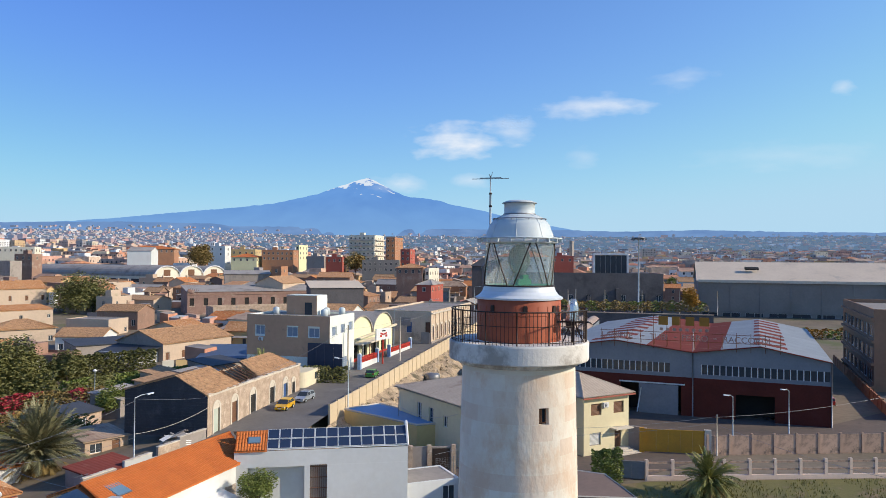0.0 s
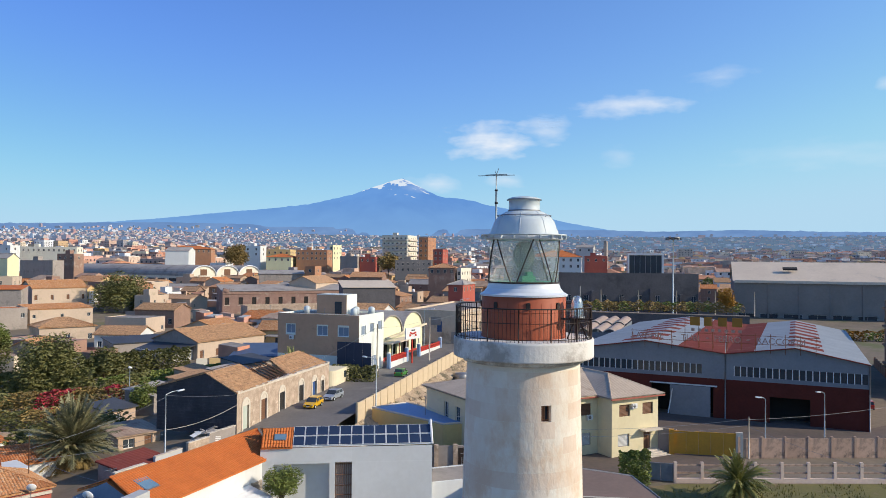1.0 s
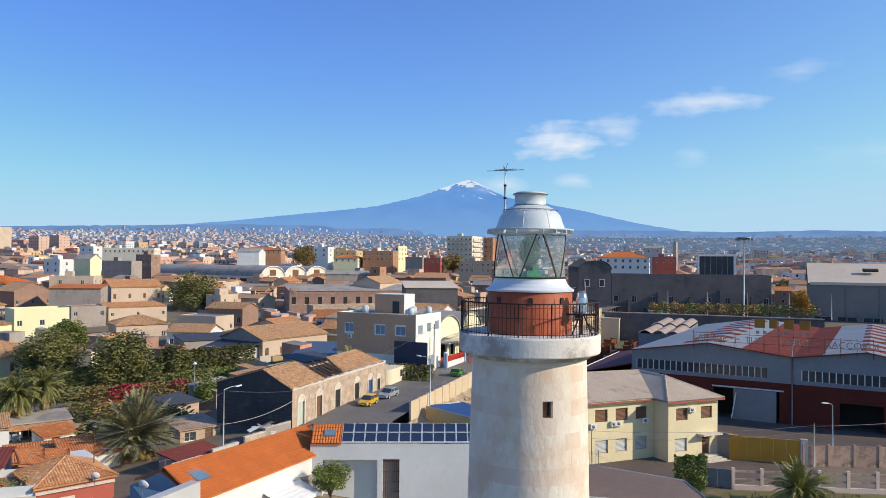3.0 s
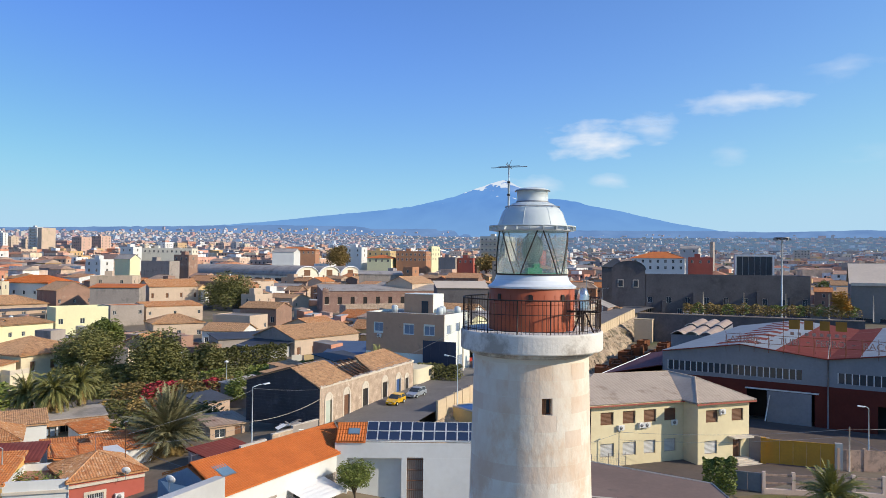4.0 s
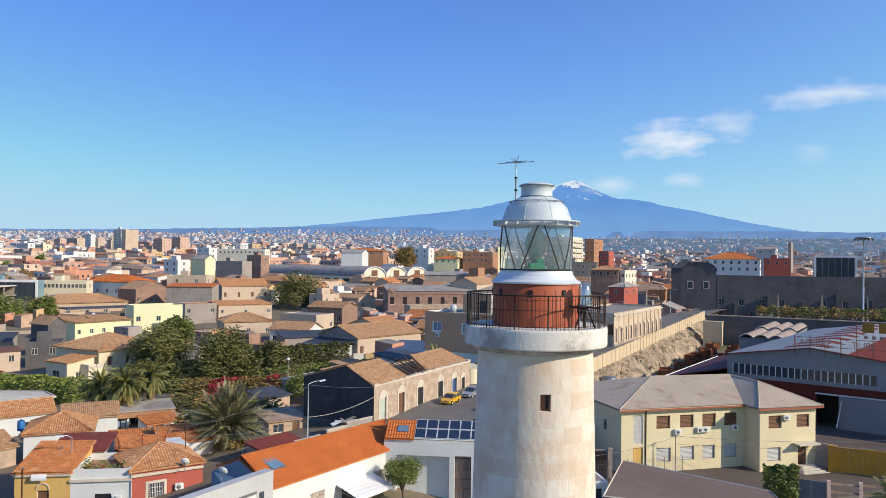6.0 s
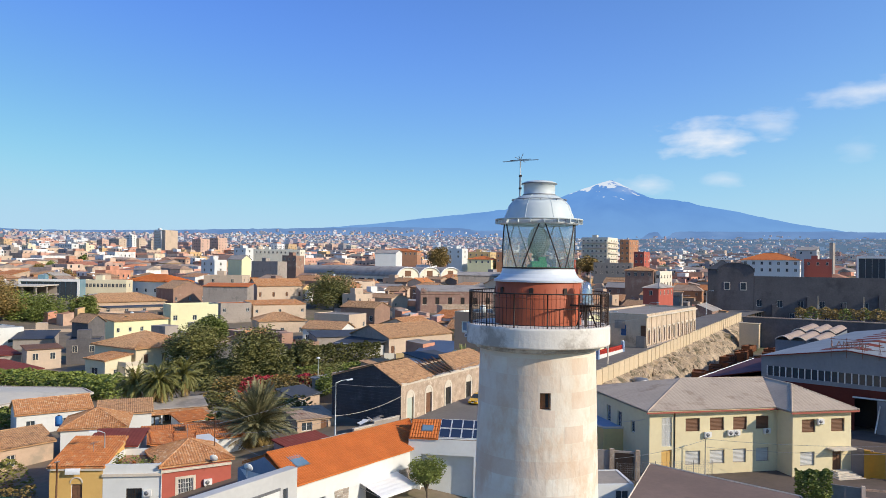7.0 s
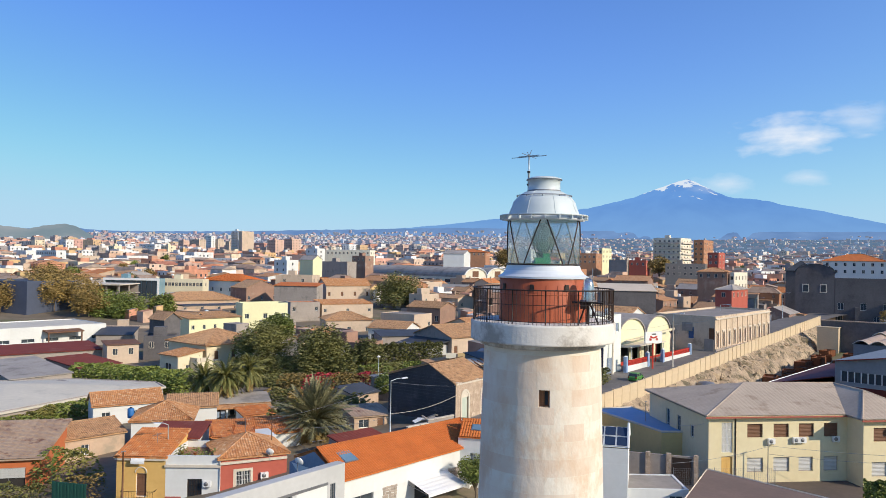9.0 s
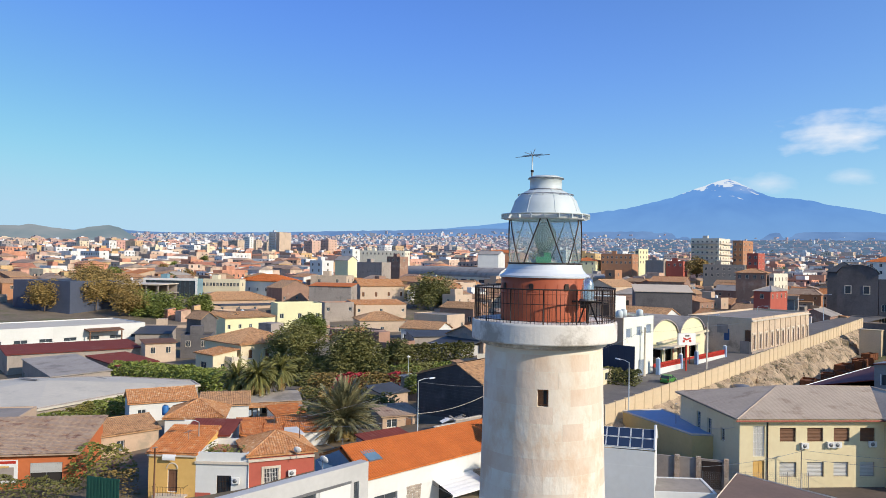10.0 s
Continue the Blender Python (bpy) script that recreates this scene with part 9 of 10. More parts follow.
def palm(label, x, y, z, trunk_h, n, length, mat_leaf, seed, droop=1.0, trunk_r=0.28, dead=0.0, lean=0.0, group="palms"):
    rg2 = random.Random(seed)
    t = thing("palm_tree", label, "palm", pose(x, y, z), group)
    top = Vector((lean, lean * 0.4, trunk_h))
    tm = Mesh().tube([(0, 0, 0), tuple(top * 0.5 + Vector((0.05, 0, 0))), tuple(top)], trunk_r * 1.15, 9, trunk_r)
    for i in range(int(trunk_h / 0.22)):
        f = i * 0.22 / trunk_h
        tm.lathe([(trunk_r * 1.12, trunk_h * f), (trunk_r * 1.3, trunk_h * f + 0.1), (trunk_r * 1.08, trunk_h * f + 0.14)], 9, False, cx=top.x * f, cy=top.y * f)
    part("trunk", tm, M_BARK, t)
    fr, dd = Mesh(), Mesh()
    skirt = int(n * 0.35) if dead else 0
    for i in range(n + skirt):
        a = rg2.uniform(0, 6.28)
        hang = i >= n
        e = rg2.uniform(-1.25, -0.45) if hang else rg2.uniform(-0.15, 1.5)
        L = length * rg2.uniform(0.55, 1.08) * (0.7 if hang else 1.0)
        m = dd if hang or (dead and e < -0.1 and rg2.random() < 0.6) else fr
        p, d = Vector(top), Vector((math.cos(a) * math.cos(e), math.sin(a) * math.cos(e), math.sin(e)))
        seg = 11
        side0 = Vector((-math.sin(a), math.cos(a), 0))
        side0 = (side0 + Vector((0, 0, rg2.uniform(-0.7, 0.7)))).normalized()
        bend = droop * rg2.uniform(0.5, 1.5) * (0.4 if hang else 1.0)
        for s in range(seg):
            d = (d + Vector((0, 0, -0.085 * bend * (1 + 0.5 * s / seg)))).normalized()
            q = p + d * L / seg
            f = (s + 0.5) / seg
            up = side0.cross(d).normalized()
            w = length * 0.145 * math.sin(math.pi * min(f * 0.9 + 0.1, 1)) ** 0.6
            if s > 0:
                for k in range(3):
                    b = p + (q - p) * (k / 3)
                    for sg in (1, -1):
                        r = rg2.uniform(0.6, 1.25)
                        tip = b + side0 * sg * w * 0.72 * r + d * w * 1.15 * r - Vector((0, 0, w * 0.25 * droop * r)) + up * w * 0.3 * rg2.uniform(-0.4, 1.0)
                        m.face([b, b + d * L * 0.036, tip])
            m.face([p - side0 * 0.022, q - side0 * 0.018, q + side0 * 0.018, p + side0 * 0.022])
            p = q
    part("crown", fr, mat_leaf, t)
    if dead:
        part("dry_fronds", dd, M_LEAFO, t)
    return t


G1, G2 = "dense dark green garden tree with a rounded crown", "broad dark evergreen tree in the walled garden"
tree(G1, -24.2, 147.0, 11.6, 6.5, M_LEAF, 3600, 0.42, 1, clumps=20)
tree("light green tree topping the garden wall", -21.0, 151.0, 13.0, 3.8, M_LEAFB, 1500, 0.40, 2)
tree(G2, -10.8, 140.5, 10.4, 7.6, M_LEAF, 4200, 0.42, 3, clumps=22)
tree(G2, -1.5, 139.0, 7.4, 3.6, M_LEAF, 1500, 0.42, 4, clumps=18)
tree("big spreading green tree between the tan houses", 16.0, 292.0, 15.5, 10.5, M_LEAF, 3400, 0.62, 7, clumps=28)
tree("tall brown-green tree above the town roofs", 97.0, 447.0, 25.0, 9.0, M_LEAFO, 1600, 0.8, 71, clumps=22)
tree("tall brown-green tree beside the apartment block", 178.0, 400.0, 21.0, 7.5, M_LEAFO, 1300, 0.8, 72, clumps=20)
tree("round dark bush between the tile roofs", 128.0, 306.0, 8.0, 6.0, M_LEAF, 1300, 0.6, 73, clumps=18)
tree("clipped round tree by the white villa", 6.3, 46.7, 5.6, 1.75, M_LEAFB, 2200, 0.15, 8, z=0.2, clumps=24, trunk=0.12)
tree("small leafy tree beside the tarred gable", 1.0, 98.0, 5.5, 2.6, M_LEAFB, 900, 0.3, 9)
for i, (x, y, h, r, m) in enumerate(((-124, 300, 15, 9, M_LEAFO), (-112, 286, 14, 8, M_LEAFO), (-102, 270, 13, 7.5, M_LEAFO), (-92, 262, 10, 8, M_LEAFB), (-82, 258, 10, 8, M_LEAFB), (-112, 268, 15, 8, M_LEAFO), (-119, 284, 16, 9, M_LEAFO), (-135, 320, 15, 9, M_LEAFO), (-72, 262, 9, 6, M_LEAFB), (-128, 262, 12, 7, M_LEAFO), (-96, 256, 11, 6.5, M_LEAFO))):
    tree("autumn-brown tree beside the road" if m is M_LEAFO else "bright green roadside tree crown", x, y, h, r, m, 1300, 0.6, 20 + i, clumps=20, group="roadside trees")
hedge("tall dark clipped cypress hedge", [(-2.0, 148.5), (6.0, 150.5), (16.5, 150.5)], 6.4, 3.0, M_LEAF, 260, 0.36, 3, name="cypress_hedge")
hedge("dense shaded growth under the garden trees", [(-30.0, 145.0), (-17.0, 141.0), (-3.0, 136.0)], 5.0, 6.0, M_LEAF, 300, 0.36, 19, name="garden_growth")
hedge("rounded green garden shrubs in a row", [(-3.0, 127.5), (6.0, 130.0), (15.0, 130.5), (20.0, 128.0)], 3.8, 4.0, M_LEAF, 260, 0.30, 4, name="shrub_row", extra=(M_LEAFB, -0.05))
hedge("bougainvillea thicket with red bracts and dry stems", [(-17.0, 114.0), (-9.0, 111.0), (-1.0, 108.5), (4.0, 106.0)], 4.8, 6.0, M_LEAFO, 260, 0.27, 5, name="bougainvillea", extra=(M_BOUG, 0.15))
hedge("dry brown undergrowth over the garden bank", [(-19.0, 106.0), (-10.0, 101.0), (-3.0, 97.0)], 3.2, 6.0, M_LEAFO, 190, 0.27, 6, name="undergrowth", extra=(M_LEAF, 0.0))
hedge("low green garden growth along the lane", [(-22.0, 128.0), (-14.0, 124.0), (-4.0, 121.0)], 2.6, 7.0, M_LEAF, 200, 0.4, 7, name="garden_growth")
hedge("bright green vine hedge above the pale hall", [(-61.5, 142.0), (-50.0, 134.5), (-42.0, 128.0), (-34.0, 121.0)], 5.4, 4.6, M_LEAFB, 280, 0.34, 8, name="vine_hedge")
hedge("overgrown green creeper beside the tile houses", [(-48.0, 92.5), (-41.0, 88.0), (-37.0, 80.0)], 2.8, 3.0, M_GRASS, 110, 0.22, 9, name="creeper", extra=(M_LEAFB, 0.1))
hedge("green overgrown bank below the pale hall", [(-55.5, 92.5), (-51.0, 101.0), (-46.0, 109.0)], 4.0, 4.5, M_GRASS, 260, 0.24, 29, name="overgrown_bank", extra=(M_LEAFB, 0.0))
hedge("leafy green bushes by the orange shop", [(-38.5, 66.5), (-33.5, 62.5)], 6.4, 5.0, M_LEAFB, 260, 0.22, 10, base=-2.4, name="bush", extra=(M_GRASS, 0.1))
hedge("dry reddish bush in front of the ochre house", [(-34.0, 58.8), (-30.6, 58.3)], 4.6, 3.0, M_LEAFO, 220, 0.16, 11, base=-2.2, name="bush")
hedge("dark green bushes below the shop poster", [(-46.0, 60.5), (-37.0, 60.0)], 4.2, 3.4, M_LEAF, 220, 0.2, 12, base=-3.0, name="bush")
tree("slim yellow autumn tree beside the hangar", 206.0, 168.0, 13.0, 3.6, M_LEAFY, 900, 0.5, 41, flat=1.4)
hedge("small green hedge beside the brown-roofed hall", [(44.2, 44.4), (46.8, 42.4)], 4.8, 2.6, M_LEAFB, 900, 0.19, 13, base=0.0, name="hedge")
hedge("prickly green hedge by the gatehouse", [(27.5, 101.0), (32.0, 97.8), (36.5, 94.5)], 4.0, 3.0, M_LEAF, 260, 0.24, 14, base=4.0, name="hedge")
hedge("weeds along the hall's edge", [(24.0, 50.5), (29.5, 50.0)], 1.4, 1.6, M_GRASS, 130, 0.14, 15, base=0.0, name="weeds", extra=(M_LEAFB, 0.0))
hedge("scrub along the top of the far yard", [(165.0, 198.3), (178.0, 190.0), (198.0, 176.0), (212.0, 166.0)], 4.6, 8.0, M_LEAFB, 95, 0.42, 16, name="scrub", base=6.6, extra=(M_LEAFO, -0.12))
hedge("dry orange scrub beyond the warehouse", [(196.0, 122.0), (206.0, 112.0), (216.0, 104.0)], 3.6, 6.0, M_LEAFY, 70, 0.42, 18, name="scrub", extra=(M_LEAFB, 0.1))
hedge("dark garden growth behind the palms", [(-16.0, 86.0), (-9.0, 84.0), (-4.0, 88.0)], 4.0, 8.0, M_LEAF, 260, 0.34, 17, name="garden_growth")
palm("shaggy grey-green date palm with hanging fronds", -9.6, 72.5, -0.2, 4.0, 190, 5.6, M_PALM, 1, 0.5, 0.45, 0.5)
palm("feathery green palm with drooping fronds", -25.0, 101.5, -1.5, 6.0, 110, 4.6, M_PALMB, 2, 1.7, 0.26, 0.4)
palm("feathery green palm in the palm cluster", -22.0, 103.5, -1.5, 6.6, 95, 4.4, M_PALMB, 3, 1.7, 0.24, 0.4, lean=0.4)
palm("feathery green palm with a slim trunk", -28.5, 104.5, -1.5, 5.4, 90, 4.2, M_PALMB, 4, 1.7, 0.22, 0.4, lean=-0.4)
palm("low green fan palm on the dry grass", 50.7, 33.7, 0.0, 1.7, 130, 3.9, M_PALMB, 5, 0.9, 0.34, 0.4)
palm("young palm beside the corner house", 22.2, 95.4, 2.4, 5.2, 70, 3.2, M_PALMB, 6, 0.9, 0.25)
palm("young palm beside the small store", 20.4, 51.5, 0.0, 0.8, 34, 1.7, M_PALM, 7, 0.9, 0.14)

# small trees scattered through the town
rg = random.Random(77)
green_spots = plots(190, 900, 46, 0.4, 0.42)
for i, (r, x, y) in enumerate(green_spots[:60]):
    tree("dark green tree among the town roofs", x, y, rg.uniform(7, 12), rg.uniform(3.5, 6), rg.choice((M_LEAF, M_LEAF, M_LEAFB, M_LEAFO)), 340, 0.7, 200 + i, group="town trees", clumps=10)
fm = Mesh()
for r, x, y in plots(900, 2400, 60, 0.45, 0.5):
    z = ground_z(x, y)
    for k in range(26):
        leaf_quad(fm, Vector((x + rg.gauss(0, 7), y + rg.gauss(0, 7), z + rg.uniform(1, 8))), rg.uniform(0.9, 1.9), rg)
solid("far_trees", fm, M_LEAF, "dark green tree crowns scattered through the city", "trees", kind="stuff")
gm = Mesh()
for i in range(9000):
    x, y = rg.uniform(38, 82), rg.uniform(16, 39)
    if y > 66.5 - 0.52 * x - 0.6 or noise.noise((x * 0.2, y * 0.2, 0)) < -0.25:
        continue
    s = rg.uniform(0.15, 0.4)
    a = rg.uniform(0, 6.28)
    gm.face([(x - 0.06 * math.cos(a), y - 0.06 * math.sin(a), 0), (x + 0.06 * math.cos(a), y + 0.06 * math.sin(a), 0), (x + rg.uniform(-0.1, 0.1), y + rg.uniform(-0.1, 0.1), s)])
solid("dry_grass", gm, M_GRASS, "yellow-green dry grass on the open plot", "grass", kind="stuff")


# ---- street things, yard, cables, cars ----
def car(label, x, y, z, ang, paint, group="parked cars", length=3.6, width=1.6, height=1.45):
    """A small hatchback, nose along its own +x."""
    t = thing("car", label, "car", pose(x, y, z, 0, 0, ang), group)
    L, W, H = length, width / 2, height
    side = [(-0.5, 0.32), (-0.5, 0.78), (-0.47, 0.92), (0.22, 0.90), (0.42, 0.74), (0.5, 0.62), (0.5, 0.32)]
    b = Mesh()
    n = len(side)
    k = len(b.v)
    ws = [0.92, 1.0, 0.98, 0.98, 0.95, 0.86, 0.84]
    for sg in (-1, 1):
        b.v += [(px * L, sg * W * w, pz) for (px, pz), w in zip(side, ws)]
    for i in range(n):
        j = (i + 1) % n
        b.f.append((k + i, k + j, k + n + j, k + n + i))
        b.s.append(False)
        b.mi.append(0)
    b.f += [tuple(k + i for i in range(n))[::-1], tuple(k + n + i for i in range(n))]
    b.s += [False, False]
    b.mi += [0, 0]
    body = part("body", b, paint, t)
    cab = [(-0.47, 0.91, 0.96), (-0.40, H - 0.06, 0.80), (-0.34, H, 0.78), (0.00, H, 0.78), (0.06, H - 0.05, 0.80), (0.24, 0.90, 0.95)]
    g = Mesh()
    k = 0
    m = len(cab)
    for sg in (-1, 1):
        g.v += [(px * L, sg * W * w, pz) for px, pz, w in cab]
    for i in range(m - 1):
        g.f.append((k + i, k + i + 1, k + m + i + 1, k + m + i))
        g.s.append(False)
        g.mi.append(1 if i in (0, 4) else 0)
    g.f += [tuple(range(m))[::-1], tuple(m + i for i in range(m))]
    g.s += [False, False]
    g.mi += [0, 0]
    part("cabin", g, [paint, M_PANE], t)
    for sg in (-1, 1):
        w = Mesh()
        for x0, x1 in ((-0.40, -0.14), (-0.12, 0.14)):
            q = lambda px, pz, ww: (px * L, sg * (W * ww + 0.012), pz)
            w.face([q(x0 - (0.03 if x0 < -0.3 else 0), 0.95, 0.95), q(x1 + (0.05 if x1 > 0 else 0), 0.95, 0.95), q(x1 - (0.07 if x1 > 0 else 0), H - 0.10, 0.81), q(x0 + 0.02, H - 0.10, 0.81)])
        part("side_windows", w, M_PANE, t)
        part("headlight", Mesh().obox((0.485 * L, sg * W * 0.66, 0.62), (0.1, 0.34, 0.15)), M_LAMPG, t)
        part("tail_light", Mesh().obox((-0.497 * L, sg * W * 0.78, 0.78), (0.06, 0.2, 0.26)), M_REDP, t)
        part("mirror", Mesh().obox((0.13 * L, sg * (W + 0.08), 0.98), (0.1, 0.18, 0.13)), paint, t)
        for px in (-0.31, 0.31):
            wh = part("wheel", Mesh().lathe([(0.16, -0.09), (0.28, -0.09), (0.30, -0.06), (0.30, 0.06), (0.28, 0.09), (0.16, 0.09)], 16), M_RUBBER, t, "", pose(px * L, sg * (W - 0.06), 0.30, 90, 0, 0))
            part("rim", Mesh().lathe([(0.001, 0.07), (0.17, 0.075), (0.17, -0.075), (0.001, -0.07)], 12), M_SILVER, wh)
    part("bumper", Mesh().obox((0.5 * L, 0, 0.42), (0.14, W * 1.7, 0.22)).obox((-0.5 * L, 0, 0.42), (0.14, W * 1.8, 0.22)), paint, t)
    part("grille", Mesh().obox((0.503 * L, 0, 0.60), (0.04, W * 0.7, 0.10)), M_IRON, t)
    part("plate", Mesh().obox((0.524 * L, 0, 0.44), (0.02, 0.46, 0.11)), M_WHITEP, t)
    return t


M_LAMPG = mat("lamp_glass", (0.75, 0.75, 0.70), (0.70, 0.70, 0.66), 2.0, 0.15, bump=0.0)
RANG = math.degrees(math.atan2(RU.y, RU.x))
car("small bright yellow hatchback parked by the terrace", 20.6, 80.0, 4.0, RANG + 182, M_CARYEL)
car("silver hatchback parked behind the yellow car", 25.0, 84.0, 4.08, RANG + 178, M_CARSIL, length=4.0)
car("green hatchback on the street by the wall", 42.3, 97.2, 4.45, RANG + 2, M_CARGRN)
car("pale silver car further up the street", 107.0, 172.0, 6.3, RANG + 183, M_CARSIL)
car("white car far up the street", 121.0, 196.0, 6.9, RANG + 180, M_CARWHT)
car("red car beside the warehouse", 111.5, 57.5, 0.0, 36, M_CARRED, length=4.2)
car("dark car under the shed roof by the palms", -1.5, 62.5, 0.9, 40, M_NAVY)


def street_lamp(label, x, y, z, h, arm, yaw, name="street_lamp"):
    t = thing(name, label, "lamp", pose(x, y, z, 0, 0, yaw), "street lamps")
    part("post", Mesh().tube([(0, 0, 0), (0, 0, h)], 0.09, 8, 0.055), M_SILVER, t)
    if arm:
        part("arm", Mesh().tube([(0, 0, h), (arm * 0.5, 0, h + 0.25), (arm, 0, h + 0.3)], 0.04, 6), M_SILVER, t)
        part("lamp_head", Mesh().obox((arm + 0.25, 0, h + 0.28), (0.75, 0.28, 0.14), 0, 0, -6), M_WHITEMET, t)
    else:
        part("lamp_head", Mesh().lathe([(0.05, h), (0.34, h + 0.05), (0.30, h + 0.22), (0.08, h + 0.36), (0.001, h + 0.38)], 12), M_WHITEP, t)
    return t


street_lamp("tall grey street lamp with a curved arm", -0.3, 70.0, 0.6, 8.4, 1.6, 20)
street_lamp("small white garden lamp on a post", -0.2, 107.0, 1.2, 5.9, 0, 0, "garden_lamp")
street_lamp("yard lamp post with a bent arm", 68.4, 44.3, 0.0, 7.2, 0.7, 160)
street_lamp("yard lamp beside the warehouse doors", 84.6, 47.2, 0.0, 6.2, 0.9, 170)
street_lamp("street lamp beside the bank wall", 29.0, 77.6, 3.8, 6.6, 1.8, 120)
street_lamp("lamp at the lane behind the ochre house", -24.6, 60.8, -1.5, 7.4, 0.9, 200)
for q in (70, 104, 138, 172):
    street_lamp("curved street lamp on the street", *road_pt(q, 11.6), road_z(q), 8.0, 1.8, RANG - 90)


def pole(label, x, y, z, h, material, r=0.1):
    t = thing("utility_pole", label, "pole", pose(x, y, z), "utility poles")
    part("post", Mesh().tube([(0, 0, 0), (0, 0, h)], r, 8, r * 0.7), material, t)
    part("cap", Mesh().obox((0, 0, h), (0.5, 0.08, 0.1), 40), M_STEELGREY, t)


pole("white concrete pole beside the workshop fence", 40.4, 103.2, 4.4, 8.6, M_TRIM, 0.2)
pole("concrete pole on the workshop forecourt", 54.6, 110.2, 4.8, 8.6, M_TRIM, 0.15)
pole("thin pole beside the precast yard wall", 65.3, 44.3, 0.0, 5.2, M_TRIM)
pole("dark wooden pole by the crossing", 25.5, 112.0, 4.0, 7.0, M_WOODBR, 0.12)
pole("thin dark pole beside the red house", -13.8, 61.4, -1.0, 8.6, M_WOODBR, 0.06)
pole("rusty pole beside the ochre house", -28.0, 56.6, -2.0, 6.2, M_WOODBR, 0.11)
pole("thin pole on the blue-roofed hut", 31.6, 67.5, 4.1, 2.6, M_STEELGREY, 0.05)
pole("metal post beside the yellow house", 39.6, 53.4, 0.0, 4.6, M_STEELGREY, 0.06)
for i in range(5):
    pole("grey pole in the works yard", 175 + i * 11.0, 200 - i * 8.4, 5.0, 9.0, M_TRIM, 0.2)


def cable(p0, p1, sag, r=0.018, label="thin overhead cable between poles", material=None):
    pts = []
    for i in range(15):
        f = i / 14
        p = Vector(p0).lerp(Vector(p1), f)
        pts.append(p - Vector((0, 0, 4 * sag * f * (1 - f))))
    solid("overhead_cable", Mesh().tube(pts, r, 4), material or M_STEELGREY, label, "cable", group="overhead cables")


cable((-0.2, 70.0, 8.9), (8.0, 71.4, 8.1), 0.15)
cable((-0.3, 70.0, 5.0), (8.1, 71.1, 7.0), 0.5, 0.03, "thick sagging pale cable to the terrace", M_TRIM)
cable((-0.3, 70.0, 8.7), (-13.8, 62.0, 6.2), 0.4)
cable((-13.8, 62.0, 5.6), (-8.2, 43.6, 7.0), 0.3)
cable((-13.8, 62.0, 5.2), (-0.3, 70.0, 4.6), 0.5)
cable((8.2, 71.6, 8.3), (40.4, 103.2, 12.6), 0.8)
cable((40.4, 103.2, 12.4), (54.6, 110.2, 13.0), 0.4)
cable((54.6, 110.2, 12.8), (84.0, 145.0, 12.2), 0.5)
cable((25.5, 112.0, 10.6), (40.4, 103.2, 12.2), 0.4)
cable((31.6, 67.5, 5.6), (33.6, 56.0, 6.4), 0.9, 0.03, "pale looping cable to the yellow house", M_TRIM)
cable((39.6, 53.4, 4.5), (65.3, 44.3, 5.0), 0.5)
cable((39.6, 53.4, 3.6), (65.3, 44.3, 4.2), 0.5)
cable((65.3, 44.3, 4.9), (100.0, 41.0, 5.2), 0.5)
cable((28.0, 52.0, 3.2), (39.6, 53.4, 4.4), 0.3)
cable((65.3, 44.3, 4.0), (60.0, 20.0, 4.0), 0.5)


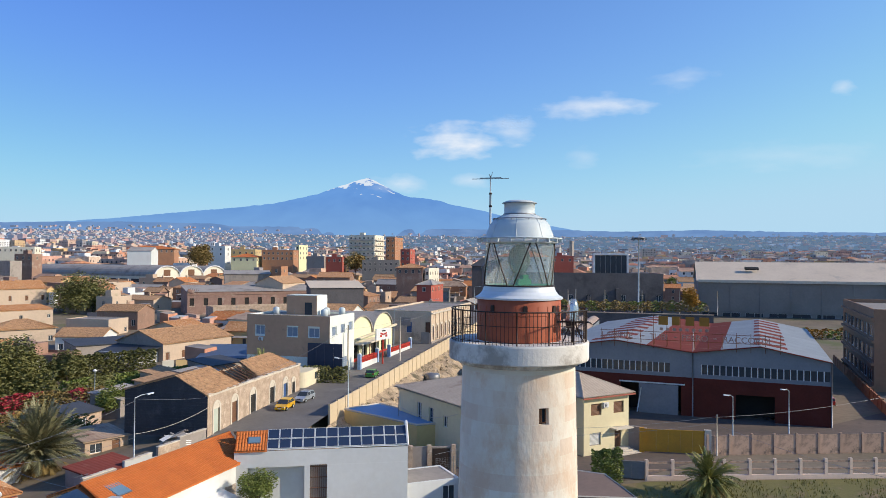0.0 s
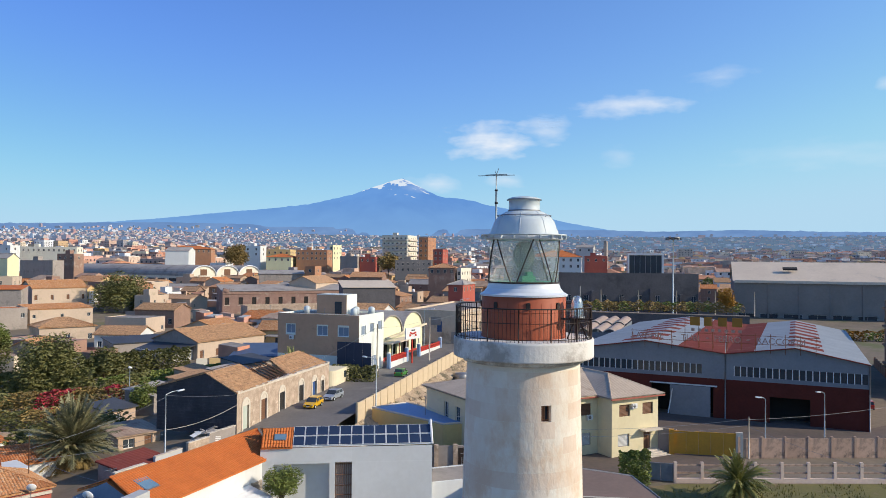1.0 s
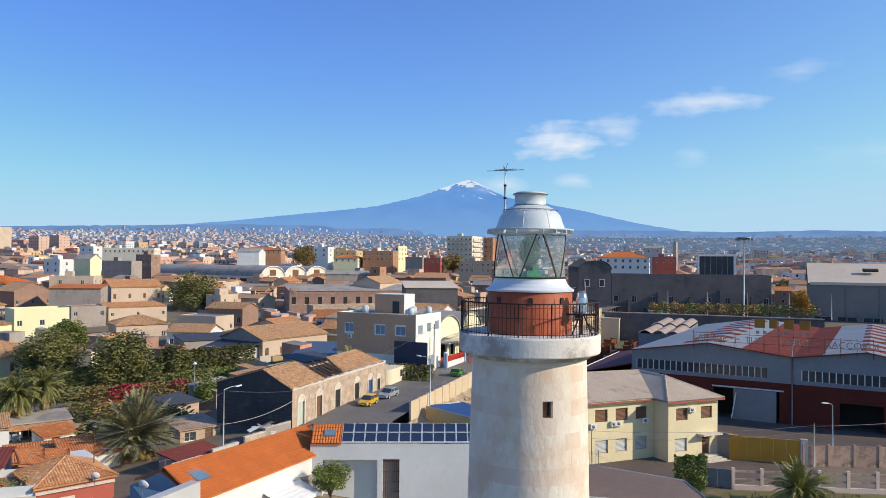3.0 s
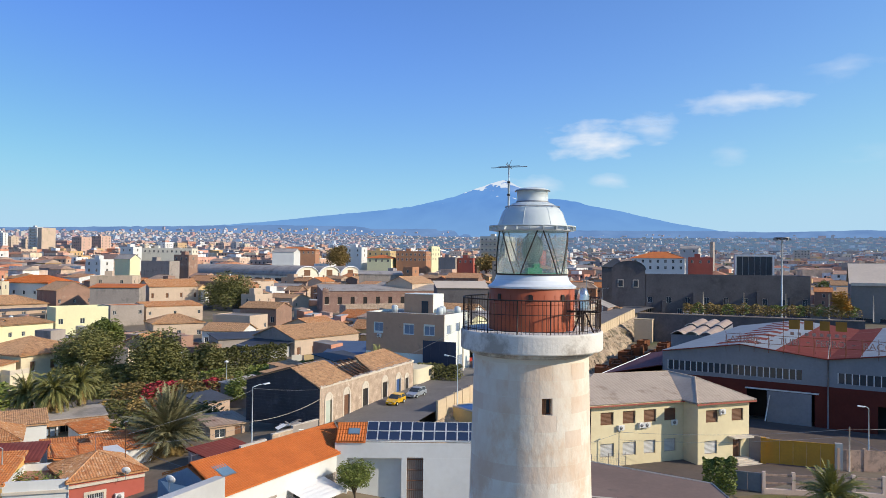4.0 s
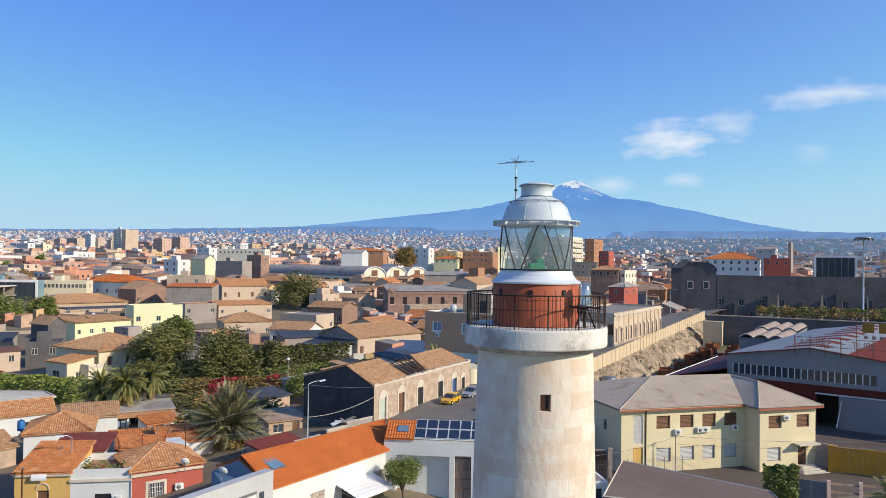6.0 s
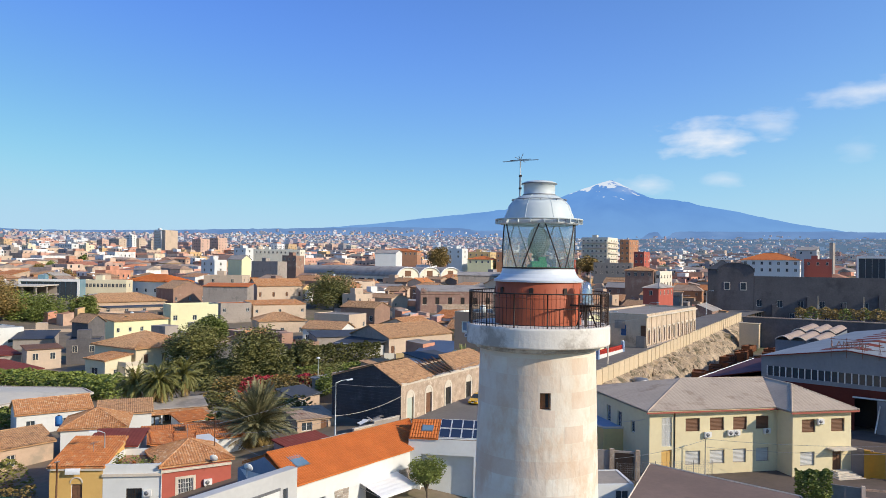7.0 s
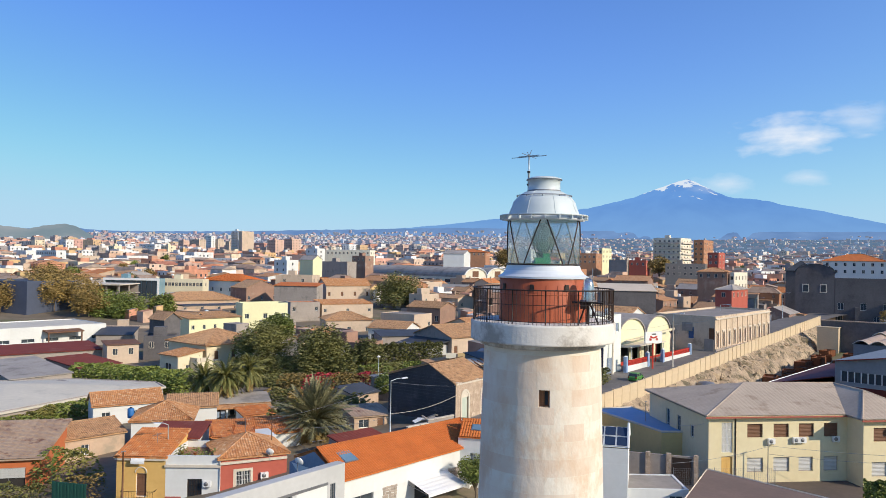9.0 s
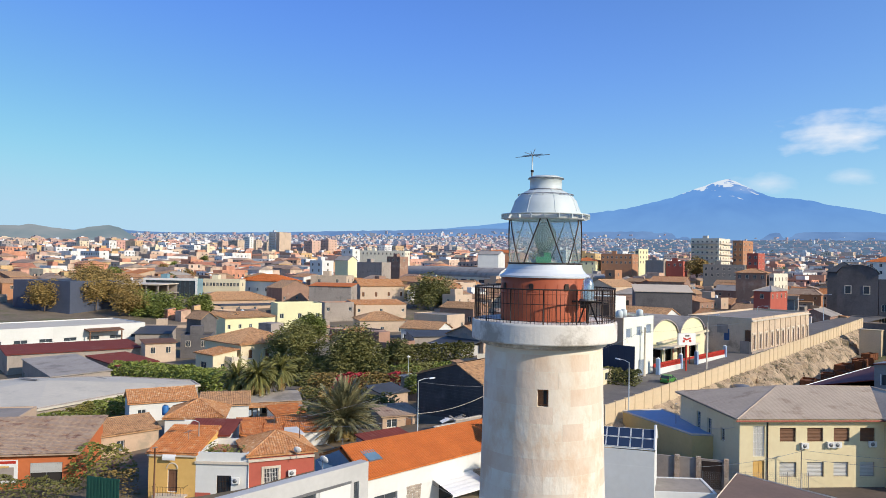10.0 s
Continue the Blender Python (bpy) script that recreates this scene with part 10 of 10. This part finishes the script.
def yard():
    y0 = Mesh().prism([(36, 47), (48, 42), (66, 44.5), (100, 28), (128, 50), (96, 47.5), (66, 84), (60, 90), (36, 72), (24, 72), (22, 48)], 0.0, 0.06)
    solid("yard_paving", y0, M_YARD, "worn grey concrete yard paving", "paving", kind="structure")
    w = thing("precast_wall", "stained precast concrete yard wall with ribs", "wall", pose(64.4, 45.0, 0, 0, 0, -26), kind="structure")
    pn = Mesh().box(0.06, 2.9, -0.08, 0.08, 0, 2.5).data("panel", M_PRECAST)
    rb = Mesh().box(-0.22, 0.06, -0.16, 0.16, 0, 2.7).data("rib", M_PRECAST)
    for i in range(13):
        part("panel", pn, None, w, "", pose(i * 3.0, 0, 0))
        part("rib", rb, None, w, "", pose(i * 3.0, 0, 0))
    f = thing("post_fence", "weathered concrete post and rail fence", "fence", pose(49.4, 41.2, 0, 0, 0, -27.5), kind="structure")
    ps = Mesh().box(-0.17, 0.17, -0.17, 0.17, 0, 2.3).data("post", M_PRECASTL)
    rl = Mesh().box(0.17, 2.83, -0.06, 0.06, 0, 0.2).data("rail", M_PRECAST)
    for i in range(15):
        part("post", ps, None, f, "", pose(i * 3.0, 0, 0))
        for z in (1.0, 1.85):
            part("rail", rl, None, f, "", pose(i * 3.0, 0, z))
    part("low_base", Mesh().box(0, 45, -0.2, 0.2, 0, 0.5), M_PRECASTL, f)
    ow = thing("orange_yard_wall", "long faded orange yard wall by the depot", "wall", pose(107.0, 44.5, -0.2, 0, 0, 37.5), kind="structure")
    for i in range(18):
        part("panel", with_mat(OWALL, M_ORANGEW), None, ow, "", pose(i * 4.0, 0, 0))
    g = thing("yellow_gate", "long mustard-yellow sheet gate to the yard", "gate", pose(58.5, 50.2, 0, 0, 0, -40))
    for i in range(5):
        part("gate_panel", Mesh().box(i * 1.5, i * 1.5 + 1.46, -0.05, 0.05, 0.15, 3.0), M_YELGATE, g)
    part("gate_rail", Mesh().box(0, 7.5, -0.09, 0.09, 2.9, 3.05), M_YELGATE, g)
    part("gate_pillar", Mesh().box(-0.6, 0, -0.3, 0.3, 0, 3.2), M_YELGATE, g)
    part("gate_pillar", Mesh().box(7.5, 8.3, -0.3, 0.3, 0, 3.2), M_TRIM, g)
    s = thing("sliding_gate", "grey steel sheet gate between the plots", "gate", pose(45.6, 45.0, 0, 0, 0, -42))
    for i in range(3):
        part("gate_panel", Mesh().box(0.6 + i * 1.6, 2.16 + i * 1.6, -0.05, 0.05, 0.1, 1.9), M_CLADGREY, s)
    part("gate_rail", Mesh().box(0.5, 5.5, -0.08, 0.08, 1.9, 2.02), M_STEELGREY, s)
    part("gate_rail", Mesh().box(0.5, 5.5, -0.08, 0.08, 0.05, 0.15), M_STEELGREY, s)
    b = thing("yard_bank_wall", "grey low wall dropping to the yard gate", "wall", pose(57.8, 52.6, 0, 0, 0, -60), kind="structure")
    part("wall_face", Mesh().box(0, 2.6, -0.15, 0.15, 0, 3.1), M_GREYR, b)
    m = thing("mesh_fence", "grey wire mesh fence before the yellow house", "fence", pose(28.5, 52.6, 0, 0, 0, -4), kind="structure")
    for i in range(6):
        part("fence_post", Mesh().tube([(i * 2.2, 0, 0), (i * 2.2, 0, 2.6)], 0.04, 5), M_STEELGREY, m)
    wire = Mesh()
    for i in range(56):
        wire.tube([(i * 0.2, 0, 0.1), (i * 0.2, 0, 2.5)], 0.008, 3, cap=False)
    for i in range(13):
        wire.tube([(0, 0, 0.1 + i * 0.2), (11.0, 0, 0.1 + i * 0.2)], 0.008, 3, cap=False)
    part("wire", wire, M_STEELGREY, m)
    r = thing("ribbed_wall", "grey-brown wall with pilasters by the store", "wall", pose(24.6, 57.4, 0, 0, 0, -24), kind="structure")
    part("wall_face", Mesh().box(0, 8.0, -0.12, 0.12, 0, 3.2), M_GREYR, r)
    for x in (2.6, 4.8, 7.6):
        part("pilaster", Mesh().box(x, x + 0.5, -0.3, 0.12, 0, 3.4), M_STONE, r)
    part("gate_leaf", Mesh().box(5.4, 7.4, -0.2, -0.12, 0, 3.0), M_IRON, r)
    # maroon lean-to, arched sheds, rusty stacks, cistern
    l = thing("maroon_shed", "dark maroon sheet roofed lean-to shed", "shed", pose(60.6, 89.4, 0, 0, 0, -50))
    part("wall", Mesh().box(0, 10, 0, 36, 0, 5.0), M_MAROON, l)
    rf = Mesh()
    for i in range(72):
        y = i * 0.5
        rf.face([(-0.4, y, 5.0), (10.0, y, 7.4), (10.0, y + 0.25, 7.46), (-0.4, y + 0.25, 5.06)]).face([(-0.4, y + 0.25, 5.06), (10.0, y + 0.25, 7.46), (10.0, y + 0.5, 7.4), (-0.4, y + 0.5, 5.0)])
    part("roof", rf, M_MAROONR, l)
    part("roof_edge", Mesh().tube([(-0.4, -0.05, 5.05), (-0.4, 36.05, 5.05)], 0.12, 5), M_WHITEP, l)
    part("roof_edge", Mesh().tube([(-0.4, 0, 5.05), (10, 0, 7.45)], 0.09, 5), M_MAROON, l)
    a = thing("arched_sheds", "grey shed with a brown scalloped sheet roof", "shed", pose(92.0, 111.4, 0.0, 0, 0, -48))
    m = Mesh()
    wall_face(m, (0, 0, 0), (1, 0, 0), 8.7, 9.1, [(1.0, 4.6, 4.2, 2.0)], 0.3)
    wall_face(m, (8.7, 0, 0), (0, 1, 0), 36, 9.1)
    wall_face(m, (0, 36, 0), (0, -1, 0), 36, 9.1)
    part("wall", m, M_CLADGREY, a)
    # Dark sheet set in the opening to stand for its shade.
    part("shed_opening", Mesh().box(1.0, 5.2, 0.3, 0.4, 4.6, 6.6), M_DARK, a)
    for row in range(2):
        for i in range(3):
            v, rim = Mesh(), []
            for k in range(8):
                q = lambda f, y: (2.9 * (i + f), y, 9.15 + row * 0.35 + 0.75 * math.sin(math.pi * f))
                f0, f1 = k / 8, (k + 1) / 8
                v.face([q(f0, row * 18 - 0.5), q(f1, row * 18 - 0.5), q(f1, row * 18 + 18), q(f0, row * 18 + 18)], True)
                rim.append(q(f0, row * 18 - 0.55))
            rim.append((2.9 * (i + 1), row * 18 - 0.55, 9.15 + row * 0.35))
            part("curved_roof", v, M_SHEDROOF, a)
            part("roof_rim", Mesh().tube(rim, 0.1, 4), M_TRIM, a)
    rw = thing("retaining_wall", "tall stained retaining wall behind the scrap yard", "wall", pose(124.5, 169.0, 0.0, 0, 0, -46), kind="structure")
    part("wall_face", Mesh().box(0, 60, -0.4, 0.4, 0, 9.2), M_DARKST, rw)
    part("coping", Mesh().box(0, 60, -0.55, 0.55, 9.2, 9.45), M_TAN, rw)
    rng = random.Random(5)
    for i in range(22):
        u, v = 66 + (i % 11) * 6.2 + rng.uniform(-1, 1), -9.5 - (i // 11) * 6.5 + rng.uniform(-1, 1)
        x, y = road_pt(u, v)
        st = thing("rusty_container", "open rusty steel skip in the scrap yard", "container", pose(x, y, 0.0, 0, 0, RANG + rng.uniform(-14, 14)), "scrap yard skips")
        w, d, h = rng.uniform(3.6, 5.0), rng.uniform(2.0, 2.6), rng.uniform(1.6, 2.6)
        part("side", Mesh().box(-w / 2, w / 2, -d / 2, -d / 2 + 0.1, 0.1, h).box(-w / 2, w / 2, d / 2 - 0.1, d / 2, 0.1, h).box(-w / 2, -w / 2 + 0.1, -d / 2, d / 2, 0.1, h).box(w / 2 - 0.1, w / 2, -d / 2, d / 2, 0.1, h), M_RUST, st)
        part("load", Mesh().box(-w / 2 + 0.1, w / 2 - 0.1, -d / 2 + 0.1, d / 2 - 0.1, 0.1, h - 0.35), M_RUST, st)
        for k in range(4):
            part("side_rib", Mesh().box(-w / 2 + 0.3 + k * (w - 0.7) / 3, -w / 2 + 0.42 + k * (w - 0.7) / 3, -d / 2 - 0.08, -d / 2, 0.1, h), M_RUST, st)
    x, y = road_pt(44, -3.6)
    c = thing("cistern", "grey metal water cistern below the bank wall", "tank", pose(x, y, 1.2))
    part("tank_body", Mesh().lathe([(0.001, 0), (1.5, 0), (1.5, 1.9), (1.3, 2.15), (0.001, 2.3)], 20), M_STEELGREY, c)
    part("tank_band", Mesh().lathe([(1.5, 0.9), (1.54, 0.92), (1.54, 1.0), (1.5, 1.02)], 20), M_SILVER, c)
    # pale block at the wall's far end
    x, y = 123.5, 164.8
    p = thing("pump_house", "sand-coloured blank pump house by the bank", "hut", pose(x, y, 0.6, 0, 0, RANG))
    part("wall", Mesh().box(0, 5, -2.6, 2.6, 0, 6.9), M_SANDWALL, p)
    part("roof_lip", Mesh().box(-0.2, 5.2, -2.8, 2.8, 6.9, 7.1), M_SANDWALL, p)


M_MAROONR = mat("faded_maroon_sheet", (0.17, 0.075, 0.08), (0.13, 0.055, 0.06), 1.0, 0.7, c3=(0.10, 0.05, 0.05), s3=0.2, cover=0.38)
M_SHEDROOF = mat("brown_curved_sheet", (0.42, 0.32, 0.26), (0.33, 0.25, 0.20), 0.8, 0.8, c3=(0.26, 0.19, 0.15), s3=0.4, cover=0.4)
M_PRECASTL = mat("sandy_concrete_post", (0.76, 0.59, 0.48), (0.64, 0.49, 0.40), 1.0, 0.9)
M_PRECAST = mat("stained_precast", (0.50, 0.34, 0.25), (0.38, 0.26, 0.19), 0.8, 0.9, rnd=0.22, c3=(0.17, 0.13, 0.105), s3=0.5, cover=0.46)
M_ORANGEW = mat("faded_orange_wall", (0.46, 0.21, 0.10), (0.36, 0.17, 0.09), 0.6, 0.9, rnd=0.08, c3=(0.28, 0.15, 0.09), s3=0.3, cover=0.4)
OWALL = Mesh().box(0.02, 3.9, -0.12, 0.12, 0, 2.2).box(3.9, 4.02, -0.2, 0.2, 0, 2.35).data("panel_wall")
M_GRASSY = mat("grassy_earth", (0.19, 0.165, 0.055), (0.125, 0.12, 0.042), 1.0, 0.95, bump=0.6, bump_scale=6.0, c3=(0.24, 0.17, 0.09), s3=0.25, cover=0.42)
yard()


def bank():
    """The rough bank of rock below the street wall."""
    m = Mesh()
    nu, nv = 190, 9
    for i in range(nu + 1):
        q = -9 + i * 0.95
        for j in range(nv + 1):
            f = j / nv
            s = -0.35 - 4.6 * f
            x, y = road_pt(q, s)
            z = (road_z(q) - 1.0) * (1 - f) ** 0.8 + max(0.0, (q - 120) * 0.035) * f
            k = 0.9 * math.sin(math.pi * min(f + 0.1, 1))
            dx = 1.5 * k * noise.noise((q * 0.45, f * 2.6, 1.0)) + 0.9 * k * noise.noise((q * 1.3, f * 5.0, 2.0))
            dz = 1.1 * k * noise.noise((q * 0.6, f * 3.0, 8.0)) + 0.5 * k * noise.noise((q * 1.9, f * 6.0, 3.0))
            m.v.append((x - RN.x * dx, y - RN.y * dx, z + dz - (0.15 if j == nv else 0)))
    for i in range(nu):
        for j in range(nv):
            p = i * (nv + 1) + j
            m.f.append((p, p + 1, p + nv + 2, p + nv + 1))
            m.s.append(False)
            m.mi.append(0)
    solid("rock_bank", m, M_ROCK, "rough pale rock bank below the street wall", "bank", kind="structure")
    rng = random.Random(9)
    shapes = []
    for i in range(4):
        bm = bmesh.new()
        bmesh.ops.create_icosphere(bm, subdivisions=1, radius=1.0)
        for v in bm.verts:
            v.co *= rng.uniform(0.65, 1.15)
        me = bpy.data.meshes.new("boulder")
        bm.to_mesh(me)
        bm.free()
        me.materials.append(M_ROCK)
        shapes.append(me)
    for i in range(110):
        q, s = rng.uniform(4, 150), rng.uniform(-5.2, -1.0)
        x, y = road_pt(q, s)
        f = (-0.35 - s) / 4.6
        z = (road_z(q) - 1.0) * max(1 - f, 0) ** 0.8
        b = new("boulder", rng.choice(shapes))
        r = rng.uniform(0.25, 0.8)
        b.matrix_basis = pose(x, y, z, rng.uniform(0, 360), rng.uniform(0, 360), rng.uniform(0, 360)) @ Matrix.Diagonal((r, r * 0.8, r * 0.7, 1))
        tagged(b, "pale broken boulder on the rock bank", "rock", "bank boulders")


bank()


def roof_sign():
    """Steel letters on a light frame over the warehouse valley."""
    t = thing("roof_sign", "rusty frame with pale steel letters above the warehouse roof", "sign", pose(75.0, 71.9, -0.4, 0, 0, -54))
    def word(text, x, z, size, material):
        cu = bpy.data.curves.new("letters", "FONT")
        cu.body, cu.size, cu.extrude = text, size, 0.03
        tmp = bpy.data.objects.new("letters", cu)
        me = bpy.data.meshes.new_from_object(tmp)
        bpy.data.objects.remove(tmp)
        me.materials.clear()
        me.materials.append(material)
        part("word", me, None, t, "", pose(x, -0.2, z, 90, 0, 0))
    for text, x in (("LAMIERE", -2.6), ("TUBI", 5.2), ("FERRO", 10.2), ("RACCORDI", 16.4)):
        word(text, x, 12.5, 1.35, M_SIGNPALE)
    for x in (3.9, 9.0, 15.0):
        part("dash", Mesh().box(x, x + 0.5, -0.23, -0.17, 12.9, 13.05), M_SIGNPALE, t)
    for i, w in enumerate((1.5, 1.2, 1.3, 1.5)):
        x = 6.6 + i * 2.1
        part("amber_bar", Mesh().box(x, x + w, -0.23, -0.15, 14.9, 16.3), M_SIGNYEL, t)
    for i in range(8):
        part("small_bar", Mesh().box(6.8 + i * 1.0, 7.3 + i * 1.0, -0.22, -0.18, 14.0, 14.45), M_SIGNPALE, t)
    for i in range(14):
        x = -2.6 + i * 2.1
        part("sign_strut", Mesh().tube([(x, 0, 11.0), (x, 0, 14.0 if not 4 <= i <= 7 else 16.4)], 0.035, 4).tube([(x, 1.6, 11.2), (x, 0, 13.6)], 0.03, 4), M_RUST, t)
    for z in (12.4, 13.7):
        part("sign_rail", Mesh().tube([(-2.8, 0, z), (25.2, 0, z)], 0.035, 4), M_RUST, t)


roof_sign()


def cloud(label, bearing, elev, w, h, seed, density):
    """A thin cloud far off, soft at its edges."""
    d = 4500.0
    p = Vector((d * math.sin(radians(bearing)) * math.cos(radians(elev)), d * math.cos(radians(bearing)) * math.cos(radians(elev)), 24 + d * math.sin(radians(elev))))
    m = Mesh()
    n = 24
    for i in range(n):
        for j in range(8):
            x0, x1, y0, y1 = -1 + 2 * i / n, -1 + 2 * (i + 1) / n, -1 + 2 * j / 8, -1 + 2 * (j + 1) / 8
            q = lambda x, y: (x * w / 2, -60 * (1 - x * x), y * h / 2 + 0.06 * w * x * x * 0.2)
            m.face([q(x0, y0), q(x1, y0), q(x1, y1), q(x0, y1)], True)
    mt = bpy.data.materials.new("cloud_vapour")
    mt.use_nodes = True
    nn, l = mt.node_tree.nodes, mt.node_tree.links
    tc = nn.new("ShaderNodeTexCoord")
    mp = nn.new("ShaderNodeMapping")
    mp.inputs["Scale"].default_value = (2.0 / w, 1.0, 2.0 / h)
    l.new(tc.outputs["Object"], mp.inputs[0])
    m0 = nn.new("ShaderNodeMapping")
    m0.inputs["Location"].default_value = (seed, 0, seed * 0.7)
    m0.inputs["Scale"].default_value = (1.0 / 170.0, 0.0, 1.0 / 62.0)
    l.new(tc.outputs["Object"], m0.inputs[0])
    no = nn.new("ShaderNodeTexNoise")
    no.inputs["Scale"].default_value, no.inputs["Detail"].default_value, no.inputs["Roughness"].default_value = 1.0, 5.0, 0.5
    l.new(m0.outputs[0], no.inputs[0])
    ml = nn.new("ShaderNodeVectorMath")
    ml.operation = "MULTIPLY"
    ml.inputs[1].default_value = (1, 0, 1)
    l.new(mp.outputs[0], ml.inputs[0])
    le = nn.new("ShaderNodeVectorMath")
    le.operation = "LENGTH"
    l.new(ml.outputs[0], le.inputs[0])
    fall = nn.new("ShaderNodeMapRange")
    fall.inputs[1].default_value, fall.inputs[2].default_value, fall.inputs[3].default_value, fall.inputs[4].default_value = 0.0, 1.0, 0.55, -0.25
    l.new(le.outputs[1], fall.inputs[0])
    ad = nn.new("ShaderNodeMath")
    ad.operation = "ADD"
    l.new(fall.outputs[0], ad.inputs[0])
    l.new(no.outputs[0], ad.inputs[1])
    al = nn.new("ShaderNodeMapRange")
    al.inputs[1].default_value, al.inputs[2].default_value, al.inputs[4].default_value = 0.52, 1.12, density
    l.new(ad.outputs[0], al.inputs[0])
    # Cloud white is emitted, standing in for sunlight on the vapour.
    em = nn.new("ShaderNodeEmission")
    em.inputs[0].default_value = (0.86, 0.90, 0.96, 1)
    tr = nn.new("ShaderNodeBsdfTransparent")
    mx = nn.new("ShaderNodeMixShader")
    l.new(al.outputs[0], mx.inputs[0])
    l.new(tr.outputs[0], mx.inputs[1])
    l.new(em.outputs[0], mx.inputs[2])
    l.new(mx.outputs[0], nn["Material Output"].inputs[0])
    ob = solid("cloud", m, mt, label, "cloud", pose(*p, 0, 0, -bearing), "thin clouds")
    ob.visible_shadow = False

gp = Mesh().prism([(34, 10), (90, 10), (90, 19.5), (49, 40.6), (42, 42), (38.5, 30)], 0.0, 0.05)
solid("grass_plot", gp, M_GRASSY, "dry yellow-green grassy plot", "grass", kind="structure")


cloud("puffy white cloud with ragged edges", 32.32, 9.00, 840, 370, 1.0, 0.95)
cloud("long thin white cloud streak", 42.80, 11.45, 1080, 225, 5.0, 0.65)
cloud("faint wisp trailing from the cloud", 36.43, 9.89, 476, 289, 3.0, 0.5)
cloud("faint cloud wisp in the blue", 49.09, 13.08, 524, 202, 7.0, 0.3)
cloud("small bright cloud scrap", 59.58, 11.73, 190, 133, 9.0, 0.5)
cloud("pale low cloud scrap near the summit", 33.43, 6.12, 381, 156, 11.0, 0.45)
cloud("very faint high cloud band", 56.10, 7.38, 1620, 260, 13.0, 0.18)
cloud("faint wisp of low cloud", 41.98, 7.73, 333, 209, 15.0, 0.25)
cloud("steam plume drifting off the summit", 27.80, 5.78, 588, 187, 21.0, 0.5)
